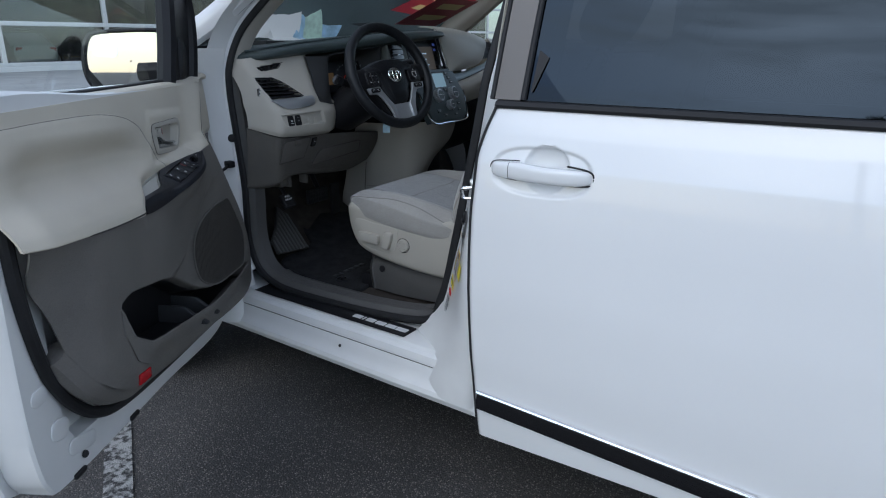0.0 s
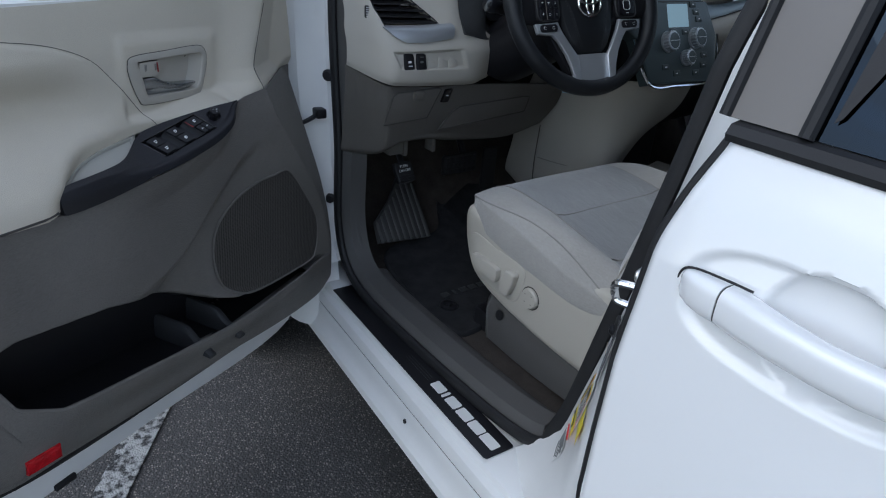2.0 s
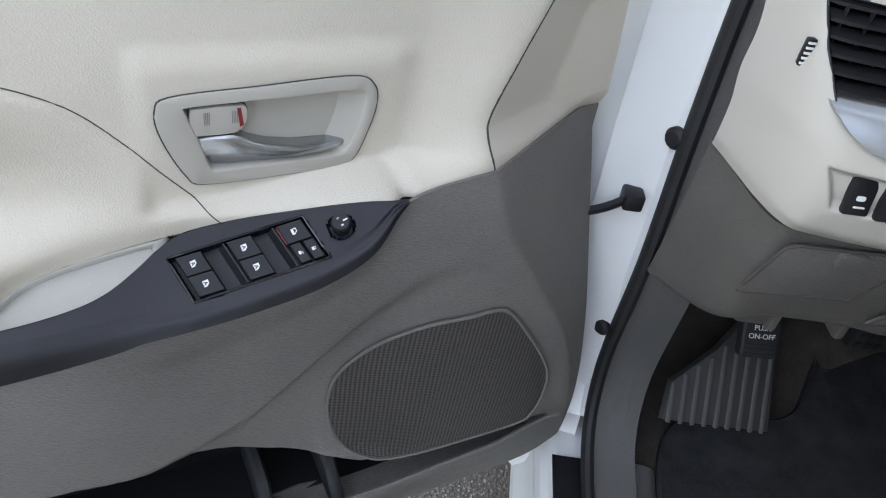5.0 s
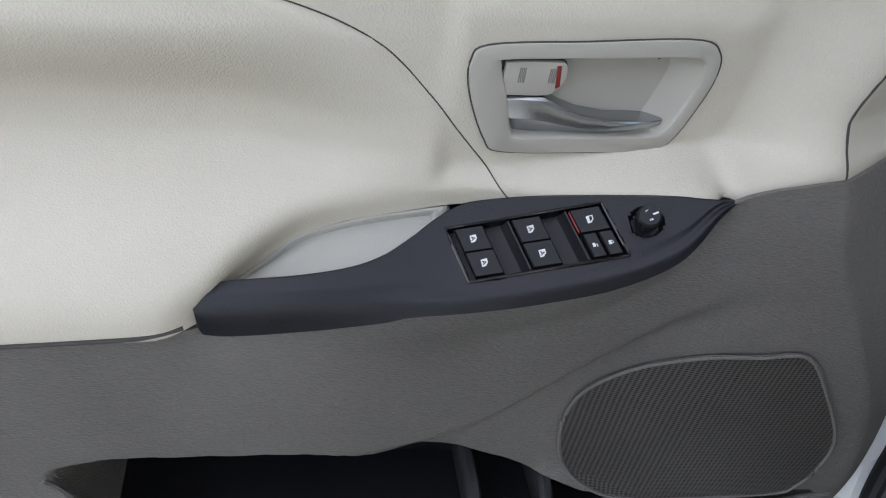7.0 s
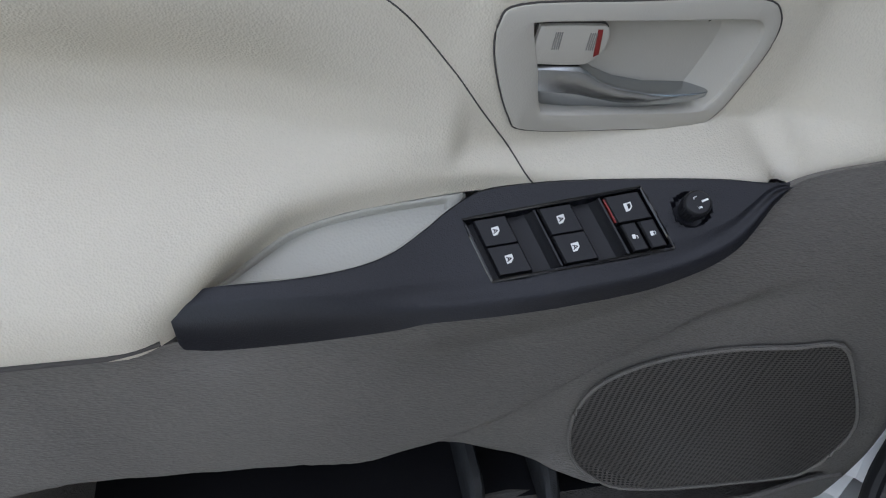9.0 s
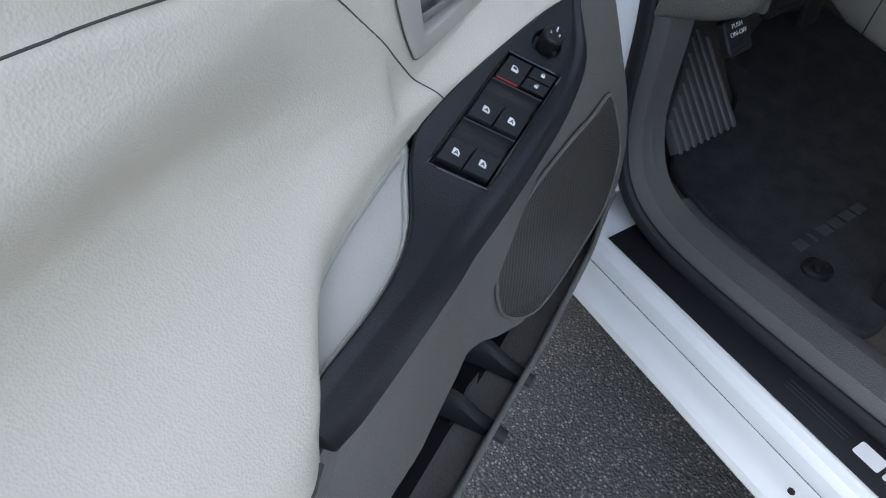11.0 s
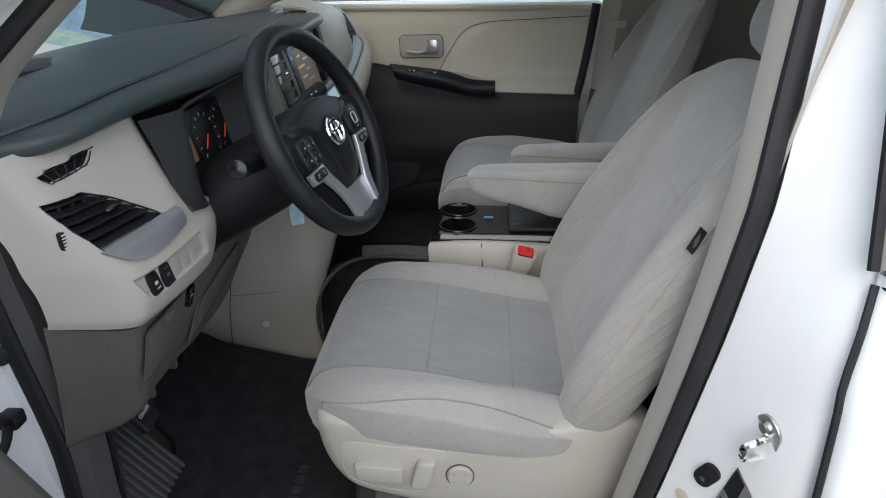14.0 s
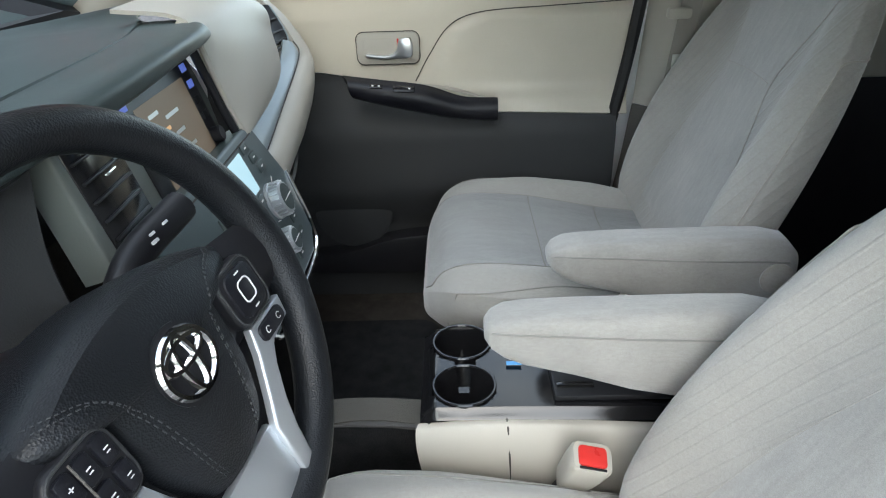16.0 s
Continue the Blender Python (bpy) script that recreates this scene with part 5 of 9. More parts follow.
KP = SWI @ V(0.312, 0.1485, sw_z(0.312, 0.1485))
rows = []
for u, r, l in zip(su, sr, sl):
    arc = cr([u.lerp(r, 0.86), r - SN * 0.0012 + (r - u).normalized() * 0.002, r.lerp(l, 0.45) + V(0, 0.0025, 0.001), l], 16)
    line = [u - SN * 0.010 + (r - u) * 0.01, u - SN * 0.0015, u + (r - u).normalized() * 0.0015] + [u.lerp(r, 0.04 + 0.80 * k / 60) for k in range(61)] + arc + [l + V(0, -0.012, -0.004)]
    row = []
    for p in line:
        q = SWI @ p
        d = 0.009 * inside(q.x, q.y, RW, 0.0014)
        d += 0.005 * (1 - smooth(0.0098, 0.0112, math.hypot(q.x - KP.x, q.y - KP.y)))
        row.append(p - SN * d)
    rows.append(row)
end = sum((p for p in rows[0]), V(0, 0, 0)) / len(rows[0])
rows = [[end + (p - end) * f + V(d, 0, 0) for p in rows[0]] for f, d in ((0.02, 0.004), (0.85, 0.0035), (0.97, 0.0015))] + rows
panel = part("switch_panel", from_grid(rows), M_SWITCH, door, "blue-black armrest switch panel", angle=40)
part("well_rim", tube([SWM @ V(*bil(u, v), 0.0002) for u, v in [(k / 12, 0) for k in range(12)] + [(1, k / 6) for k in range(6)] + [(1 - k / 12, 1) for k in range(12)] + [(0, 1 - k / 6) for k in range(6)]], 0.0011, 6, closed=True), M_GLOSSBLACK, panel)
part("well_floor", slab([bil(0.02, 0.03), bil(0.98, 0.03), bil(0.98, 0.97), bil(0.02, 0.97)], SWM @ Matrix.Translation((0, 0, -0.0092)), 0.0006, 0.0), M_BLACK, panel)


def key(u0, u1, v0, v1, h, icon="", dip=0.0):
    """A switch key; dip lowers the side towards the ramp. Icons: a window with the letter A, a barred window, a padlock."""
    z0 = -0.0088
    bm = loft([[SWM @ V(*bil(u, v), z) for u, v, z in ((u0 + i, v0 + i, z0 + hh + t), (u1 - i, v0 + i, z0 + hh - dip + t), (u1 - i, v1 - i, z0 + hh - dip + t), (u0 + i, v1 - i, z0 + hh + t))] for hh, i, t in ((0.0, 0.0, 0.0), (h * 0.88, 0.0, 0.0), (h, 0.008, 0.0))])
    k = part("switch_key", bm, M_BLACK, panel)
    if icon:
        c = bil((u0 + u1) / 2, (v0 + v1) / 2)
        IM = SWM @ Matrix.Translation((c[0], c[1], z0 + h - dip * 0.5 + 0.0003)) @ Matrix.Rotation(radians(-80), 4, "Z")
        if icon == "lock" or icon == "unlock":
            dx = 0.0 if icon == "lock" else 0.0008
            part("key_mark", join(slab([(-0.0014, -0.0016), (0.0014, -0.0016), (0.0014, 0.0002), (-0.0014, 0.0002)], IM, 0.0002, 0), tube([IM @ V(-0.0009 + dx, 0.0001, 0.0001), IM @ V(-0.0009 + dx, 0.0014, 0.0001), IM @ V(0.0009 + dx, 0.0014, 0.0001), IM @ V(0.0009 + dx, 0.0001 if icon == "lock" else 0.0009, 0.0001)], 0.00028, 5)), M_PRINT, k)
        else:
            w = 0.0026
            part("key_mark", slab([(-w, -w * 0.85), (w, -w * 0.85), (w, w * 0.1), (w * 0.2, w * 0.9), (-w, w * 0.9)], IM, 0.0002, 0), M_PRINT, k)
            if icon == "A":
                part("mark_letter", join(*[box(((x0 + x1) / 2, (y0 + y1) / 2, 0.0003), (0.00055, math.hypot(x1 - x0, y1 - y0), 0.0002), 0.0, IM @ Matrix.Translation(((x0 + x1) / 2, (y0 + y1) / 2, 0)) @ Matrix.Rotation(math.atan2(-(x1 - x0), y1 - y0), 4, "Z") @ Matrix.Translation((-(x0 + x1) / 2, -(y0 + y1) / 2, 0))) for x0, y0, x1, y1 in ((-0.0013, -0.0016, 0.0, 0.0013), (0.0013, -0.0016, 0.0, 0.0013), (-0.0008, -0.0006, 0.0008, -0.0006))]), M_BLACK, k)
            else:
                part("mark_letter", slab([(-w * 0.7, -w * 0.1), (w * 0.7, -w * 0.1), (w * 0.1, w * 0.6), (-w * 0.7, w * 0.6)], IM @ Matrix.Translation((0, 0, 0.0002)), 0.0002, 0), M_BLACK, k)
    return k


for u in (0.05, 0.415):
    key(u, u + 0.185, 0.06, 0.485, 0.0105, "A", 0.0012)
    key(u, u + 0.185, 0.505, 0.94, 0.0105, "A", 0.0012)
    part("key_ramp", loft([[SWM @ V(*bil(u + 0.185 + 0.165 * q, v), z) for v, z in ((0.05, -0.0088), (0.05, -0.0088 + h), (0.95, -0.0088 + h), (0.95, -0.0088))] for q, h in ((0.02, 0.0012), (0.35, 0.0006), (0.65, 0.0012), (0.85, 0.0045), (0.94, 0.0082), (1.0, 0.0086))]), M_BLACK, panel)
lk = key(0.785, 0.975, 0.06, 0.485, 0.0100, "bar")
part("red_bar", slab([bil(0.776, 0.08), bil(0.786, 0.08), bil(0.786, 0.46), bil(0.776, 0.46)], SWM @ Matrix.Translation((0, 0, -0.006)), 0.0062, 0.0003), M_DRED, lk, "dull orange-red lock mark")
key(0.792, 0.875, 0.515, 0.94, 0.0100, "unlock")
key(0.890, 0.975, 0.515, 0.94, 0.0100, "lock")
kb = SWM @ V(KP.x, KP.y, -0.006)
kn = part("mirror_knob", lathe([(0.0068, 0.0), (0.0068, 0.008), (0.0080, 0.0085), (0.0080, 0.0165), (0.0074, 0.0182), (0.0066, 0.0188), (0.0001, 0.0190)], kb, SN, 30), M_BLACK, panel, "black ribbed mirror knob")
part("knob_ribs", join(*[box((0.0080 * math.cos(a), 0.0080 * math.sin(a), 0.0066), (0.0006, 0.0006, 0.0074), 0.0, SWM @ Matrix.Translation((KP.x, KP.y, 0))) for a in [2 * math.pi * k / 30 for k in range(30)]]), M_BLACK, kn)
KMK = SWM @ Matrix.Translation((KP.x, KP.y, 0.0131)) @ Matrix.Rotation(radians(-75), 4, "Z") @ Matrix.Scale(0.72, 4)
part("knob_mark", join(box((0.0005, 0.0052, 0), (0.0016, 0.0056, 0.0003), 0.0, KMK), box((-0.0050, -0.001, 0), (0.0005, 0.0030, 0.0003), 0.0, KMK), box((-0.0043, -0.0023, 0), (0.0016, 0.0005, 0.0003), 0.0, KMK), box((0.0040, -0.001, 0), (0.0005, 0.0030, 0.0003), 0.0, KMK), box((0.0048, -0.0001, 0), (0.0014, 0.0016, 0.0003), 0.0, KMK), box((0.0050, -0.0018, 0), (0.0005, 0.0016, 0.0003), 0.0, KMK)), M_PRINT, kn)
# grip hollow between the pad and the panel
pad_side = [V(0.440, 0.1040, 0.8500), V(0.474, 0.1045, 0.8455), V(0.513, 0.1055, 0.8385), V(0.545, 0.1065, 0.8265), V(0.567, 0.1085, 0.8095), V(0.584, 0.1160, 0.8000), V(0.598, 0.1280, 0.800)]
ring_up = cr(pad_side, 30) + [p - SN * 0.007 for p in su if 0.440 < p.x < 0.598][::3]
hc = V(0.518, 0.122, 0.826)
crow = []
M_GRIP = mat("grip_plastic", (0.40, 0.39, 0.345), rough=0.45, var=0.05, bump=0.2, bscale=520, cell=True)
for f, d in ((1.03, -0.004), (1.0, -0.0005), (0.93, 0.0005), (0.885, 0.0), (0.865, -0.0018), (0.855, -0.006)):
    crow.append([hc + (p - hc) * f + V(0, 0.30, 1).normalized() * d for p in ring_up])
gh = part("grip_hollow", from_grid(crow, close_u=True), M_GRIP, door, "pale grey-green grip hollow", angle=60)
crow = []
for f, d in ((0.857, -0.005), (0.845, -0.022), (0.82, -0.046), (0.76, -0.066), (0.62, -0.078), (0.3, -0.080), (0.02, -0.080)):
    crow.append([hc + (p - hc) * f + V(0, 0.30, 1).normalized() * d for p in ring_up])
part("cup", from_grid(crow, close_u=True, cap=True), M_GRIP, gh, angle=60)

# window frame, glass, mirror
fr = [V(0.235, 0.055, 1.06), V(0.215, 0.055, 1.20), V(0.20, 0.045, 1.34), V(0.24, 0.03, 1.44), V(0.45, 0.0, 1.56), V(0.75, -0.02, 1.60), V(1.0, -0.02, 1.58), V(1.03, 0.02, 1.30), V(1.03, 0.055, 1.03)]
part("window_frame", tube(cr(fr, 50), 0.020, 8, up=(0, 1, 0), flat=1.3), M_BLACK, door, "black window frame")
part("front_frame", tube(cr([V(0.075, 0.058, 1.08), V(0.065, 0.058, 1.2), V(0.085, 0.05, 1.32), V(0.20, 0.035, 1.42)], 20), 0.018, 8, up=(0, 1, 0), flat=1.3), M_BLACK, door)
part("sail_panel", slab([(0.075, 1.075), (0.235, 1.062), (0.215, 1.20), (0.205, 1.34), (0.10, 1.33), (0.065, 1.2)], az(0.045), 0.018, 0.004), M_BLACK, door, "black mirror sail panel")
gl = part("window_pane", from_grid([[V(0.235, 0.045, 1.05), V(0.62, 0.045, 1.04), V(1.02, 0.045, 1.03)], [V(0.215, 0.035, 1.32), V(0.62, 0.03, 1.32), V(1.02, 0.02, 1.3)], [V(0.26, 0.02, 1.45), V(0.62, -0.01, 1.57), V(1.0, -0.02, 1.57)]]), M_GLASS, door, "clear side window glass")
gl.visible_shadow = False
# mirror: stands out from the door, its face towards the rear
MM = frame_of((0.165, -0.066, 1.118), (0.10, -1, 0), (0, 0, 1))
MO = [(x * 1.40, z * 1.28) for x, z in curve2([(-0.075, -0.066), (0.055, -0.068), (0.088, -0.052), (0.098, -0.005), (0.088, 0.045), (0.060, 0.062), (-0.06, 0.072), (-0.092, 0.060), (-0.100, 0.0), (-0.092, -0.052)], 48)]
side = -1.0 if (MM.to_3x3() @ V(0, 0, 1)).x < 0 else 1.0
mrows = [[MM @ V(x * f, z * f, side * h) for x, z in MO] for f, h in ((0.86, 0.004), (0.92, 0.010), (0.98, 0.006), (1.0, -0.008), (0.97, -0.05), (0.86, -0.085), (0.5, -0.105), (0.05, -0.11))]
mir = part("mirror_housing", from_grid(mrows, close_u=True, cap=True), M_BLACK, door, "black door mirror housing")
GT = MM @ Matrix.Rotation(radians(2.0 * side), 4, "X") @ Matrix.Rotation(radians(2.5 * side), 4, "Y")
part("mirror_glass", from_grid([[GT @ V(x * f, z * f, side * 0.010) for x, z in MO] for f in (0.86, 0.02)], close_u=True), M_MIRROR, mir, "mirror glass")
part("spot_mirror", slab(rounded(0.066, 0.054, 0.012, 5, 0.066, 0.036), GT @ Matrix.Rotation(radians(2), 4, "X") @ Matrix.Translation((0, 0, side * 0.0115 - 0.0005)), 0.001, 0.0004), M_MIRROR, mir, "small wide-angle corner mirror")
part("mirror_arm", loft([[V(0.13 + 0.01 * s, 0.045 - 0.09 * s, 1.100) + V(0.05 * math.cos(t), 0, 0.035 * math.sin(t) - 0.01 * s) for t in [2 * math.pi * k / 12 for k in range(12)]] for s in (0, 0.4, 0.8, 1.0)]), M_BLACK, mir)


# ---- dashboard ----
dash = thing("dashboard", (XC, 0.3, 0.70), "beige and dark grey dashboard under the windscreen", "dashboard")


def cols(*pts):
    return [V(*p) for p in pts]


pad_rows = [
    cols((-0.662, 0.385, 1.118), (-0.60, 0.296, 1.133), (-0.46, 0.252, 1.148), (-0.30, 0.196, 1.158), (-0.10, 0.155, 1.176), (0.08, 0.142, 1.192), (0.215, 0.150, 1.200), (0.245, 0.21, 1.200), (0.45, 0.33, 1.200), (0.84, 0.43, 1.185)),
    cols((-0.662, 0.372, 1.130), (-0.60, 0.276, 1.145), (-0.46, 0.232, 1.161), (-0.30, 0.174, 1.173), (-0.10, 0.132, 1.192), (0.08, 0.120, 1.207), (0.220, 0.130, 1.214), (0.250, 0.20, 1.210), (0.45, 0.325, 1.208), (0.84, 0.425, 1.19)),
    cols((-0.664, 0.380, 1.146), (-0.60, 0.290, 1.161), (-0.46, 0.247, 1.181), (-0.30, 0.195, 1.196), (-0.10, 0.155, 1.218), (0.08, 0.145, 1.228), (0.215, 0.165, 1.230), (0.250, 0.23, 1.222), (0.45, 0.34, 1.215), (0.84, 0.435, 1.195)),
    cols((-0.675, 0.44, 1.152), (-0.60, 0.40, 1.166), (-0.46, 0.37, 1.178), (-0.30, 0.34, 1.200), (-0.10, 0.32, 1.212), (0.08, 0.32, 1.216), (0.22, 0.34, 1.216), (0.28, 0.36, 1.212), (0.48, 0.43, 1.205), (0.86, 0.50, 1.185)),
    cols((-0.70, 0.62, 1.13), (-0.60, 0.63, 1.15), (-0.46, 0.64, 1.16), (-0.30, 0.64, 1.17), (-0.10, 0.65, 1.18), (0.08, 0.66, 1.18), (0.22, 0.66, 1.18), (0.30, 0.66, 1.18), (0.5, 0.65, 1.17), (0.88, 0.62, 1.15)),
    cols((-0.74, 0.84, 1.06), (-0.60, 0.90, 1.07), (-0.46, 0.93, 1.075), (-0.30, 0.96, 1.08), (-0.10, 0.98, 1.08), (0.08, 0.99, 1.08), (0.22, 0.98, 1.08), (0.30, 0.97, 1.08), (0.5, 0.95, 1.075), (0.88, 0.86, 1.06)),
]
pad = part("dash_top", net(pad_rows, 90, 44, thick=0.006), M_PAD, dash, "dark green-grey soft dash top", angle=60)
part("top_groove", tube([p + V(0, 0, 0.001) for p in cr([V(-0.640, 0.345, 1.158), V(-0.56, 0.300, 1.172), V(-0.46, 0.275, 1.184), (-0.30, 0.232, 1.199), V(-0.10, 0.195, 1.217), V(0.08, 0.19, 1.224), V(0.22, 0.22, 1.226)], 50)], 0.004, 6), M_PAD, pad)
part("sensor_slot", box((-0.22, 0.72, 1.167), (0.16, 0.035, 0.006), 0.003), M_BLACK, pad)
part("speaker_panel", slab([(-0.40, 0.50), (-0.14, 0.44), (-0.20, 0.56), (-0.36, 0.62)], Matrix.Translation((0, 0, 1.176)), 0.016, 0.003), M_DARK, pad)
LEFT = [
    cols((-0.676, 0.400, 1.132), (-0.655, 0.335, 1.138), (-0.60, 0.306, 1.146), (-0.53, 0.283, 1.155), (-0.47, 0.268, 1.160), (-0.438, 0.283, 1.162)),
    cols((-0.682, 0.335, 1.045), (-0.655, 0.268, 1.050), (-0.60, 0.245, 1.045), (-0.53, 0.225, 1.04), (-0.48, 0.212, 1.035), (-0.436, 0.228, 1.036)),
    cols((-0.690, 0.315, 1.00), (-0.650, 0.238, 1.00), (-0.59, 0.212, 0.995), (-0.52, 0.200, 0.995), (-0.465, 0.196, 0.995), (-0.40, 0.20, 1.00)),
    cols((-0.690, 0.305, 0.97), (-0.645, 0.222, 0.965), (-0.59, 0.195, 0.960), (-0.50, 0.184, 0.960), (-0.42, 0.184, 0.962), (-0.345, 0.215, 0.965)),
    cols((-0.692, 0.300, 0.938), (-0.645, 0.217, 0.918), (-0.60, 0.200, 0.910), (-0.50, 0.192, 0.905), (-0.42, 0.196, 0.903), (-0.355, 0.230, 0.90)),
    cols((-0.692, 0.302, 0.925), (-0.645, 0.225, 0.900), (-0.60, 0.212, 0.893), (-0.50, 0.208, 0.888), (-0.42, 0.212, 0.885), (-0.365, 0.245, 0.885)),
]
_c = [cr(r, 60) for r in LEFT]
_f = [cr([c[i] for c in _c], 60) for i in range(60)]
LPTS = np.array([[tuple(p) for p in r] for r in _f]).reshape(-1, 3)


def lsurf(x, z):
    """Where the beige panel's face lies at a place."""
    d = (LPTS[:, 0] - x) ** 2 + (LPTS[:, 2] - z) ** 2
    k = np.argsort(d)[:5]
    w = 1 / (d[k] + 1e-7)
    return float((LPTS[k, 1] * w).sum() / w.sum())


VENT = [(-0.657, 1.080), (-0.651, 1.044), (-0.638, 1.010), (-0.583, 1.0115), (-0.517, 1.015), (-0.548, 1.041), (-0.575, 1.063), (-0.606, 1.080)]
DEM = [(-0.637, 1.110), (-0.548, 1.125), (-0.572, 1.107), (-0.628, 1.099)]
TRAY = [(-0.634, 0.966), (-0.618, 0.929), (-0.452, 0.926), (-0.470, 0.971)]
left = part("left_panel", net(LEFT, 150, 130, thick=-0.004, bend=lambda p: p + V(0, 0.030 * inside(p.x, p.z, VENT, 0.004) + 0.022 * inside(p.x, p.z, DEM, 0.0025) + 0.008 * inside(p.x, p.z, TRAY, 0.007), 0)), M_BEIGE, dash, "beige plastic panel beside the steering wheel", angle=60)




def span_at(z, poly):
    c = []
    for i in range(len(poly)):
        a, b = poly[i], poly[(i + 1) % len(poly)]
        if (a[1] - z) * (b[1] - z) < 0:
            c.append(a[0] + (b[0] - a[0]) * (z - a[1]) / (b[1] - a[1]))
    return min(c), max(c)


vback = []
for j in range(14):
    z = 1.0125 + 0.067 * j / 13
    x0, x1 = span_at(z, VENT)
    vback.append([V(x0 + (x1 - x0) * i / 16, lsurf(x0 + (x1 - x0) * i / 16, z) + 0.026, z) for i in range(17)])
vl = part("side_vent", from_grid(vback, thick=0.003), M_GLOSSBLACK, left, "black louvred air vent")
part("vent_frame", tube([V(x, lsurf(x, z) + 0.001, z) for x, z in [(VENT[i][0] + (VENT[(i + 1) % 8][0] - VENT[i][0]) * f, VENT[i][1] + (VENT[(i + 1) % 8][1] - VENT[i][1]) * f) for i in range(8) for f in (0, 0.25, 0.5, 0.75)]], 0.0013, 6, closed=True), M_BLACK, vl)
for k in range(6):
    z = 1.0185 + 0.0112 * k
    x0, x1 = span_at(z, VENT)
    rowa = []
    for i in range(13):
        x = x0 + 0.002 + (x1 - x0 - 0.004) * i / 12
        y = lsurf(x, z) + 0.002
        rowa.append([V(x, y, z - 0.0014), V(x, y, z + 0.0014), V(x, y + 0.016, z + 0.0055), V(x, y + 0.016, z + 0.003)])
    part("slat", from_grid(rowa, close_u=True, cap=True), M_BLACK, vl)
for k in range(6):
    x = -0.643 + 0.0185 * k
    zt = 1.076 if x < -0.606 else 1.078 - (x + 0.606) * 0.72
    part("vane", box((x, lsurf(x, 1.04) + 0.024, (1.018 + zt) / 2), (0.0012, 0.006, zt - 1.022), 0.0004), M_BLACK, vl)
part("vent_tab", box((-0.588, lsurf(-0.588, 1.052) - 0.001, 1.0525), (0.022, 0.006, 0.0035), 0.001), M_CHROME, vl)
part("vent_sill", net([[V(x, lsurf(x, z) - d, z) for x, z, d in r] for r in (
    ((-0.645, 1.0105, -0.004), (-0.60, 1.0115, -0.004), (-0.55, 1.0135, -0.004), (-0.494, 1.0175, -0.004)),
    ((-0.639, 1.005, 0.004), (-0.60, 1.005, 0.005), (-0.55, 1.007, 0.006), (-0.492, 1.012, 0.006)),
    ((-0.626, 0.994, 0.004), (-0.595, 0.993, 0.006), (-0.55, 0.995, 0.007), (-0.494, 1.001, 0.006)),
    ((-0.606, 0.984, 0.001), (-0.585, 0.983, 0.002), (-0.55, 0.985, 0.002), (-0.496, 0.991, 0.001)))], 24, 14, thick=0.003), M_SILVER, left, "silver trim below the vent")
dv = part("demister_vent", from_grid([[V(x, lsurf(x, z) + 0.006, z) for x, z in ((DEM[0][0] + (DEM[1][0] - DEM[0][0]) * u + (DEM[3][0] - DEM[0][0] + (DEM[2][0] - DEM[1][0] - DEM[3][0] + DEM[0][0]) * u) * v, DEM[0][1] + (DEM[1][1] - DEM[0][1]) * u + (DEM[3][1] - DEM[0][1] + (DEM[2][1] - DEM[1][1] - DEM[3][1] + DEM[0][1]) * u) * v) for u in (0, 0.25, 0.5, 0.75, 1.0))] for v in (0, 0.5, 1.0)], thick=0.002), M_GLOSSBLACK, left, "small black demister vent")
part("vent_frame", tube([V(x, lsurf(x, z) + 0.0005, z) for x, z in [(DEM[i][0] + (DEM[(i + 1) % 4][0] - DEM[i][0]) * f, DEM[i][1] + (DEM[(i + 1) % 4][1] - DEM[i][1]) * f) for i in range(4) for f in (0, 0.33, 0.66)]], 0.0010, 6, closed=True), M_BLACK, dv)
for k in range(5):
    u = (k + 0.7) / 5.4
    xa, za = DEM[0][0] + (DEM[1][0] - DEM[0][0]) * u, DEM[0][1] + (DEM[1][1] - DEM[0][1]) * u
    xb, zb = DEM[3][0] + (DEM[2][0] - DEM[3][0]) * u, DEM[3][1] + (DEM[2][1] - DEM[3][1]) * u
    part("vane", tube([V(xa, lsurf(xa, za) + 0.003, za), V(xb, lsurf(xb, zb) + 0.003, zb)], 0.0013, 6), M_BLACK, dv)
dial = part("vent_thumbwheel", box((-0.662, lsurf(-0.662, 1.036), 1.036), (0.008, 0.008, 0.024), 0.002, None), M_BLACK, left)
for k in range(5):
    part("wheel_mark", box((-0.6625, lsurf(-0.662, 1.036) - 0.004, 1.0275 + 0.0043 * k), (0.006, 0.002, 0.0018), 0.0), M_PRINT, dial)
for k in range(5):
    x = -0.598 + 0.0265 * k
    ty = lsurf(x, 0.945) + 0.0075
    BM = frame_of((x, ty, 0.945), (1, lsurf(x + 0.01, 0.945) - lsurf(x - 0.01, 0.945), 0), (0.0, 0.25 if k < 2 else 0.10, 1))
    kk = part("dash_button", slab(rounded(0.0225, 0.033, 0.002, 2), BM @ Matrix.Translation((0, 0, -0.002)), 0.006 if k < 2 else 0.0022, 0.001 if k < 2 else 0.0005), M_BLACK if k < 2 else M_BEIGE, left)
    if k < 2:
        part("button_mark", join(slab(rounded(0.008, 0.0045, 0.001, 1, 0, -0.001), BM @ Matrix.Translation((0, 0, 0.004)), 0.0003, 0), slab(rounded(0.010, 0.0018, 0.0005, 1, 0.001, -0.009 if k == 0 else 0.009), BM @ Matrix.Translation((0, 0, 0.004)), 0.0003, 0)), M_GREYPRINT if k else M_PRINT, kk)
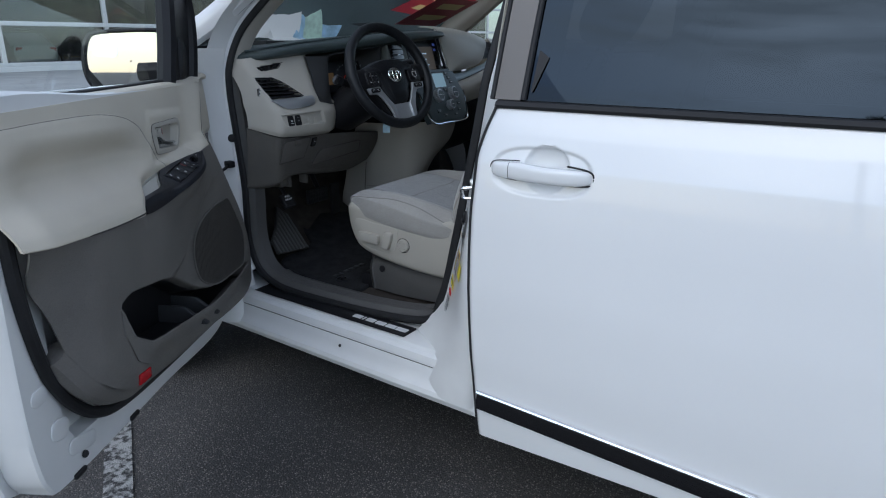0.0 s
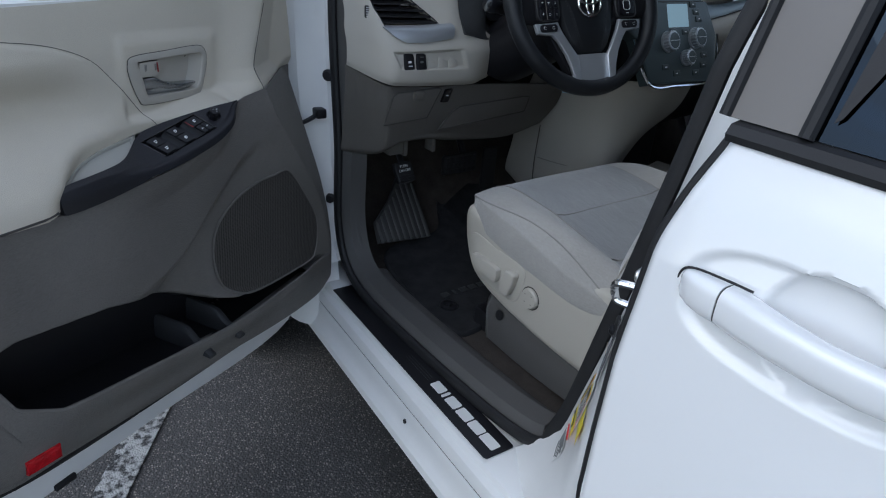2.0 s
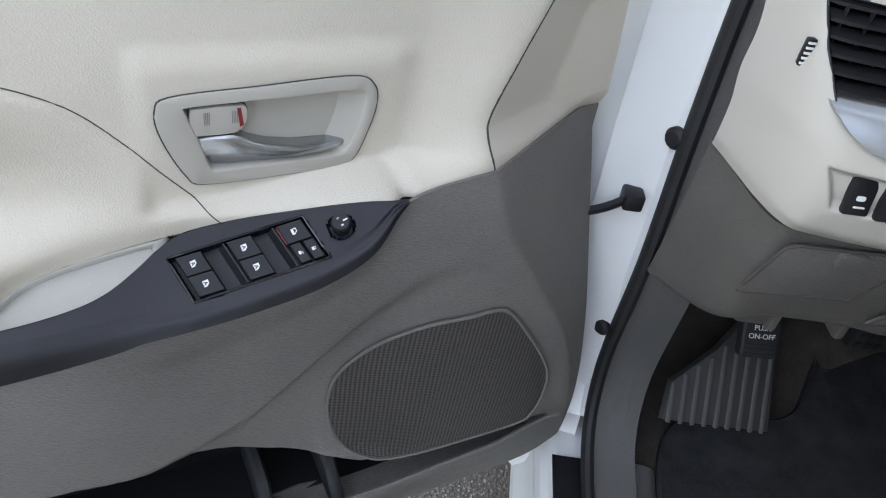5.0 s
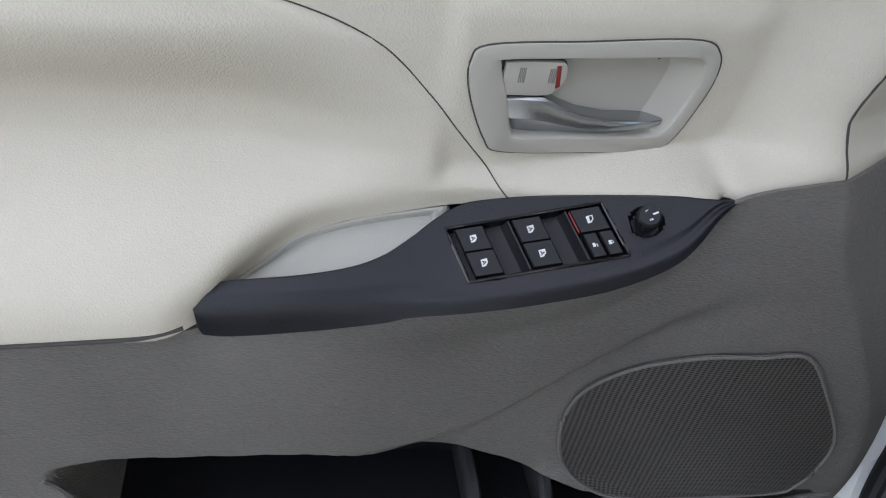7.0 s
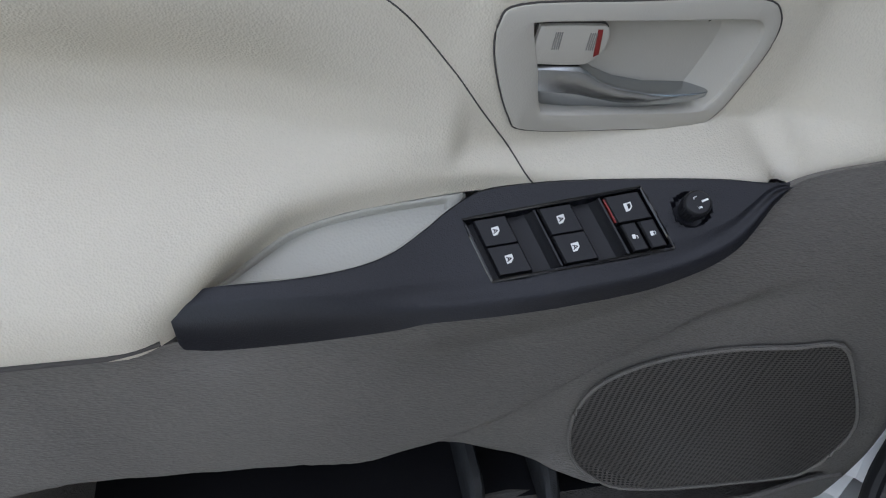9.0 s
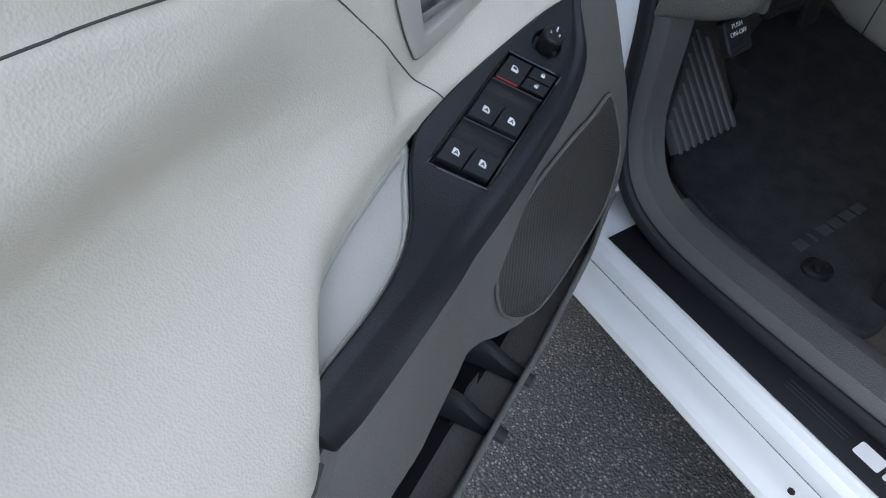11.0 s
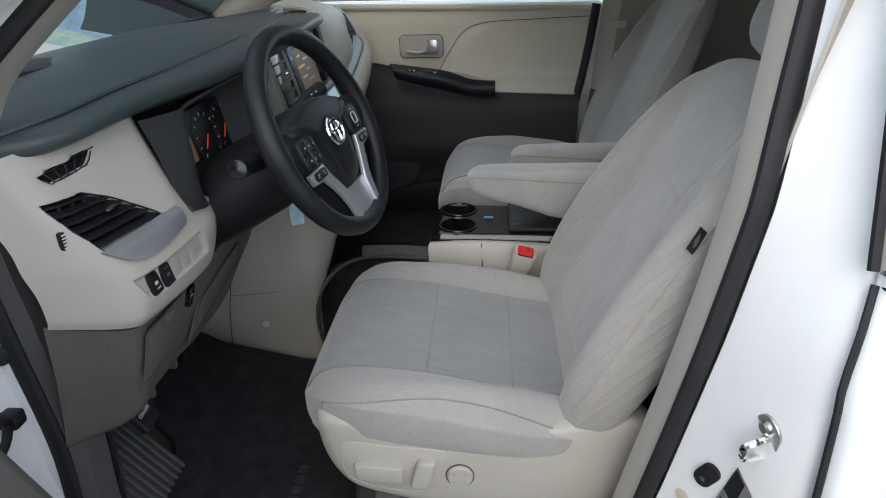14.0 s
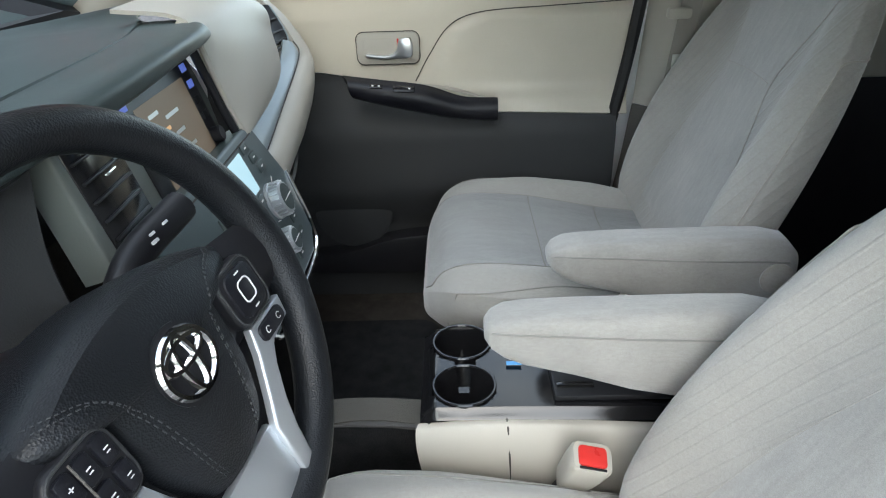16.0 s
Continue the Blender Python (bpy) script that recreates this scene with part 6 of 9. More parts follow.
# knee bolster
knee = part("knee_panel", net([
    cols((-0.690, 0.31, 0.925), (-0.648, 0.232, 0.897), (-0.60, 0.220, 0.889), (-0.50, 0.216, 0.884), (-0.42, 0.218, 0.882), (-0.25, 0.235, 0.868), (-0.075, 0.25, 0.85)),
    cols((-0.690, 0.315, 0.85), (-0.638, 0.238, 0.83), (-0.59, 0.228, 0.825), (-0.50, 0.226, 0.82), (-0.42, 0.228, 0.815), (-0.25, 0.245, 0.80), (-0.085, 0.26, 0.80)),
    cols((-0.690, 0.325, 0.77), (-0.630, 0.252, 0.765), (-0.585, 0.243, 0.772), (-0.50, 0.243, 0.772), (-0.42, 0.247, 0.762), (-0.25, 0.265, 0.74), (-0.105, 0.28, 0.755)),
    cols((-0.690, 0.335, 0.728), (-0.628, 0.272, 0.728), (-0.58, 0.262, 0.750), (-0.50, 0.262, 0.750), (-0.42, 0.268, 0.736), (-0.25, 0.285, 0.72), (-0.12, 0.30, 0.735)),
    cols((-0.690, 0.36, 0.718), (-0.628, 0.34, 0.715), (-0.58, 0.36, 0.738), (-0.50, 0.37, 0.740), (-0.42, 0.38, 0.732), (-0.25, 0.39, 0.725), (-0.13, 0.40, 0.74)),
], 60, 40, thick=-0.005), M_MID, dash, "warm dark grey knee panel", angle=60)
FD = [(-0.098, -0.036), (0.012, -0.029), (0.042, 0.035), (0.034, 0.038), (-0.070, 0.034), (-0.080, 0.028)]
KM = frame_of((-0.545, 0.2200, 0.845), (1, -0.01, 0), (0, -0.12, 1))
part("fuse_door", slab(FD, KM, 0.004, 0.0015), M_MID, knee)
part("door_gap", tube([KM @ V(a[0] + (b[0] - a[0]) * q / 6, a[1] + (b[1] - a[1]) * q / 6, 0.0030) for a, b in zip(FD, FD[1:] + FD[:1]) for q in range(6)], 0.0016, 6, closed=True), M_SEAM, knee)
part("door_tab", slab(rounded(0.028, 0.020, 0.005, 3, -0.017, 0.025), KM @ Matrix.Translation((0, 0, 0.002)), 0.007, 0.003), M_MID, knee)
rk = part("mirror_switch", slab([(0.046, 0.004), (0.063, 0.004), (0.072, 0.033), (0.055, 0.032)], KM @ Matrix.Translation((0, 0, -0.002)), 0.008, 0.001), M_GLOSSBLACK, knee)
part("switch_mark", slab(rounded(0.007, 0.0016, 0.0004, 1, 0.058, 0.020), KM @ Matrix.Translation((0, 0, 0.0061)), 0.0003, 0), M_PRINT, rk)
LCM = frame_of((-0.355, 0.2345, 0.810), (1, 0.08, 0), (0, -0.20, 1))
LC = [(-0.140, -0.028), (0.140, -0.016), (0.146, 0.022), (0.130, 0.026), (-0.085, 0.024), (-0.108, 0.014)]
part("lower_cover", slab(LC, LCM, 0.004, 0.002), M_MID, knee)
part("cover_gap", tube([LCM @ V(a[0] + (b[0] - a[0]) * q / 8, a[1] + (b[1] - a[1]) * q / 8, 0.0034) for a, b in zip(LC, LC[1:] + LC[:1]) for q in range(8)], 0.0013, 6, closed=True), M_SEAM, knee)
part("release_bracket", box((-0.575, 0.30, 0.735), (0.04, 0.05, 0.04), 0.006), M_MID, knee)
for dx in (-0.005, 0.075):
    part("bracket_rib", box((-0.545 + dx, 0.290, 0.735), (0.012, 0.035, 0.05), 0.004), M_MID, knee)
# instrument cluster
clus = part("cluster_surround", net([
    cols((-0.474, 0.242, 1.142), (-0.405, 0.214, 1.142), (-0.375, 0.205, 1.146), (-0.31, 0.19, 1.155), (-0.20, 0.165, 1.168), (-0.165, 0.16, 1.172)),
    cols((-0.470, 0.222, 1.08), (-0.408, 0.205, 1.09), (-0.372, 0.255, 1.11), (-0.31, 0.265, 1.12), (-0.21, 0.25, 1.13), (-0.172, 0.165, 1.10)),
    cols((-0.468, 0.210, 1.03), (-0.410, 0.200, 1.03), (-0.370, 0.250, 1.035), (-0.31, 0.255, 1.04), (-0.215, 0.235, 1.05), (-0.178, 0.155, 1.04)),
    cols((-0.465, 0.190, 1.0), (-0.41, 0.195, 0.985), (-0.37, 0.203, 0.985), (-0.31, 0.205, 0.985), (-0.22, 0.19, 0.985), (-0.18, 0.145, 0.99)),
], 50, 30, thick=-0.005), M_DARK, dash, "dark instrument hood surround", angle=60)
CM = frame_of((-0.315, 0.242, 1.068), (1, 0, 0), (0, 0.25, 1))
face = part("gauge_face", slab(rounded(0.225, 0.105, 0.03, 5, 0.03), CM @ Matrix.Translation((0, 0, 0.010)), 0.003, 0.001), M_BLACK, clus)
for gx in (0.020, 0.100):
    part("gauge_ring", tube([CM @ V(gx + 0.045 * math.cos(a), 0.045 * math.sin(a), 0.016) for a in [k * math.pi / 16 for k in range(32)]], 0.0010, 6, closed=True), M_DARK, face)
    for k in range(11):
        a = radians(225 - 27 * k)
        part("tick", box((0, 0.039, 0), (0.0012, 0.006, 0.0006), 0.0, CM @ Matrix.Translation((gx, 0, 0.0165)) @ Matrix.Rotation(a - math.pi / 2, 4, "Z")), M_PRINT, face)
    part("needle", box((0, 0.012, 0), (0.0022, 0.030, 0.001), 0.0, CM @ Matrix.Translation((gx, 0, 0.0175)) @ Matrix.Rotation(radians(132), 4, "Z")), emit("needle_red", (0.7, 0.05, 0.03), 0.25), face)
part("trip_display", slab(rounded(0.034, 0.040, 0.002), CM @ Matrix.Translation((-0.055, -0.006, 0.0155)), 0.0006, 0.0), emit("amber_display", (0.22, 0.12, 0.04), 0.12), face)
# centre stack
stack = thing("centre_stack", (XC, 0.15, 0.87), "grey centre stack with touchscreen, air vent and climate dials", "console")
S1 = frame_of((0.055, 0.150, 1.127), (1, 0.03, 0.0), (0, 0.28, 1))
up_panel = part("upper_bezel", slab([(-0.208, -0.068), (0.155, -0.075), (0.170, 0.0), (0.160, 0.078), (-0.198, 0.070)], S1 @ Matrix.Translation((0, 0, -0.03)), 0.034, 0.006, 3), mat("grey_green_plastic", (0.115, 0.125, 0.11), rough=0.5, var=0.05, bump=0.15, bscale=500), stack, "grey-green bezel")
scr = part("touchscreen", slab(rounded(0.218, 0.128, 0.006, 3, 0.035, 0.006), S1 @ Matrix.Translation((0, 0, 0.002)), 0.004, 0.001), M_BLACK, up_panel, "gloss black touchscreen unit")
part("display", slab(rounded(0.152, 0.096, 0.002, 2, 0.035, -0.006), S1 @ Matrix.Translation((0, 0, 0.0058)), 0.0005, 0.0), emit("display_brown", (0.16, 0.115, 0.075), 0.16), scr, "lit display")
for k in range(6):
    part("display_bar", slab(rounded(0.028 + 0.012 * (k % 3), 0.0045, 0.001, 1, -0.005 + 0.045 * (k % 2), 0.026 - 0.011 * k), S1 @ Matrix.Translation((0, 0, 0.0064)), 0.0003, 0.0), emit("display_orange", (0.75, 0.45, 0.20), 0.2) if k == 2 else M_SATIN, scr)
part("disc_slot", box((0.035, 0.062, 0.0062), (0.12, 0.004, 0.002), 0.0008, S1), M_BLACK, scr)
for k in range(4):
    part("screen_key", box((0.128, 0.05 - 0.021 * k, 0.006), (0.018, 0.010, 0.002), 0.0008, S1), emit("key_blue", (0.10, 0.14, 0.45), 0.3) if k < 2 else M_BLACK, scr)
    part("screen_key", box((-0.058, 0.05 - 0.021 * k, 0.006), (0.018, 0.010, 0.002), 0.0008, S1), emit("key_blue", (0.10, 0.14, 0.45), 0.3) if k < 2 else M_BLACK, scr)
part("tuner_knob", lathe([(0.011, 0), (0.011, 0.011), (0.009, 0.013), (0.0001, 0.013)], S1 @ V(0.124, -0.042, 0.005), S1.to_3x3() @ V(0, 0, 1), 18), M_BLACK, scr)
vc = part("centre_vent", slab(rounded(0.088, 0.118, 0.008, 3, -0.145, 0.002), S1 @ Matrix.Translation((0, 0, 0.0)), 0.0055, 0.001), M_GLOSSBLACK, up_panel, "black centre air vent")
for k in range(6):
    part("slat", box((-0.145, -0.042 + 0.019 * k, 0.0065), (0.078, 0.003, 0.005), 0.001, S1), M_BLACK, vc)
part("vent_tab", box((-0.148, 0.012, 0.014), (0.022, 0.003, 0.003), 0.001, S1), M_CHROME, vc)
part("thumbwheel", box((-0.16, -0.064, 0.008), (0.04, 0.010, 0.006), 0.001, S1), M_BLACK, vc)
S2 = frame_of((0.115, 0.071, 0.975), (1, 0.02, 0.0), (0, 0.38, 1))
hv = part("climate_panel", slab([(-0.125, -0.090), (0.11, -0.098), (0.150, -0.075), (0.168, 0.02), (0.130, 0.116), (-0.245, 0.116), (-0.215, 0.06), (-0.16, 0.02)], S2 @ Matrix.Translation((0, 0, -0.03)), 0.034, 0.006, 3), mat("blue_grey_panel", (0.060, 0.082, 0.086), rough=0.42, var=0.06, bump=0.1, bscale=500), stack, "blue-grey climate panel")
part("climate_display", slab(rounded(0.084, 0.056, 0.003, 2, 0.006, 0.070), S2 @ Matrix.Translation((0, 0, 0.0035)), 0.001, 0.0), emit("lcd_blue", (0.36, 0.50, 0.55), 0.35), hv, "blue lit climate display")
for gx, gy, r in ((-0.045, 0.008, 0.026), (0.068, 0.012, 0.027), (0.022, -0.034, 0.020)):
    kn2 = part("climate_dial", lathe([(r, 0.0), (r, 0.005), (r * 0.9, 0.006), (r * 0.88, 0.020), (r * 0.80, 0.022), (0.0001, 0.022)], S2 @ V(gx, gy, 0.003), S2.to_3x3() @ V(0, 0, 1), 28), M_SILVER, hv, "silver-rimmed rotary dial")
    part("dial_face", lathe([(r * 0.72, 0.0), (r * 0.72, 0.0012), (0.0001, 0.0014)], S2 @ V(gx, gy, 0.0245), S2.to_3x3() @ V(0, 0, 1), 24), M_PAD, kn2)
    for q in range(20):
        a = math.pi * q / 10
        part("dial_rib", box((r * 0.92, 0, 0.013), (0.0022, 0.0024, 0.014), 0.0006, S2 @ Matrix.Translation((gx, gy, 0.003)) @ Matrix.Rotation(a, 4, "Z")), M_SATIN, kn2)
    part("dial_mark", box((gx, gy, 0.0262), (r * 1.3, 0.0012, 0.0006), 0.0, S2), M_PRINT, kn2)
for kx, ky in ((-0.09, 0.085), (-0.09, 0.060), (0.070, 0.096), (0.082, 0.078), (0.092, 0.060), (-0.020, 0.032), (0.030, 0.030), (0.102, -0.030), (0.096, -0.055), (0.060, -0.072), (-0.020, -0.070), (-0.062, -0.052)):
    ck = part("climate_key", slab(rounded(0.026, 0.014, 0.002, 2, kx, ky), S2 @ Matrix.Translation((0, 0, 0.003)), 0.003, 0.001), M_PAD, hv)
    part("key_mark", slab(rounded(0.008, 0.0022, 0.0004, 1, kx, ky), S2 @ Matrix.Translation((0, 0, 0.0061)), 0.0003, 0), M_PRINT, ck)
for mx, my, a in ((0.100, 0.034, 0.7), (0.050, -0.012, -0.3), (-0.020, -0.012, 0.4), (0.048, -0.052, 0.6)):
    part("dial_tick", box((0, 0, 0), (0.012, 0.0016, 0.0008), 0.0, S2 @ Matrix.Translation((mx, my, 0.0042)) @ Matrix.Rotation(a, 4, "Z")), M_PRINT, hv)
part("panel_joint", tube([S2 @ V(x, 0.1035, 0.0042) for x in (-0.20, -0.05, 0.06, 0.115)], 0.0011, 6), M_SEAM, hv)
part("chrome_edge", tube([S2 @ V(x, y, 0.003) for x, y in curve2([(-0.17, 0.02), (-0.13, -0.088), (-0.02, -0.100), (0.11, -0.101), (0.153, -0.076), (0.171, 0.02)], 40, False)], 0.0035, 6), M_CHROME, hv, "bright chrome edge")
# tunnel cover below the stack
tun = part("tunnel_cover", net([
    cols((-0.10, 0.34, 0.88), (-0.085, 0.20, 0.885), (-0.05, 0.10, 0.89), (0.06, 0.058, 0.89), (0.23, 0.07, 0.90)),
    cols((-0.085, 0.40, 0.76), (-0.065, 0.25, 0.77), (-0.035, 0.13, 0.78), (0.06, 0.085, 0.79), (0.22, 0.10, 0.80)),
    cols((-0.055, 0.45, 0.64), (-0.042, 0.30, 0.64), (-0.022, 0.165, 0.64), (0.03, 0.12, 0.68), (0.12, 0.13, 0.71)),
    cols((-0.025, 0.50, 0.53), (-0.018, 0.33, 0.52), (-0.006, 0.185, 0.52), (0.01, 0.160, 0.53), (0.05, 0.155, 0.56)),
    cols((0.06, 0.56, 0.445), (0.020, 0.36, 0.41), (0.010, 0.205, 0.40), (0.015, 0.165, 0.40), (0.03, 0.155, 0.40)),
], 44, 40, thick=-0.005), M_BEIGE, stack, "beige tunnel cover", angle=60)
part("cover_joint", tube(cr([V(-0.076, 0.320, 0.72), V(-0.046, 0.355, 0.60), V(-0.0215, 0.375, 0.52), (0.020, 0.40, 0.415)], 24), 0.0012, 6), M_SEAM, tun)
part("cover_joint", tube(cr([V(-0.045, 0.345, 0.615), V(-0.036, 0.26, 0.620), V(-0.0175, 0.165, 0.630)], 20), 0.0009, 6), M_SEAMC, tun)
part("cover_screw", lathe([(0.009, 0), (0.009, 0.002), (0.0001, 0.002)], (-0.026, 0.283, 0.527), (-1, -0.35, 0.1), 16), M_BEIGE, tun)
part("storage_bin", box((0.12, 0.21, 0.70), (0.22, 0.12, 0.22), 0.02), M_BLACK, stack, "black open bin below the stack")
# open side pocket between the tunnel cover and the console
pk2 = part("side_pocket", net([
    cols((0.030, 0.155, 0.62), (0.085, 0.10, 0.645), (0.092, -0.02, 0.652), (0.085, -0.14, 0.645)),
    cols((0.035, 0.155, 0.52), (0.085, 0.10, 0.52), (0.090, -0.02, 0.52), (0.085, -0.14, 0.52)),
    cols((0.025, 0.160, 0.40), (0.060, 0.10, 0.40), (0.060, -0.02, 0.40), (0.060, -0.14, 0.40)),
], 24, 20, thick=-0.005), M_CARPET, stack, "black carpeted side pocket")
part("pocket_rim", tube(cr([V(0.022, 0.160, 0.45), V(0.004, 0.160, 0.53), V(0.004, 0.146, 0.60), V(0.040, 0.105, 0.648), V(0.080, 0.04, 0.660), V(0.084, -0.06, 0.660), V(0.080, -0.13, 0.655)], 40), 0.006, 10, flat=0.8), M_SILL, pk2)
part("pocket_ledge", net([cols((0.070, 0.05, 0.668), (0.085, -0.04, 0.668), (0.080, -0.135, 0.66)), cols((0.125, 0.06, 0.672), (0.130, -0.04, 0.672), (0.13, -0.135, 0.665))], 12, 6, thick=0.006), M_MID, pk2, "grey ledge behind the side pocket")
# passenger side of the dash
right = part("right_panel", net([
    cols((0.224, 0.111, 1.072), (0.228, 0.111, 1.072), (0.232, 0.111, 1.072), (0.237, 0.112, 1.072)),
    cols((0.215, 0.123, 1.117), (0.270, 0.114, 1.107), (0.335, 0.113, 1.094), (0.400, 0.119, 1.080)),
    cols((0.205, 0.132, 1.160), (0.300, 0.121, 1.146), (0.420, 0.121, 1.126), (0.520, 0.129, 1.103)),
    cols((0.195, 0.143, 1.214), (0.320, 0.136, 1.197), (0.470, 0.142, 1.176), (0.610, 0.160, 1.145)),
    cols((0.190, 0.165, 1.236), (0.330, 0.164, 1.230), (0.500, 0.171, 1.216), (0.660, 0.184, 1.187)),
    cols((0.190, 0.240, 1.244), (0.340, 0.250, 1.244), (0.530, 0.265, 1.236), (0.740, 0.285, 1.215)),
], 40, 44, thick=-0.005), M_BEIGE, dash, "beige passenger dash panel", angle=60)
part("panel_edge", tube(cr([V(0.224, 0.110, 1.072), V(0.215, 0.122, 1.117), V(0.205, 0.131, 1.160), V(0.195, 0.142, 1.214), V(0.190, 0.160, 1.232)], 30), 0.004, 8), M_BEIGE, right)
part("panel_gap", tube(cr([V(0.214, 0.116, 1.072), V(0.205, 0.129, 1.117), V(0.195, 0.138, 1.160), V(0.186, 0.150, 1.214)], 30), 0.006, 8), M_BLACK, right)
part("silver_sweep", net([
    cols((0.238, 0.118, 1.064), (0.340, 0.125, 1.064), (0.460, 0.132, 1.077), (0.570, 0.141, 1.093), (0.615, 0.143, 1.110), (0.650, 0.147, 1.127)),
    cols((0.242, 0.112, 1.052), (0.347, 0.117, 1.056), (0.475, 0.122, 1.071), (0.590, 0.131, 1.090), (0.635, 0.136, 1.106), (0.665, 0.142, 1.122)),
    cols((0.246, 0.102, 1.038), (0.353, 0.109, 1.047), (0.488, 0.115, 1.066), (0.605, 0.121, 1.088), (0.655, 0.128, 1.104), (0.676, 0.137, 1.118)),
    cols((0.250, 0.098, 1.024), (0.360, 0.106, 1.037), (0.500, 0.113, 1.061), (0.620, 0.118, 1.085), (0.670, 0.125, 1.099), (0.684, 0.136, 1.113)),
], 40, 14, thick=-0.004), M_SWEEP, dash, "pale silver trim sweep", angle=60)
part("sweep_joint", tube(cr([V(0.251, 0.097, 1.027), V(0.360, 0.105, 1.040), V(0.500, 0.112, 1.064), V(0.620, 0.117, 1.088), V(0.670, 0.123, 1.103), V(0.686, 0.136, 1.117)], 40), 0.0012, 6), M_SEAM, dash)
part("right_bolster", net([
    cols((0.250, 0.100, 1.026), (0.360, 0.107, 1.039), (0.500, 0.114, 1.063), (0.620, 0.119, 1.087), (0.672, 0.124, 1.102), (0.712, 0.165, 1.160), (0.740, 0.215, 1.205)),
    cols((0.258, 0.087, 1.010), (0.368, 0.092, 1.026), (0.508, 0.097, 1.052), (0.638, 0.103, 1.079), (0.702, 0.116, 1.097), (0.755, 0.160, 1.150), (0.790, 0.215, 1.195)),
    cols((0.270, 0.082, 0.985), (0.380, 0.084, 1.004), (0.520, 0.088, 1.030), (0.660, 0.095, 1.060), (0.740, 0.117, 1.085), (0.800, 0.165, 1.130), (0.850, 0.230, 1.177)),
    cols((0.270, 0.088, 0.955), (0.380, 0.090, 0.972), (0.520, 0.094, 0.992), (0.660, 0.103, 1.015), (0.750, 0.128, 1.032), (0.815, 0.180, 1.060), (0.860, 0.240, 1.09)),
    cols((0.270, 0.110, 0.922), (0.380, 0.110, 0.935), (0.520, 0.115, 0.945), (0.660, 0.125, 0.955), (0.760, 0.155, 0.965), (0.820, 0.205, 0.975), (0.870, 0.255, 0.98)),
], 44, 26, thick=-0.006), M_BEIGE, dash, "beige lower roll of the passenger dash", angle=60)
VL = cr([V(0.548, 0.147, 1.104), V(0.575, 0.151, 1.122), V(0.612, 0.165, 1.146), V(0.662, 0.190, 1.188)], 12)
VR = cr([V(0.655, 0.152, 1.122), V(0.684, 0.148, 1.118), V(0.697, 0.158, 1.142), V(0.716, 0.185, 1.182)], 12)
fv = part("far_vent", from_grid([[a.lerp(b, k / 7) + V(0.0, 0.014 * math.sin(math.pi * k / 7), 0) for k in range(8)] for a, b in zip(VL, VR)], thick=-0.003), M_BLACK, right, "black passenger air vent")
for k in range(5):
    a, b = VL[1 + 2 * k], VR[1 + 2 * k]
    part("slat", tube([a, a.lerp(b, 0.33) + V(0, -0.001, 0), a.lerp(b, 0.66) + V(0, -0.001, 0), b], 0.003, 6, flat=0.5), M_DARK, fv)
part("vent_rim", tube([p + V(0.001, -0.003, 0) for p in VR[2:]], 0.0022, 6), M_SWEEP, fv)
part("glove_box", net([
    cols((0.235, 0.09, 0.93), (0.5, 0.115, 0.95), (0.85, 0.23, 0.97)), cols((0.22, 0.13, 0.82), (0.5, 0.16, 0.83), (0.85, 0.26, 0.83)), cols((0.20, 0.19, 0.73), (0.5, 0.22, 0.73), (0.85, 0.30, 0.73)), cols((0.20, 0.42, 0.72), (0.5, 0.44, 0.72), (0.85, 0.5, 0.72))], 20, 24, thick=0.005), M_BLACK, dash, "dark glove box")
# papers on the dash
pap = thing("paper_sheets", (-0.15, 0.70, 1.175), "loose white and pale blue papers lying on the dash", "papers")
for k, (x, y, r, m, s, tl) in enumerate(((-0.12, 0.64, 8, M_LABEL, 0.004, 12), (0.0, 0.70, -14, mat("pale_green_print", (0.45, 0.60, 0.50), rough=0.5, var=0.25, scale=30), 0.012, 16), (0.12, 0.74, 20, mat("pale_blue_print", (0.35, 0.52, 0.66), rough=0.5, var=0.25, scale=25), 0.02, 20), (-0.05, 0.80, 30, M_LABEL, 0.030, 20))):
    PMx = Matrix.Translation((x, y, 1.172 + s)) @ Matrix.Rotation(radians(r), 4, "Z") @ Matrix.Rotation(radians(tl), 4, "X")
    part("sheet", from_grid([[PMx @ V(0.14 * u - 0.0, 0.105 * v, 0.012 * math.sin(3 * u + k) * v + 0.010 * (u > 0.8)) for u in (-1, -0.5, 0, 0.5, 1)] for v in (-1, 0, 1)], thick=0.0006), m, pap)
stk = tagged(part("windscreen_sticker", from_grid([[V(0.41, 0.515, 1.262), V(0.70, 0.480, 1.258)], [V(0.46, 0.30, 1.372), V(0.75, 0.27, 1.368)]], thick=0.0008), mat("dark_red_film", (0.30, 0.02, 0.03), rough=0.35, var=0.1)), "dark red sale sticker on the windscreen", "sticker")
for k in range(2):
    part("lettering_bar", from_grid([[V(0.49 + 0.03 * k, 0.462 - 0.09 * k, 1.284 + 0.046 * k), V(0.66 + 0.02 * k, 0.442 - 0.09 * k, 1.282 + 0.046 * k)], [V(0.505 + 0.03 * k, 0.42 - 0.09 * k, 1.305 + 0.046 * k), V(0.675 + 0.02 * k, 0.40 - 0.09 * k, 1.303 + 0.046 * k)]], thick=0.001), mat("gold_print", (0.65, 0.5, 0.2), rough=0.4, var=0.1), stk)

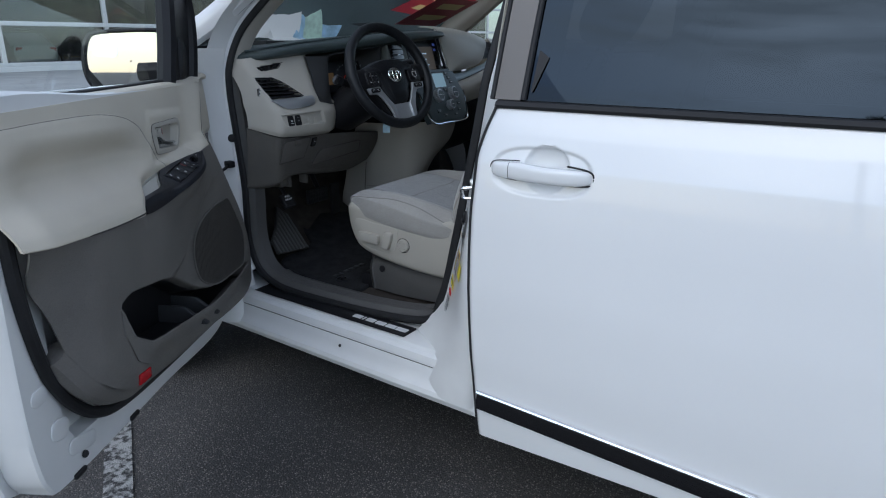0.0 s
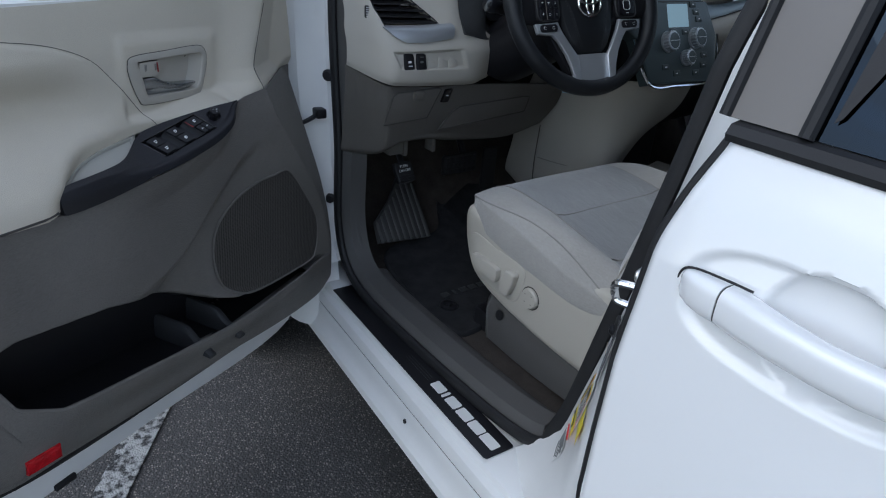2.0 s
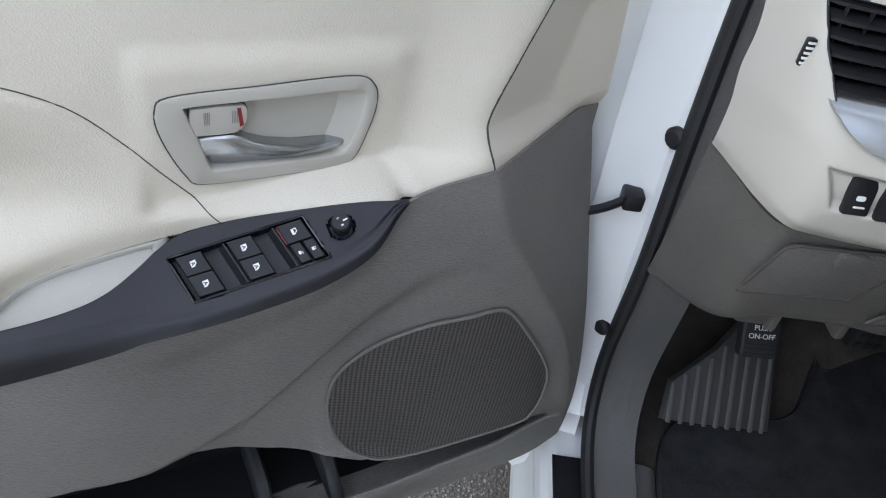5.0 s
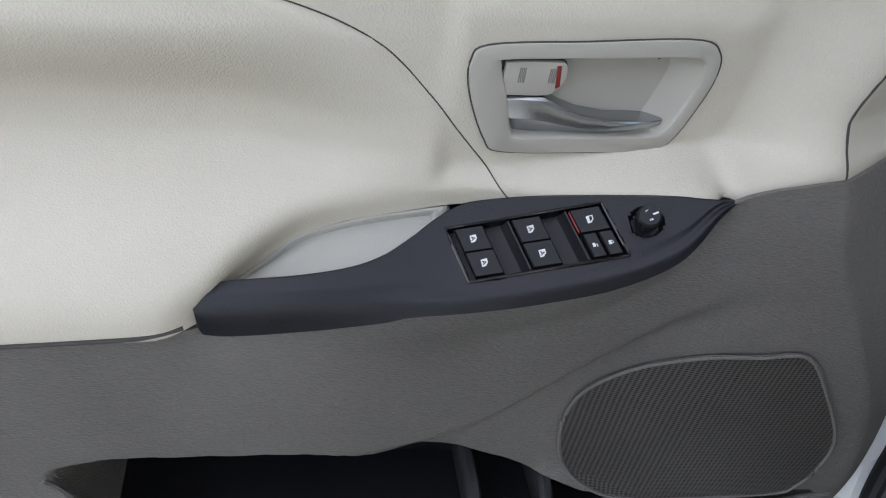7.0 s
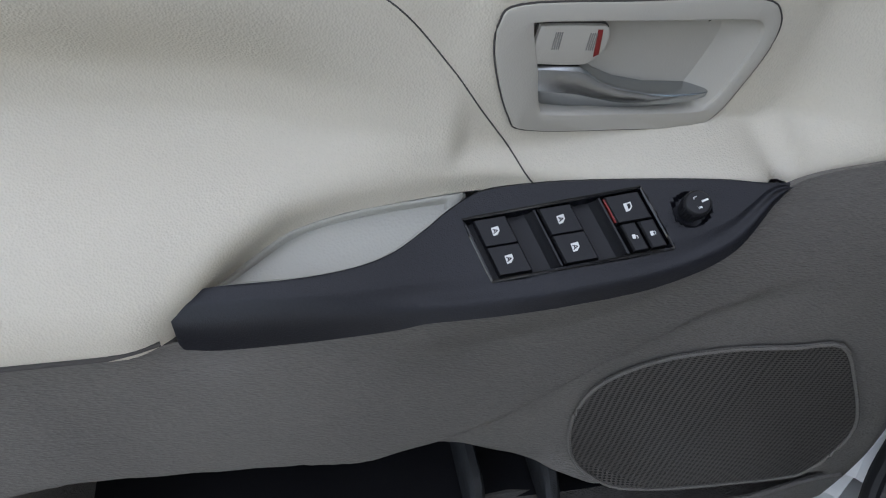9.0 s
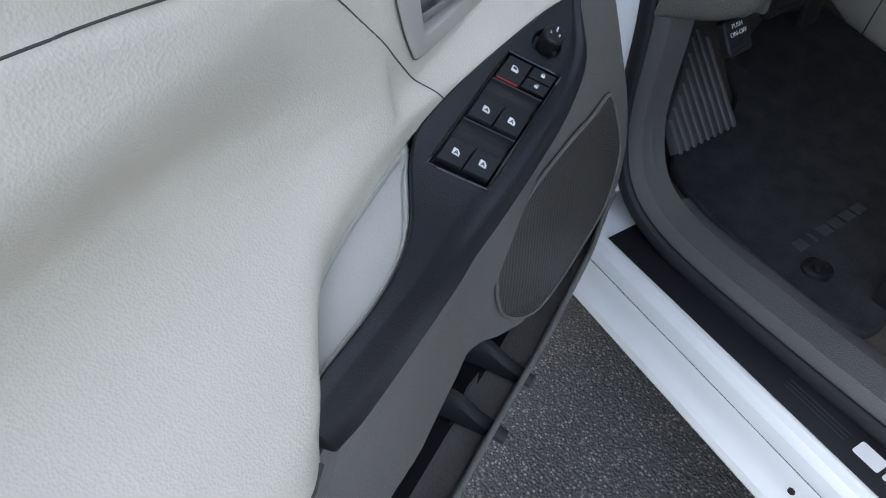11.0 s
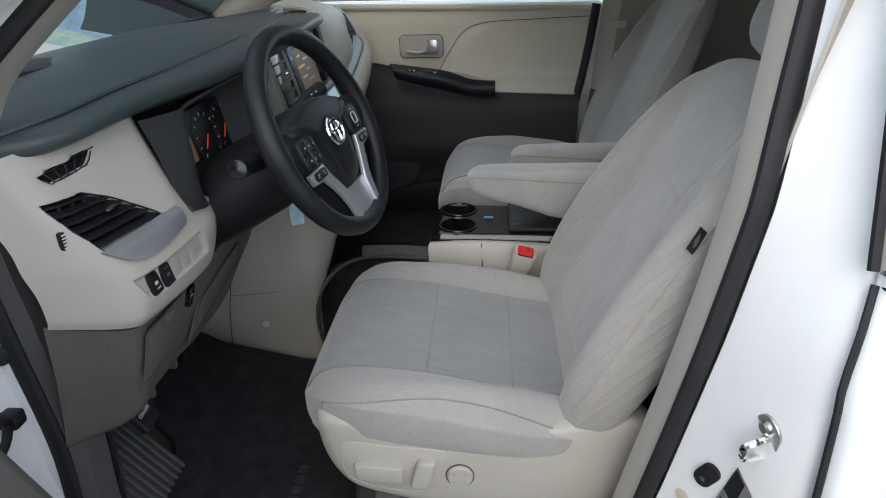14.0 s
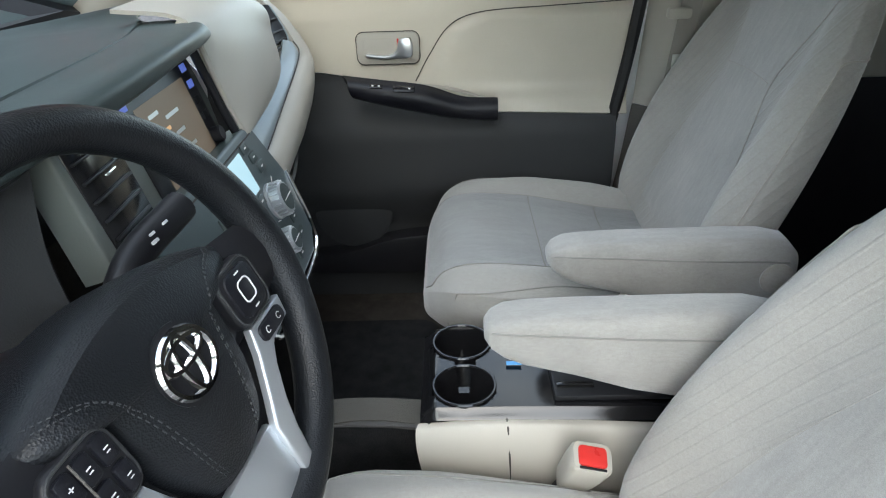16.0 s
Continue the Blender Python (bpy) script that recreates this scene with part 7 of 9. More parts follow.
# ---- steering wheel and column ----
WC = V(-0.302, 0.019, 1.080)
WN = V(-0.168, -0.903, 0.395).normalized()
WM = frame_of(WC, V(0, 0, 1).cross(WN), V(0, 0.4, 0.9)) @ Matrix.Rotation(radians(3), 4, "Z")
wheel = thing("steering_wheel", WC, "black leather steering wheel with silver spokes and round badge", "steering wheel")
rim = []
for k in range(96):
    a = 2 * math.pi * k / 96
    c, s = math.cos(a), math.sin(a)
    th = 0.0163 + 0.0015 * math.exp(-((abs(math.degrees(math.atan2(s, c)) - 90) - 90) / 25) ** 2)
    rim.append([WM @ (V(c, s, 0) * (0.1685 + th * math.cos(t)) + V(0, 0, 0.002 + 1.12 * th * math.sin(t))) for t in [2 * math.pi * j / 14 for j in range(14)]])
M_RIM = mat("wheel_leather", (0.010, 0.011, 0.013), rough=0.40, var=0.3, scale=14, bump=0.4, bscale=620, cell=True, spec=0.33)
part("rim", from_grid(rim, close_u=True, close_v=True), M_RIM, wheel, "black grained leather rim")
hub = curve2([(-0.112, 0.032), (-0.06, 0.052), (0, 0.059), (0.06, 0.052), (0.112, 0.032), (0.104, 0.013), (0.074, 0.010), (0.068, -0.025), (0.061, -0.058), (0.040, -0.094), (0.0, -0.106), (-0.040, -0.094), (-0.061, -0.058), (-0.068, -0.025), (-0.074, 0.010), (-0.104, 0.013)], 96)
HUBH = ((0.94, -0.075), (1.0, -0.03), (1.0, -0.010), (0.97, 0.001), (0.88, 0.010), (0.6, 0.0165), (0.3, 0.0190), (0.02, 0.0195))
hrow = [[WM @ V(x * f, y * f, h) for x, y in hub] for f, h in HUBH]
part("airbag_cover", from_grid(hrow, close_u=True, cap=True), M_RIM, wheel, "black airbag cover")
for sx in (-1, 1):
    part("spoke", loft([[WM @ V(sx * x, yc + hh * math.cos(t), zc + 0.011 * math.sin(t)) for t in [2 * math.pi * j / 12 for j in range(12)]] for x, yc, hh, zc in ((0.05, -0.006, 0.042, -0.006), (0.10, -0.004, 0.038, -0.004), (0.14, -0.002, 0.032, -0.001), (0.172, 0.0, 0.028, 0.002))]), M_BLACK, wheel)
    pod = part("switch_pod", slab(rounded(0.054, 0.052, 0.013, 5, sx * 0.096, -0.009), WM @ Matrix.Translation((0, 0, -0.004)), 0.018, 0.004, 3), M_BLACK, wheel, "black switch pod")
    part("pod_bezel", tube([WM @ V(x, y, 0.0135) for x, y in rounded(0.050, 0.048, 0.012, 5, sx * 0.096, -0.009)], 0.0012, 6, closed=True), M_DARK, pod)
    if sx < 0:
        for u in (-0.0145, 0.0, 0.0155):
            for v in (-0.0115, 0.0105):
                part("pod_key", slab(rounded(0.0125, 0.0195, 0.003, 3, sx * 0.096 + u, -0.009 + v), WM @ Matrix.Translation((0, 0, 0.0125)), 0.0045, 0.0015), M_SWITCH, pod)
                part("pod_mark", join(slab(rounded(0.0042, 0.0008, 0.0003, 1, sx * 0.096 + u, -0.0085 + v), WM @ Matrix.Translation((0, 0, 0.0171)), 0.0003, 0), slab(rounded(0.0008 if u < 0 else 0.0034, 0.0036 if u < 0 else 0.0008, 0.0003, 1, sx * 0.096 + u, -0.0085 + v - (0 if u < 0 else 0.0028)), WM @ Matrix.Translation((0, 0, 0.0171)), 0.0003, 0)), M_PRINT, pod)
        part("pod_rib", tube([WM @ V(sx * 0.096 - 0.0073, -0.009 + 0.022 * q, 0.0178) for q in (-1, -0.3, 0.3, 1)], 0.0008, 6), M_MID, pod)
    else:
        part("pod_key", slab(rounded(0.040, 0.040, 0.010, 4, sx * 0.096, -0.009), WM @ Matrix.Translation((0, 0, 0.0125)), 0.0040, 0.0018), M_SWITCH, pod)
        part("pod_ring", tube([WM @ V(x, y, 0.0166) for x, y in rounded(0.017, 0.019, 0.005, 4, sx * 0.096, -0.009)], 0.0008, 6, closed=True), M_PRINT, pod)
        for v in (-0.016, 0.016):
            part("pod_mark", slab(rounded(0.007, 0.0012, 0.0004, 1, sx * 0.096, -0.009 + v), WM @ Matrix.Translation((0, 0, 0.0166)), 0.0003, 0), M_PRINT, pod)
    arms = [(0.130, -0.037), (0.076, -0.035), (0.068, -0.055), (0.049, -0.086), (0.036, -0.105), (0.034, -0.158), (0.050, -0.156), (0.057, -0.122), (0.066, -0.098), (0.080, -0.074), (0.092, -0.060), (0.126, -0.056)]
    arm = part("spoke_trim", slab([(sx * x, y) for x, y in arms][::sx], WM @ Matrix.Translation((0, 0, 0.005)), 0.008, 0.003, 3), M_SILVER, wheel, "satin silver spoke trim")
    tk = part("tab_key", slab(rounded(0.040, 0.015, 0.006, 4, sx * 0.100, -0.0468), WM @ Matrix.Translation((0, 0, 0.0115)), 0.0045, 0.0016), M_SWITCH, arm, "black rocker key")
    for u in (-0.010, 0.010):
        part("key_mark", tube([WM @ V(sx * 0.100 + u + 0.0028 * math.cos(a), -0.0468 + 0.0028 * math.sin(a), 0.0161) for a in [0.4 + 0.5 * q for q in range(11)]], 0.0004, 5), M_PRINT, tk)
part("spoke_back", slab([(-0.070, -0.100), (-0.040, -0.160), (0.040, -0.160), (0.070, -0.100), (0.090, -0.060), (0.10, -0.04), (-0.10, -0.04), (-0.090, -0.060)], WM @ Matrix.Translation((0, 0, -0.022)), 0.020, 0.005), M_BLACK, wheel)
part("lower_spoke", slab([(-0.042, -0.158), (0.042, -0.158), (0.038, -0.100), (-0.038, -0.100)], WM @ Matrix.Translation((0, 0, -0.001)), 0.008, 0.003), M_SILVER, wheel, "silver lower spoke")
HUBA = sorted((math.atan2(y, x), math.hypot(x, y)) for x, y in hub)
def hub_at(x, y):
    """A place on the airbag cover's face."""
    f = math.hypot(x, y) / lerp_table(HUBA, math.atan2(y, x))
    return WM @ V(x, y, lerp_table([(0.02, 0.0195), (0.3, 0.0190), (0.6, 0.0165), (0.88, 0.010), (0.97, 0.001), (1.0, -0.010)], f) + 0.0004)
M_STITCH = mat("grey_thread", (0.045, 0.047, 0.050), rough=0.8, var=0.2, scale=60)
for sx in (-1, 1):
    for o in (0.0, 0.0035):
        line = cr([V(sx * x, y, 0) for x, y in ((0.098, 0.038 - o), (0.084, 0.034 - o), (0.068 - o, 0.026 - o), (0.056 - o, 0.010 - o), (0.048 - o, -0.010), (0.040 - o, -0.040), (0.033 - o, -0.068), (0.026 - o, -0.088))], 61)
        part("stitching", join(*[tube([hub_at(line[k].x, line[k].y), hub_at(line[k + 1].x, line[k + 1].y)], 0.0005, 5) for k in range(0, 60, 2)]), M_STITCH, wheel)
badge = part("badge", lathe([(0.0300, 0.0), (0.0300, 0.002), (0.0001, 0.003)], WM @ V(0, -0.005, 0.0175), WN, 36), M_BLACK, wheel, "chrome oval badge")
for rx, ry, dy in ((0.0265, 0.0230, -0.005), (0.0085, 0.0215, -0.005), (0.021, 0.0085, 0.003)):
    part("badge_ring", tube([WM @ V(rx * math.cos(a), dy + ry * math.sin(a), 0.0212) for a in [2 * math.pi * k / 36 for k in range(36)]], 0.0030, 6, closed=True, up=tuple(WN)), M_CHROME, badge)
col = thing("steering_column", (-0.31, 0.16, 1.0), "black steering column shroud with stalks", "steering column")
CA = V(0, 0.883, -0.468)
part("shroud", loft([[WC + CA * d + V(w * math.cos(t), 0, 0) + V(0, 0.45, 0.89) * (h * math.sin(t) + o) for t in [2 * math.pi * j / 24 for j in range(24)]] for d, w, h, o in ((0.045, 0.055, 0.048, -0.004), (0.055, 0.074, 0.062, -0.006), (0.12, 0.084, 0.070, -0.012), (0.20, 0.090, 0.072, -0.014), (0.26, 0.095, 0.074, -0.012))]), M_BLACK, col)
lst = part("indicator_stalk", tube(cr([WM @ V(-0.05, 0.005, -0.085), WM @ V(-0.11, 0.010, -0.078), WM @ V(-0.178, 0.021, -0.056)], 14), 0.0125, 14), M_BLACK, col)
cap = part("stalk_cap", lathe([(0.0145, 0.0), (0.0160, 0.008), (0.0160, 0.020), (0.0140, 0.024)], WM @ V(-0.170, 0.020, -0.058), WM.to_3x3() @ V(-1, 0.14, 0.30), 22), M_SWITCH, lst, "glossy blue-black stalk end")
part("cap_face", lathe([(0.0142, 0.0), (0.0135, 0.0010), (0.0001, 0.0018)], WM @ V(-0.170, 0.020, -0.058) + (WM.to_3x3() @ V(-1, 0.14, 0.30)).normalized() * 0.0235, WM.to_3x3() @ V(-1, 0.14, 0.30), 22), M_GLOSSBLACK, cap, "shiny end face")
rst = part("wiper_stalk", tube(cr([WM @ V(0.05, 0.005, -0.085), WM @ V(0.10, 0.045, -0.070), WM @ V(0.178, 0.056, -0.060)], 14), 0.0150, 14), M_BLACK, col)
for k in range(3):
    part("stalk_mark", box((0.118 + 0.020 * k, 0.0500, -0.0520), (0.009, 0.003, 0.001), 0.0, WM), M_PRINT, rst)
    part("stalk_mark", box((0.118 + 0.020 * k, 0.0570, -0.0500), (0.007, 0.0022, 0.001), 0.0, WM), M_PRINT, rst)
part("ignition_lock", lathe([(0.022, 0), (0.022, 0.012), (0.016, 0.02), (0.0001, 0.02)], (-0.225, 0.12, 0.985), (0.3, -0.9, 0.2), 18), M_BLACK, col)
kt = thing("key_tag", (-0.205, 0.118, 0.87), "small pale blue key tag hanging from the ignition", "key tag")
part("tag", slab(rounded(0.026, 0.048, 0.003), frame_of((-0.205, 0.115, 0.893), (0.45, -0.9, 0), (0.1, 0.1, 1)), 0.0012, 0.0004), mat("pale_blue_tag", (0.42, 0.60, 0.72), rough=0.4, var=0.2, scale=60), kt)
part("key_ring", tube([V(-0.203 + 0.012 * math.cos(a), 0.118, 0.926 + 0.012 * math.sin(a)) for a in [2 * math.pi * k / 18 for k in range(18)]], 0.0012, 6, closed=True), M_STEEL, kt)


# ---- seats ----
def pad_loop(w, bot, bol, crown, n=72, e=0.52, at=0.80):
    """A closed cushion section: (side, height) pairs with raised bolsters."""
    out = []
    for k in range(n):
        t = 2 * math.pi * k / n
        c, s = math.cos(t), math.sin(t)
        x = w * math.copysign(abs(c) ** e, c)
        if s >= 0:
            f = abs(x) / w
            h = bol * math.exp(-((f - at) / 0.17) ** 2) * abs(s) ** 0.4 + crown * (1 - f * f)
        else:
            h = -bot * abs(s) ** 0.5
        out.append((x, h))
    return out


def seat(name, x0, y0, z0, inner, label, driver, ay=0.0, az_=0.0, tilt=27, deep=1.0):
    """A front bucket seat. x0, y0, z0: middle of the cushion's rear seam at its top; inner: +1 where the armrest is on the right."""
    st = thing(name, (x0, y0, 0.40), label, "seat", "front seats")
    T = Matrix.Translation((x0, y0, z0))
    # cushion sections: place, half width, level of the middle, depth, bolster, crown
    secs = [(0.374, 0.085, -0.060, 0.03, 0.0, 0.0), (0.371, 0.125, -0.036, 0.05, 0.0, 0.0), (0.362, 0.165, -0.008, 0.07, 0.0, 0.002), (0.345, 0.203, 0.016, 0.09, 0.003, 0.005), (0.315, 0.234, 0.031, 0.10, 0.007, 0.006), (0.26, 0.258, 0.036, 0.11, 0.016, 0.005), (0.15, 0.263, 0.024, 0.11, 0.036, 0.002), (0.0, 0.263, -0.008, 0.10, 0.054, -0.004), (-0.10, 0.255, -0.020, 0.09, 0.040, -0.006), (-0.17, 0.250, -0.035, 0.07, 0.018, 0.0)]
    def sec_at(y):
        return [soft_table([(s[0], s[k]) for s in secs[::-1]], y, 0.025) for k in range(1, 6)]
    def top_at(x, y):
        w, tp, bt, bol, crn = sec_at(y)
        f = min(0.999, abs(x) / w)
        return tp + bol * math.exp(-((f - 0.80) / 0.17) ** 2) * (1 - f ** (2 / 0.52)) ** 0.2 + crn * (1 - f * f)
    ysmp = [0.374, 0.3735, 0.3725, 0.371, 0.369, 0.366, 0.362, 0.357, 0.351, 0.343, 0.334, 0.323, 0.31, 0.295, 0.28, 0.26, 0.235, 0.21, 0.18, 0.15, 0.12, 0.09, 0.06, 0.03, 0.0, -0.03, -0.06, -0.10, -0.14, -0.17]
    base = -0.105
    loops = []
    for y in ysmp:
        w, tp, bt, bol, crn = sec_at(y)
        loops.append([T @ V(px, y, tp + pz if pz >= 0 else tp + (pz / bt) * (tp - base) * 0.9) for px, pz in pad_loop(w, bt, bol, crn)])
    part("cushion", loft(loops), M_CLOTHB, st, "grey-beige cloth seat cushion", angle=75)
    # middle panel in its own cloth, a little proud, running down over the nose
    def mid_w(y):
        return min(0.157, sec_at(y)[0] * 0.90)
    ym = [-0.15 + 0.48 * j / 24 for j in range(25)] + [0.338, 0.346, 0.353, 0.359, 0.364]
    part("cushion_insert", from_grid([[T @ V(mid_w(y) * u, y, top_at(mid_w(y) * u, y) + 0.0018 + 0.002 * (1 - u ** 4)) for u in [-1 + 2 * i / 16 for i in range(17)]] for y in ym], thick=0.004), M_VELOUR, st, "blue-grey brushed cloth middle panel", angle=75)
    for sx in (-1, 1):
        part("cushion_seam", tube([T @ V(sx * mid_w(y), y, top_at(mid_w(y), y) + 0.0012) for y in ym], 0.0013, 6), M_SEAMC, st)
    for ys in (0.004, 0.150):
        part("cross_seam", tube([T @ V(0.156 * u, ys, top_at(0.156 * u, ys) + 0.0032) for u in [-1 + 2 * i / 12 for i in range(13)]], 0.0012, 6), M_SEAMC, st)
    # arched piping on the outer face of each bolster
    for sx in (-1, 1):
        pts = []
        for j in range(28):
            y = 0.325 - 0.47 * j / 27
            w, tp, bt, bol, crn = sec_at(y)
            rise = math.sin(math.pi * j / 27) ** 0.45
            t = radians(-22 + 58 * rise)
            c, s_ = math.cos(t), math.sin(t)
            x = w * c ** 0.52
            z = tp + bol * math.exp(-((x / w - 0.80) / 0.17) ** 2) * s_ ** 0.4 + crn * (1 - (x / w) ** 2) if s_ >= 0 else tp - (-s_) ** 0.5 * (tp - base) * 0.9
            pts.append(T @ V(sx * (x + 0.0006), y, z + 0.0004))
        part("side_seam", tube(pts, 0.0013, 6), M_SEAMC, st)
    # backrest
    BT = T @ Matrix.Translation((0, -0.125, -0.010)) @ Matrix.Rotation(radians(tilt), 4, "X")
    bsec = [(-0.06, 0.215, 0.010, 0.05, 0.01), (-0.045, 0.240, 0.028, 0.08, 0.025), (-0.01, 0.258, 0.036, 0.10, 0.036), (0.08, 0.266, 0.040, 0.11, 0.054), (0.20, 0.268, 0.040, 0.11, 0.058), (0.32, 0.260, 0.040, 0.10, 0.046), (0.42, 0.240, 0.040, 0.09, 0.030), (0.50, 0.205, 0.035, 0.08, 0.015), (0.540, 0.172, 0.026, 0.07, 0.007), (0.565, 0.125, 0.010, 0.05, 0.0), (0.575, 0.07, -0.01, 0.02, 0.0)]
    def bsec_at(h):
        return [soft_table([(s[0], s[k]) for s in bsec], h, 0.05) for k in range(1, 5)]
    EB, AB = 0.40, 0.84
    def front_at(x, h):
        w, tp, bt, bol = bsec_at(h)
        f = min(0.999, abs(x) / w)
        return tp + bol * math.exp(-((f - AB) / 0.17) ** 2) * (1 - f ** (2 / EB)) ** 0.2
    hs = [-0.06, -0.056, -0.048, -0.036, -0.02, 0.0, 0.03, 0.06] + [0.09 + 0.03 * k for k in range(14)] + [0.495, 0.51, 0.523, 0.535, 0.545, 0.554, 0.562, 0.568, 0.572, 0.575]
    loops = []
    for h in hs:
        w, tp, bt, bol = bsec_at(h)
        loops.append([BT @ V(px, tp + pz if pz >= 0 else tp + pz * deep * (bt + tp) / bt * 0.95, h) for px, pz in pad_loop(w, bt, bol, 0.0, 84, EB, AB)])
    part("backrest", loft(loops), M_QUILT, st, "grey-beige cloth backrest with quilted bolsters", angle=75)
    # waisted middle panel with a cross seam at its waist
    WAIST = [(0.02, 0.152), (0.12, 0.146), (0.21, 0.131), (0.29, 0.106), (0.347, 0.085), (0.42, 0.112), (0.50, 0.150), (0.55, 0.150)]
    hm = [0.02 + 0.53 * j / 30 for j in range(31)]
    def waist(h):
        return min(soft_table(WAIST, h, 0.03), bsec_at(h)[0] * 0.93)
    part("backrest_insert", from_grid([[BT @ V(waist(h) * u, front_at(waist(h) * u, h) - 0.001 + (0.0022 + 0.003 * (1 - u ** 4)) * smooth(0.02, 0.05, h) * (1 - smooth(0.52, 0.55, h)), h) for u in [-1 + 2 * i / 18 for i in range(19)]] for h in hm], thick=-0.004), M_CLOTH, st, "smooth grey cloth backrest middle", angle=75)
    part("cross_seam", tube([BT @ V(0.086 * u, front_at(0.086 * u, 0.347) + 0.0042 - 0.001 * u * u, 0.347 + 0.004 * (1 - u * u)) for u in [-1 + 2 * i / 14 for i in range(15)]], 0.0010, 6), M_CLOTHS, st)
    for sx in (-1, 1):
        part("backrest_seam", tube([BT @ V(sx * waist(h), front_at(waist(h), h) + 0.0006, h) for h in hm], 0.0009, 6), M_CLOTHS, st)
        # raised seam round the side panel: up the bolster's ridge, then back over the shoulder
        pts = []
        for h, t in ((-0.02, 24), (0.04, 24), (0.10, 23), (0.20, 22), (0.28, 19), (0.34, 15), (0.385, 9), (0.415, 1), (0.428, -14), (0.434, -32)):
            w, tp, bt, bol = bsec_at(h)
            c, s_ = math.cos(radians(t)), math.sin(radians(t))
            x = w * c ** EB
            nn = tp + bol * math.exp(-((x / w - AB) / 0.17) ** 2) * s_ ** 0.4 if s_ >= 0 else tp - (-s_) ** 0.5 * deep * (bt + tp) * 0.95
            pts.append(BT @ V(sx * (x + 0.001), nn, h))
        part("bolster_seam", tube(cr(pts, 50), 0.0017, 6), M_CLOTHS, st)
    # headrest on two posts
    for sx in (-1, 1):
        part("headrest_post", tube([BT @ V(sx * 0.065, -0.03, 0.52), BT @ V(sx * 0.065, -0.03, 0.66)], 0.007, 10), M_CHROME, st, "bright steel post")
        part("post_guide", lathe([(0.018, 0.0), (0.018, 0.010), (0.012, 0.015), (0.0001, 0.015)], BT @ V(sx * 0.065, -0.03, 0.556), (BT.to_3x3() @ V(0, 0, 1)), 16), M_BEIGE, st, "beige plastic post guide")
    hl = []
    for j in range(16):
        t = -1 + 2 * j / 15
        sc_ = max(0.02, (1 - abs(t) ** 3.2)) ** 0.5
        hl.append([BT @ V(0.150 * (0.78 + 0.22 * sc_) * sc_ ** 0.4 * math.copysign(abs(math.cos(a)) ** 0.6, math.cos(a)), -0.013 + 0.055 * sc_ * math.copysign(abs(math.sin(a)) ** 0.7, math.sin(a)), (0.682 if driver else 0.690) + 0.105 * t) for a in [2 * math.pi * k / 28 for k in range(28)]])
    part("headrest", loft(hl), M_CLOTHB, st, "beige cloth headrest", angle=75)
    # armrest on the inner side, flat above and deeper towards its pivot
    AT = T @ V(inner * 0.308, -0.235 + ay, 0.200 + az_)
    def arm_loop(s, hh, ww, dz):
        return [AT + V(ww * math.copysign(abs(math.cos(a)) ** 0.5, math.cos(a)), s, dz + hh * math.copysign(abs(math.sin(a)) ** 0.55, math.sin(a))) for a in [2 * math.pi * k / 28 for k in range(28)]]
    ARM = [(-0.035, 0.012, 0.020, -0.016), (-0.031, 0.040, 0.028, -0.018), (-0.015, 0.060, 0.033, -0.020), (0.015, 0.067, 0.035, -0.020), (0.07, 0.065, 0.036, -0.017), (0.15, 0.056, 0.036, -0.009), (0.22, 0.043, 0.036, 0.003), (0.28, 0.034, 0.034, 0.010), (0.305, 0.027, 0.031, 0.014), (0.320, 0.018, 0.025, 0.016), (0.328, 0.008, 0.015, 0.017)]
    arm = part("armrest", loft([arm_loop(*q) for q in ARM]), M_CLOTH, st, "folding grey cloth armrest", angle=75)
    part("pivot_cap", lathe([(0.024, 0.0), (0.024, 0.003), (0.020, 0.005), (0.0001, 0.005)], AT + V(inner * 0.0345, 0.0, -0.012), (inner, 0, 0), 24), M_CLOTHS, arm)
    for sx in (-1, 1):
        part("arm_seam", tube([AT + V(sx * (ww * 0.97 + 0.0006), s, dz + hh * 0.52) for s, hh, ww, dz in ARM[2:-1]], 0.0012, 6), M_SEAMC, arm)
    # plinth and outer side cover
    part("seat_frame", box((0, 0.06, -0.20), (0.40, 0.42, 0.14), 0.02, T), M_MID, st, "dark grey seat frame")
    part("seat_rail", box((0.19, 0.04, -0.265), (0.05, 0.52, 0.06), 0.008, T), M_BLACK, st)
    part("seat_rail", box((-0.19, 0.04, -0.265), (0.05, 0.52, 0.06), 0.008, T), M_BLACK, st)
    outl = curve2([(0.312, 0.012), (0.322, -0.030), (0.303, -0.095), (0.262, -0.136), (0.15, -0.164), (-0.01, -0.180), (-0.150, -0.176), (-0.196, -0.130), (-0.214, -0.070), (-0.208, 0.0), (-0.165, 0.020), (-0.10, 0.012), (0.0, -0.008), (0.10, -0.010), (0.22, 0.0)], 72)
    oc = (0.06, -0.075)
    for sx in (-inner,):
        CVM = T @ Matrix(((0, 0, sx, sx * 0.206), (1, 0, 0, 0), (0, 1, 0, 0), (0, 0, 0, 1)))
        rows = [[CVM @ V(oc[0] + (a - oc[0]) * f, oc[1] + (b - oc[1]) * f, d) for a, b in outl] for f, d in ((0.97, -0.012), (1.0, -0.006), (1.0, 0.014), (0.992, 0.026), (0.975, 0.036), (0.95, 0.043), (0.90, 0.0475), (0.80, 0.0495), (0.5, 0.0505), (0.02, 0.051))]
        cov = part("side_cover", from_grid(rows, close_u=True, cap=True), M_BEIGE, st, "beige plastic side cover", angle=60)
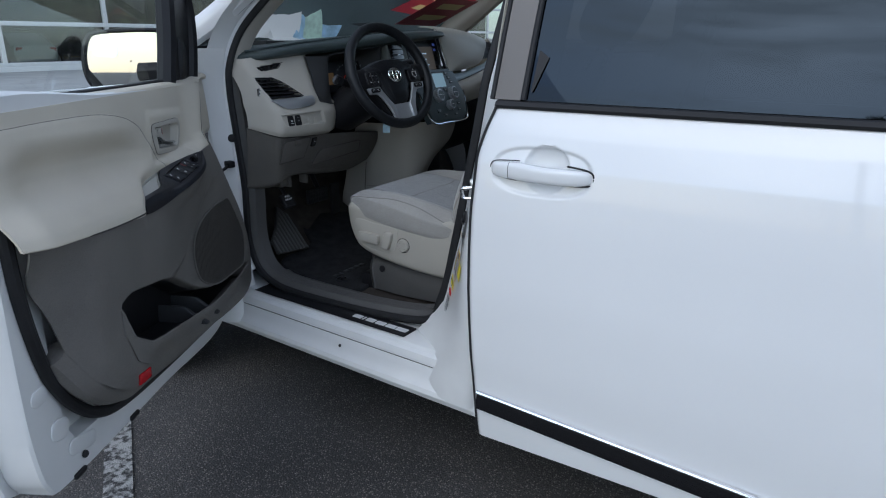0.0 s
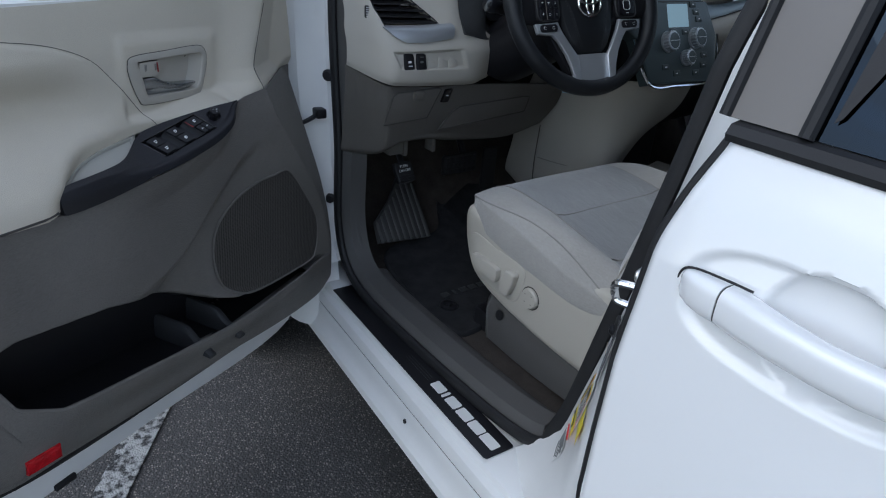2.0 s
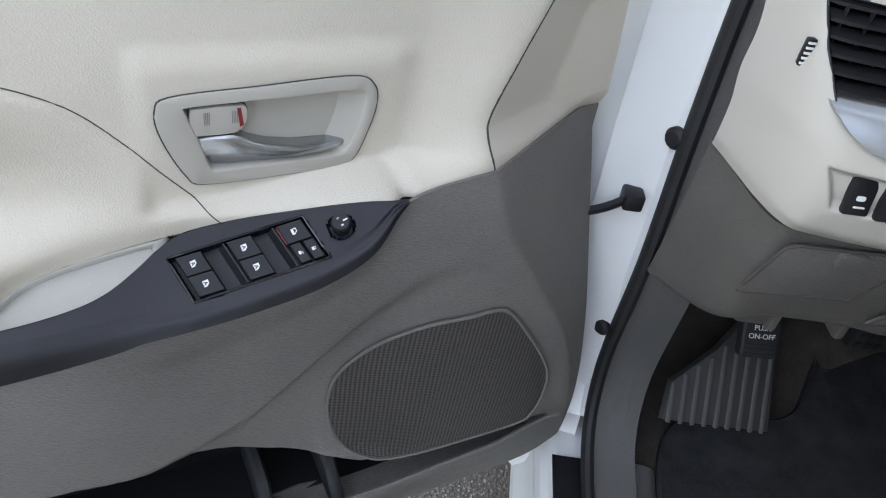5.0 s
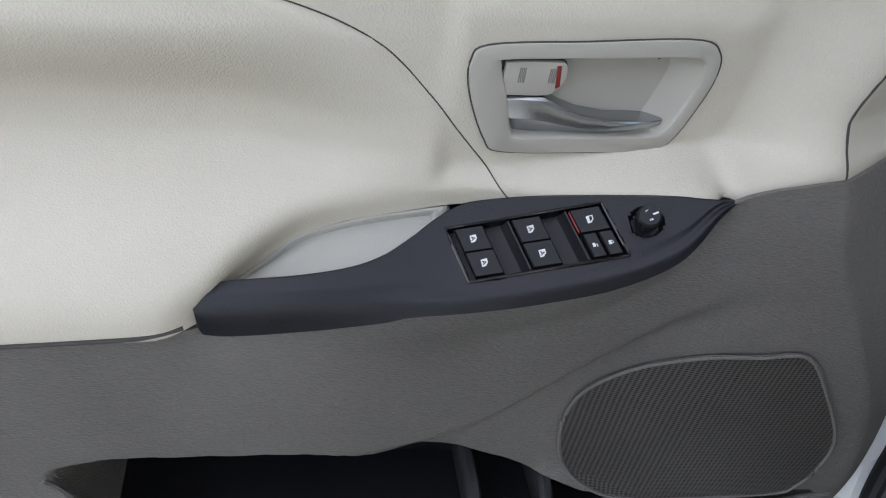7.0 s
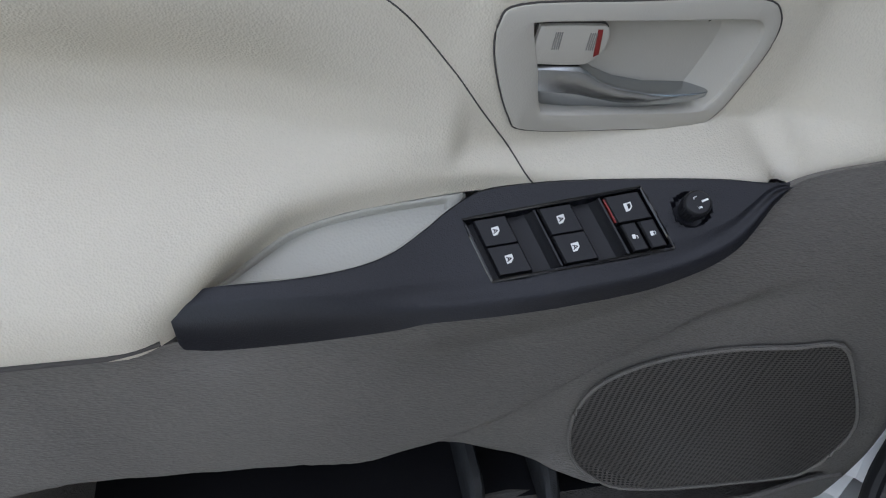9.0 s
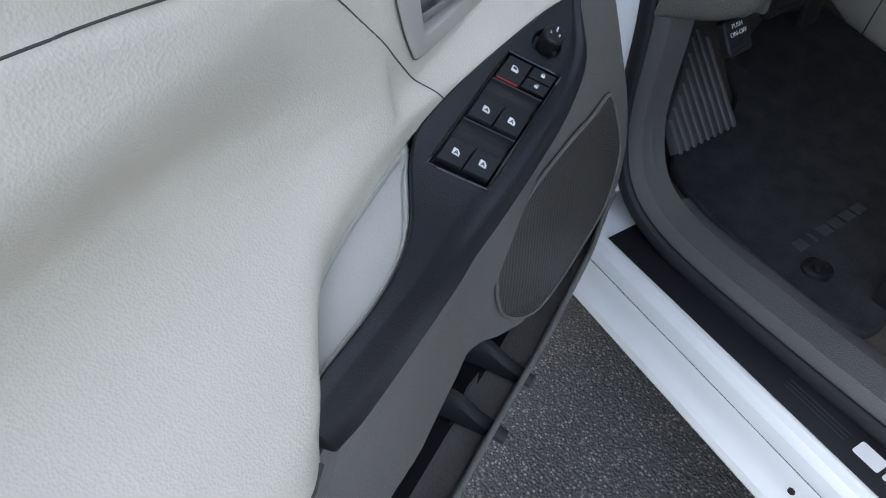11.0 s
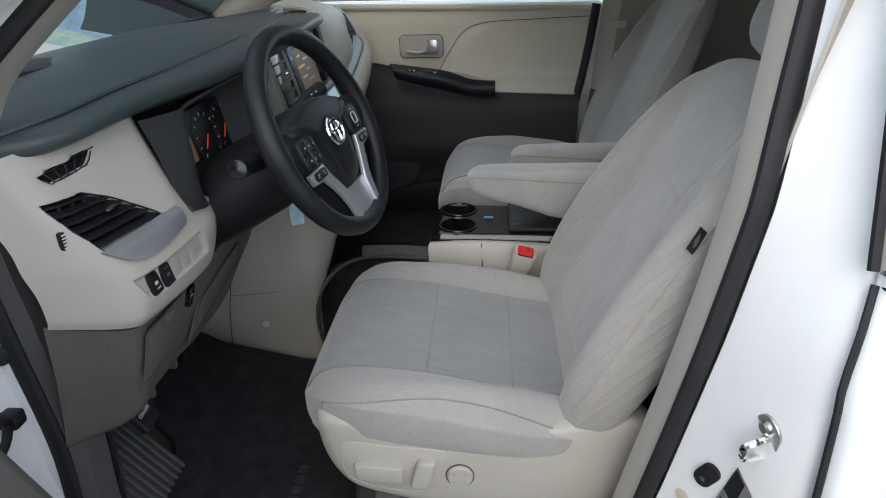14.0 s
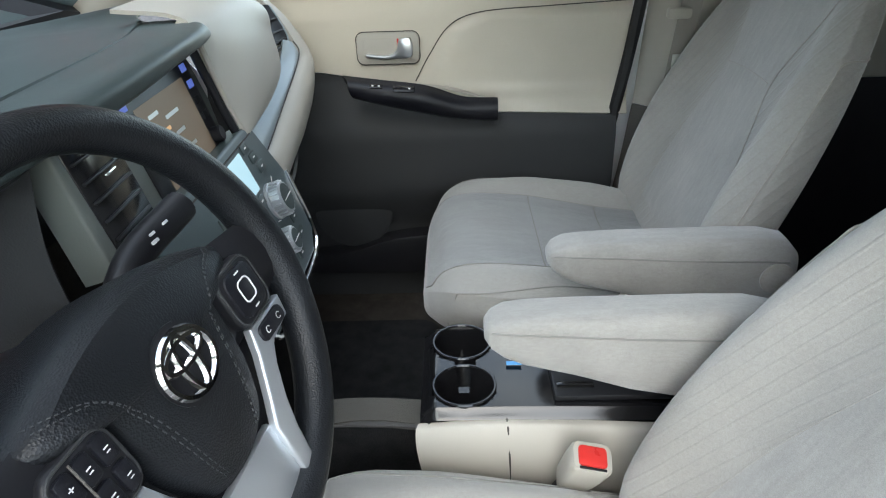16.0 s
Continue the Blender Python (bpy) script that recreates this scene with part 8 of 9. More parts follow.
        if driver and sx < 0:
            holl = curve2([(0.272, -0.034), (0.20, -0.040), (0.128, -0.044), (0.112, -0.056), (0.118, -0.085), (0.128, -0.118), (0.16, -0.130), (0.22, -0.124), (0.268, -0.105), (0.280, -0.07)], 48)
            part("control_plate", slab(holl, CVM @ Matrix.Translation((0, 0, 0.048)), 0.004, 0.002), M_BEIGE, cov)
            part("plate_step", tube([CVM @ V(a, b, 0.0505) for a, b in holl], 0.0016, 6, closed=True), M_BEIGE, cov)
            part("slide_switch", slab(curve2([(0.252, -0.071), (0.188, -0.073), (0.180, -0.082), (0.181, -0.098), (0.190, -0.104), (0.246, -0.101), (0.256, -0.093), (0.257, -0.079)], 32), CVM @ Matrix.Translation((0, 0, 0.050)), 0.014, 0.004, 3), M_BEIGE, cov)
            part("recline_switch", slab(curve2([(0.150, -0.060), (0.132, -0.060), (0.128, -0.070), (0.140, -0.108), (0.148, -0.115), (0.164, -0.113), (0.168, -0.102), (0.158, -0.068)], 32), CVM @ Matrix.Translation((0, 0, 0.050)), 0.016, 0.005, 3), M_BEIGE, cov)
            part("lumbar_switch", lathe([(0.021, 0.0), (0.021, 0.006), (0.018, 0.010), (0.0001, 0.010)], CVM @ V(0.090, -0.094, 0.048), (sx, 0, 0), 28), M_BEIGE, cov)
            part("switch_ring", tube([CVM @ V(0.090 + 0.0225 * math.cos(a), -0.094 + 0.0225 * math.sin(a), 0.051) for a in [2 * math.pi * k / 28 for k in range(28)]], 0.0011, 6, closed=True), M_SEAM, cov)
            for a in (0.7, 2.3, 3.9, 5.5):
                part("switch_mark", box((0.090 + 0.012 * math.cos(a), -0.094 + 0.012 * math.sin(a), 0.0580), (0.004, 0.0016, 0.0006), 0.0, CVM), M_SEAMC, cov)
    if driver:
        tg = part("fabric_tag", slab([(-0.008, -0.018), (0.004, -0.016), (0.008, 0.018), (-0.004, 0.016)], BT @ frame_of((-0.2625, 0.066, 0.342), (0.15, 0.95, 0.1), (0.05, -0.25, 0.96)), 0.003, 0.0008), M_BLACK, st, "small black airbag tag")
        for k in range(3):
            part("tag_print", box((-0.002 + 0.002 * k, -0.004 + 0.004 * k, -0.0006), (0.0010, 0.012, 0.0008), 0.0, BT @ frame_of((-0.2625, 0.066, 0.342), (0.15, 0.95, 0.1), (0.05, -0.25, 0.96))), M_GREYPRINT, tg)
    return st


SEAT_X = -0.318
seat("driver_seat", SEAT_X, -0.308, 0.682, 1, "grey-beige cloth driver seat with folded-down armrest", True, deep=0.62)
seat("passenger_bucket_seat", 0.50, -0.49, 0.745, -1, "grey-beige cloth passenger seat with folded-down armrest", False, 0.08, -0.075, 21, 0.45)


def buckle(x, y, z, tilt):
    b = thing("seat_belt_buckle", (x, y, z - 0.06), "beige seat belt buckle with red release button", "belt buckle", "belt buckles")
    M = Matrix.Translation((x, y, z)) @ Matrix.Rotation(radians(tilt), 4, "X") @ Matrix.Rotation(radians(-22), 4, "Y")
    bm = loft([[M @ V(px, py, h) for px, py in rounded(w, d, 0.010, 4)] for w, d, h in ((0.030, 0.034, -0.085), (0.036, 0.042, -0.072), (0.040, 0.050, -0.03), (0.040, 0.052, -0.004), (0.036, 0.048, 0.0))])
    hs_ = part("housing", bm, M_BEIGE, b)
    part("release_button", slab(rounded(0.026, 0.036, 0.005, 3), M @ Matrix.Translation((0, 0, -0.002)), 0.005, 0.002), M_RED, b, "red button")
    part("tongue_slot", box((-0.015, 0, 0.0005), (0.003, 0.034, 0.002), 0.0005, M), M_BLACK, b)
    part("stem", box((0, 0.0, -0.12), (0.012, 0.028, 0.09), 0.003, M), M_BLACK, b)


buckle(-0.080, -0.343, 0.755, 14)
buckle(0.226, -0.474, 0.785, 14)
# console between the seats
cons = thing("floor_console", (0.09, -0.40, 0.40), "black floor console with twin cup holders and beige sides", "console")
part("body", box((0.095, -0.42, 0.54), (0.19, 0.56, 0.29), 0.02), M_BLACK, cons)
part("side_panel", net([cols((-0.004, -0.128, 0.742), (-0.004, -0.25, 0.748), (-0.005, -0.45, 0.738), (-0.006, -0.72, 0.72)), cols((-0.014, -0.124, 0.735), (-0.016, -0.25, 0.742), (-0.018, -0.45, 0.730), (-0.018, -0.72, 0.712)), cols((-0.022, -0.126, 0.700), (-0.026, -0.25, 0.70), (-0.028, -0.45, 0.685), (-0.028, -0.72, 0.67)), cols((-0.018, -0.14, 0.60), (-0.022, -0.25, 0.60), (-0.024, -0.45, 0.58), (-0.024, -0.72, 0.56)), cols((-0.010, -0.16, 0.42), (-0.012, -0.25, 0.41), (-0.012, -0.45, 0.41), (-0.012, -0.72, 0.41))], 24, 16, thick=-0.006), M_BEIGE, cons, "beige side panel", angle=60)
part("panel_joint", tube([V(-0.004, -0.245, 0.7485), V(-0.0165, -0.246, 0.742), V(-0.0265, -0.248, 0.70), V(-0.0225, -0.252, 0.60)], 0.0014, 6), M_SEAM, cons)
top = []
for x in [-0.006 + 0.206 * i / 60 for i in range(61)]:
    r = []
    for y in [-0.130 - 0.57 * j / 110 for j in range(111)]:
        z = 0.762 - 0.010 * smooth(-0.2, -0.7, y)
        z -= 0.014 * (1 - smooth(-0.006, 0.004, x)) + 0.012 * smooth(0.18, 0.20, x) + 0.014 * smooth(-0.15, -0.130, y)
        for cx_, cy_, rr in ((0.047, -0.190, 0.042), (0.147, -0.188, 0.042)):
            z -= 0.075 * (1 - smooth(rr - 0.003, rr + 0.001, math.hypot(x - cx_, y - cy_)))
        z -= 0.05 * (1 - smooth(0.010, 0.013, abs(y + 0.191))) * smooth(0.06, 0.065, x) * (1 - smooth(0.13, 0.135, x))
        z = max(z, 0.688)
        r.append(V(x, y, z))
    top.append(r)
ct = part("console_top", from_grid(top, thick=0.004), M_GLOSSBLACK, cons, "black top with two cup holders", angle=40)
for cx_, cy_, rr in ((0.047, -0.190, 0.0425), (0.147, -0.188, 0.0425)):
    part("cup_ring", tube([V(cx_ + rr * math.cos(a), cy_ + rr * math.sin(a), 0.7635) for a in [2 * math.pi * k / 40 for k in range(40)]], 0.0022, 6, closed=True), M_GLOSSBLACK, ct, "thin gloss cup ring")
part("sliding_lid", box((0.098, -0.46, 0.765), (0.17, 0.30, 0.010), 0.004), M_BLACK, cons)
part("lid_slot", box((0.035, -0.34, 0.771), (0.012, 0.05, 0.002), 0.0008), M_GLOSSBLACK, cons)
part("blue_mark", box((0.09, -0.262, 0.766), (0.008, 0.022, 0.002), 0.0008), emit("blue_mark", (0.10, 0.30, 0.60), 0.15), cons)

# ---- floor: mats, pedals, foot rest, rails cover ----
mat_t = thing("floor_mat", (-0.38, 0.15, 0.40), "black carpet floor mat with raised letters and a fixing stud", "floor mat")
mo2 = curve2([(-0.600, -0.035), (-0.606, 0.05), (-0.600, 0.16), (-0.582, 0.29), (-0.545, 0.352), (-0.46, 0.365), (-0.385, 0.372), (-0.345, 0.40), (-0.310, 0.470), (-0.285, 0.520), (-0.15, 0.535), (-0.03, 0.525), (-0.005, 0.42), (-0.01, 0.22), (-0.03, 0.05), (-0.10, -0.01), (-0.30, -0.03), (-0.47, -0.030), (-0.555, -0.048)], 90)
mc2 = (-0.30, 0.2)
def mat_z(y):
    return lerp_table([(-0.1, 0.403), (0.20, 0.405), (0.34, 0.418), (0.45, 0.455), (0.55, 0.53)], y)
mrows2 = [[V(mc2[0] + (x - mc2[0]) * f, mc2[1] + (y - mc2[1]) * f, mat_z(mc2[1] + (y - mc2[1]) * f) + h) for x, y in mo2] for f, h in ((1.0, -0.006), (1.0, 0.004), (0.985, 0.008), (0.96, 0.005), (0.8, 0.005), (0.6, 0.005), (0.4, 0.005), (0.2, 0.005), (0.01, 0.005))]
mm = part("mat_carpet", from_grid(mrows2, close_u=True, cap=True), M_CARPET, mat_t, angle=60)
part("fixing_stud", lathe([(0.022, 0.0), (0.021, 0.005), (0.015, 0.007), (0.014, 0.003), (0.006, 0.003), (0.005, 0.008), (0.0001, 0.008)], (-0.548, 0.063, 0.409), (0, 0, 1), 22), M_BLACK, mat_t, "black fixing stud")
for k in range(6):
    part("raised_bar", box((-0.527 + 0.0275 * k, 0.107, 0.4105), (0.021 if k != 1 else 0.006, 0.019, 0.003), 0.0012), M_DARK, mat_t)
pm = thing("passenger_floor_mat", (0.5, 0.1, 0.40), "black carpet mat in the passenger footwell", "floor mat")
part("mat_carpet", slab(rounded(0.46, 0.52, 0.06, 5), Matrix.Translation((0.50, 0.12, 0.400)), 0.010, 0.004), M_CARPET, pm)
ft = thing("foot_rest", (-0.50, 0.40, 0.43), "grey ribbed rubber foot rest", "foot rest")
FM = frame_of((-0.500, 0.375, 0.497), (0.96, 0.12, -0.15), (-0.08, 0.62, 0.72))
part("pad", slab([(-0.092, -0.062), (0.085, -0.062), (0.080, 0.09), (0.045, 0.13), (-0.02, 0.05), (-0.085, -0.005)], FM, 0.014, 0.004), mat("foot_rest_rubber", (0.045, 0.044, 0.043), rough=0.6, var=0.15), ft)
for k in range(9):
    u = -0.085 + 0.0195 * k
    v1 = lerp_table([(-0.095, -0.012), (-0.02, 0.045), (0.045, 0.118), (0.08, 0.088)], u)
    part("rib", box((u, (-0.068 + v1) / 2, 0.015), (0.007, v1 + 0.062, 0.005), 0.002, FM), mat("rib_rubber", (0.085, 0.083, 0.08), rough=0.55, var=0.1) if k == 0 else bpy.data.materials["rib_rubber"], ft)
pk = thing("parking_brake_pedal", (-0.520, 0.33, 0.63), "black foot-operated parking brake pedal with white print", "pedal")
PKM = frame_of((-0.520, 0.322, 0.650), (1, 0.05, 0), (0, 0.55, 0.84))
pad = part("pad", slab(rounded(0.050, 0.052, 0.006, 4), PKM @ Matrix.Translation((0, 0, -0.010)), 0.014, 0.004, 3), M_RUBBER, pk, "black rubber pad")
for k in range(3):
    part("pad_rib", box((0, -0.020 + 0.006 * k, 0.0045), (0.040, 0.0022, 0.002), 0.0006, PKM), M_RUBBER, pad)
part("arm", tube(cr([V(-0.520, 0.332, 0.660), V(-0.524, 0.355, 0.70), V(-0.530, 0.42, 0.76)], 12), 0.009, 10, flat=0.6), M_BLACK, pk)


def printed(text, size, M, parent, material):
    """Flat printed words as a mesh part, from the built-in font."""
    cu = bpy.data.curves.new("print", "FONT")
    cu.body, cu.size, cu.align_x, cu.align_y, cu.extrude = text, size, "CENTER", "CENTER", 0.0003
    ob = bpy.data.objects.new("print", cu)
    bpy.context.scene.collection.objects.link(ob)
    bpy.context.view_layer.update()
    me = bpy.data.meshes.new_from_object(ob.evaluated_get(bpy.context.evaluated_depsgraph_get()))
    bm = bmesh.new()
    bm.from_mesh(me)
    bm.transform(M)
    bpy.data.objects.remove(ob)
    bpy.data.curves.remove(cu)
    bpy.data.meshes.remove(me)
    return part("print", bm, material, parent)


printed("PUSH", 0.0095, PKM @ Matrix.Translation((0, 0.014, 0.0046)), pad, M_PRINT)
printed("ON-OFF", 0.0095, PKM @ Matrix.Translation((0, 0.003, 0.0046)), pad, M_PRINT)
bk = thing("brake_pedal", (-0.285, 0.40, 0.60), "black rubber brake pedal", "pedal")
bpad = part("pad", box((-0.294, 0.395, 0.617), (0.115, 0.018, 0.058), 0.008), M_RUBBER, bk, "black rubber pad")
for k in range(7):
    for j in range(3):
        part("pad_stud", box((-0.339 + 0.015 * k, 0.3855, 0.600 + 0.017 * j), (0.010, 0.004, 0.011), 0.001), M_RUBBER, bpad)
part("arm", tube([V(-0.275, 0.40, 0.63), V(-0.27, 0.46, 0.72), V(-0.27, 0.52, 0.80)], 0.010, 8), M_BLACK, bk)
ac = thing("accelerator_pedal", (-0.165, 0.44, 0.55), "black plastic accelerator pedal on the floor", "pedal")
part("pad", box((-0.165, 0.42, 0.575), (0.05, 0.016, 0.13), 0.008), M_RUBBER, ac)
rc = thing("rail_cover", (-0.545, -0.22, 0.43), "dark grey seat rail cover with screws", "trim cover")
part("cover", net([cols((-0.550, -0.085, 0.41), (-0.555, -0.22, 0.41), (-0.56, -0.46, 0.425)), cols((-0.548, -0.075, 0.475), (-0.552, -0.22, 0.470), (-0.556, -0.46, 0.48)), cols((-0.530, -0.07, 0.508), (-0.53, -0.22, 0.507), (-0.53, -0.46, 0.515)), cols((-0.46, -0.06, 0.515), (-0.46, -0.22, 0.515), (-0.46, -0.46, 0.52))], 24, 18, thick=0.005), M_SILL, rc, angle=60)
part("cover_nose", net([cols((-0.550, -0.085, 0.41), (-0.50, -0.03, 0.405), (-0.42, -0.02, 0.405)), cols((-0.548, -0.075, 0.475), (-0.50, -0.03, 0.47), (-0.42, -0.02, 0.47)), cols((-0.53, -0.07, 0.508), (-0.49, -0.045, 0.505), (-0.42, -0.035, 0.505))], 12, 10, thick=0.004), M_SILL, rc)
for sy in (-0.115, -0.40):
    part("cover_screw", lathe([(0.011, 0.0), (0.011, 0.002), (0.008, 0.003), (0.0001, 0.001)], (-0.551, sy, 0.485), (-1, 0, 0.25), 16), M_BLACK, rc)

# ---- passenger door, closed ----
pd = thing("passenger_door", (0.86, -0.1, 0.42), "closed passenger door with beige and dark inner trim", "car door")
def xr(y, z):
    x = 0.872
    x -= 0.060 * (1 - smooth(0.86, 0.99, z)) * smooth(0.60, 0.75, z)
    edge = lerp_table([(0.98, -0.095), (1.04, -0.13), (1.10, -0.175), (1.135, -0.26)], z)
    pad_ = (1 - smooth(edge - 0.035, edge + 0.004, y)) * (1 - smooth(1.125, 1.142, z)) * smooth(0.93, 0.97, z)
    x -= 0.016 * pad_
    x += 0.012 * smooth(1.12, 1.2, z)
    return x
def pgrid(y0, y1, zf0, zf1, ny, nz):
    return [[V(0, y0 + (y1 - y0) * i / (ny - 1), zf0(y0 + (y1 - y0) * i / (ny - 1)) + (zf1(y0 + (y1 - y0) * i / (ny - 1)) - zf0(y0 + (y1 - y0) * i / (ny - 1))) * j / (nz - 1)) for i in range(ny)] for j in range(nz)]
def zsplit(y):
    return lerp_table([(-0.62, 0.905), (-0.27, 0.918), (-0.10, 0.945), (0.06, 1.0), (0.13, 1.012), (0.4, 1.02)], y)
def lift(g):
    return [[V(xr(p.y, p.z), p.y, p.z) for p in r] for r in g]
part("upper_trim", from_grid(lift(pgrid(0.40, -0.585, zsplit, lambda y: 1.182 + 0.012 * y, 70, 44)), thick=0.004), M_LEATHER, pd, "beige vinyl upper trim", angle=70)
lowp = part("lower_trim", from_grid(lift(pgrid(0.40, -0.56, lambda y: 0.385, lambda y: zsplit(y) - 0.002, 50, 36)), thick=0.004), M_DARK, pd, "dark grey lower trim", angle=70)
part("belt_roll", tube([V(0.885, y, 1.184 + 0.012 * y) for y in (0.42, 0.2, 0.0, -0.2, -0.4, -0.60)], 0.016, 10, flat=0.7), M_LEATHER, pd)
part("pad_seam", tube([V(xr(p.x, p.y) - 0.001, p.x, p.y) for p in cr([(-0.095, 0.985, 0), (-0.13, 1.045, 0), (-0.178, 1.108, 0), (-0.25, 1.135, 0), (-0.40, 1.143, 0), (-0.585, 1.15, 0)], 40)], 0.0013, 6), M_SEAM, pd)
PB = Matrix(((0, 0, -1, 0.868), (1, 0, 0, 0), (0, 1, 0, 0), (0, 0, 0, 1)))
bz = part("handle_bezel", slab(rounded(0.142, 0.070, 0.016, 5, -0.036, 1.063), PB, 0.005, 0.002), M_BEIGE, pd)
part("recess", slab(rounded(0.112, 0.046, 0.010, 5, -0.036, 1.062), PB @ Matrix.Translation((0, 0, 0.0035)), 0.002, 0.0005), M_BEIGE, bz)
part("release_handle", slab(curve2([(0.012, 1.052), (-0.03, 1.048), (-0.055, 1.058), (-0.062, 1.082), (-0.088, 1.084), (-0.090, 1.046), (-0.06, 1.042), (-0.02, 1.042), (0.010, 1.046)], 30), PB @ Matrix.Translation((0, 0, 0.004)), 0.012, 0.004), M_SATIN, bz, "satin chrome lever")
part("bezel_gap", tube([PB @ V(x, y, 0.001) for x, y in rounded(0.145, 0.073, 0.017, 5, -0.036, 1.063)], 0.0012, 6, closed=True), M_SEAM, bz)
part("lock_knob", slab(rounded(0.028, 0.018, 0.003, 2, -0.075, 1.078), PB @ Matrix.Translation((0, 0, 0.005)), 0.010, 0.002), M_BEIGE, bz)
part("lock_flag", slab(rounded(0.004, 0.016, 0.001, 1, -0.060, 1.078), PB @ Matrix.Translation((0, 0, 0.0142)), 0.001, 0.0), M_RED, bz)
psw = part("switch_panel", net([cols((0.815, 0.065, 1.006), (0.800, -0.02, 0.998), (0.795, -0.12, 0.985), (0.800, -0.20, 0.957), (0.800, -0.282, 0.951)), cols((0.790, 0.05, 0.995), (0.775, -0.02, 0.985), (0.772, -0.12, 0.97), (0.782, -0.20, 0.945), (0.785, -0.282, 0.942)), cols((0.798, 0.04, 0.980), (0.788, -0.02, 0.966), (0.785, -0.12, 0.945), (0.790, -0.20, 0.928), (0.793, -0.282, 0.922)), cols((0.83, 0.05, 0.985), (0.82, -0.02, 0.97), (0.815, -0.12, 0.945), (0.82, -0.20, 0.928), (0.82, -0.282, 0.922))], 30, 20, thick=0.012), M_SWITCH, pd, "blue-black switch panel")
KN = V(-0.53, -0.07, 0.85).normalized()
KX = (V(0, -1, 0) - KN * KN.dot(V(0, -1, 0))).normalized()
for ky, kx, kz, wd, dp in ((-0.012, 0.773, 0.999, 0.030, 0.012), (-0.074, 0.770, 0.992, 0.048, 0.018)):
    KM = frame_of(V(kx, ky, kz), KX, KN.cross(KX))
    kw = part("switch_key", slab(rounded(wd, dp, 0.002, 2), KM, 0.0025, 0.0008), M_GLOSSBLACK, psw)
    for du in ((-0.007, 0.007) if wd < 0.04 else (0.012,)):
        part("key_mark", slab(rounded(0.0045, 0.0035, 0.0008, 1, du, 0.0), KM @ Matrix.Translation((0, 0, 0.0024)), 0.0004, 0), M_PRINT, kw)
part("grip_hollow", net([cols((0.835, -0.10, 0.985), (0.83, -0.18, 0.975), (0.825, -0.245, 0.955)), cols((0.81, -0.12, 0.985), (0.805, -0.19, 0.972), (0.805, -0.26, 0.952))], 12, 6, thick=0.004), M_BEIGE, pd)
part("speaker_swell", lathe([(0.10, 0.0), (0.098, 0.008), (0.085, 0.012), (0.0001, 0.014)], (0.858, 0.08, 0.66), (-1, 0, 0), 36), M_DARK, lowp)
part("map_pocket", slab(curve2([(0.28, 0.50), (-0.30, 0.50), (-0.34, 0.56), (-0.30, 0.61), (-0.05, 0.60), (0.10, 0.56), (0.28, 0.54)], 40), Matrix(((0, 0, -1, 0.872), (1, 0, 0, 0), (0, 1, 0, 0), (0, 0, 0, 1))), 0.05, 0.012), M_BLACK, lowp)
part("door_shell", box((0.955, -0.10, 0.75), (0.09, 1.08, 0.90), 0.03), M_WHITE, pd)
gw = part("window_pane", from_grid([[V(0.91, 0.50, 1.19), V(0.915, -0.1, 1.19), V(0.91, -0.62, 1.18)], [V(0.79, -0.10, 1.56), V(0.80, -0.3, 1.57), V(0.80, -0.66, 1.58)]]), M_GLASS, pd, "clear side window glass")
gw.visible_shadow = False
part("rear_seal", tube(cr([V(0.845, -0.60, 1.19), V(0.845, -0.582, 1.05), V(0.84, -0.555, 0.90), V(0.835, -0.52, 0.73), V(0.83, -0.46, 0.52)], 24), 0.014, 8), M_RUBBER, pd, "black door seal")
# far pillar trim and belt
bp = thing("far_pillar_trim", (0.85, -0.68, 0.42), "beige upper and grey lower pillar trim", "pillar trim")
part("upper_cover", net([cols((0.85, -0.60, 0.925), (0.80, -0.66, 0.925), (0.82, -0.78, 0.925)), cols((0.85, -0.62, 1.2), (0.79, -0.68, 1.2), (0.82, -0.80, 1.2)), cols((0.76, -0.66, 1.56), (0.70, -0.72, 1.56), (0.73, -0.84, 1.56))], 12, 16, thick=0.005), M_BEIGE, bp)
part("lower_cover", net([cols((0.85, -0.50, 0.44), (0.80, -0.60, 0.44), (0.82, -0.76, 0.44)), cols((0.85, -0.57, 0.70), (0.80, -0.64, 0.70), (0.82, -0.77, 0.70)), cols((0.85, -0.60, 0.923), (0.80, -0.66, 0.923), (0.82, -0.78, 0.923))], 12, 16, thick=0.005), M_MID, bp)
sb = thing("seat_belt", (0.775, -0.68, 0.6), "grey seat belt with beige guide on the pillar", "seat belt")
part("webbing", from_grid([[p + V(0, -0.022, 0), p + V(0, 0.022, 0)] for p in cr([V(0.745, -0.70, 1.50), V(0.77, -0.685, 1.20), V(0.785, -0.665, 0.95), V(0.785, -0.64, 0.60)], 16)], thick=0.0014), mat("belt_webbing", (0.30, 0.28, 0.25), rough=0.85, var=0.1, bump=0.4, bscale=600), sb)
part("guide", box((0.765, -0.655, 1.135), (0.022, 0.05, 0.022), 0.006), M_BEIGE, sb)
part("tongue", box((0.770, -0.665, 1.02), (0.006, 0.022, 0.06), 0.002), M_STEEL, sb)
nb = thing("near_seat_belt", (-0.62, -0.60, 0.6), "beige seat belt beside the driver seat", "seat belt")
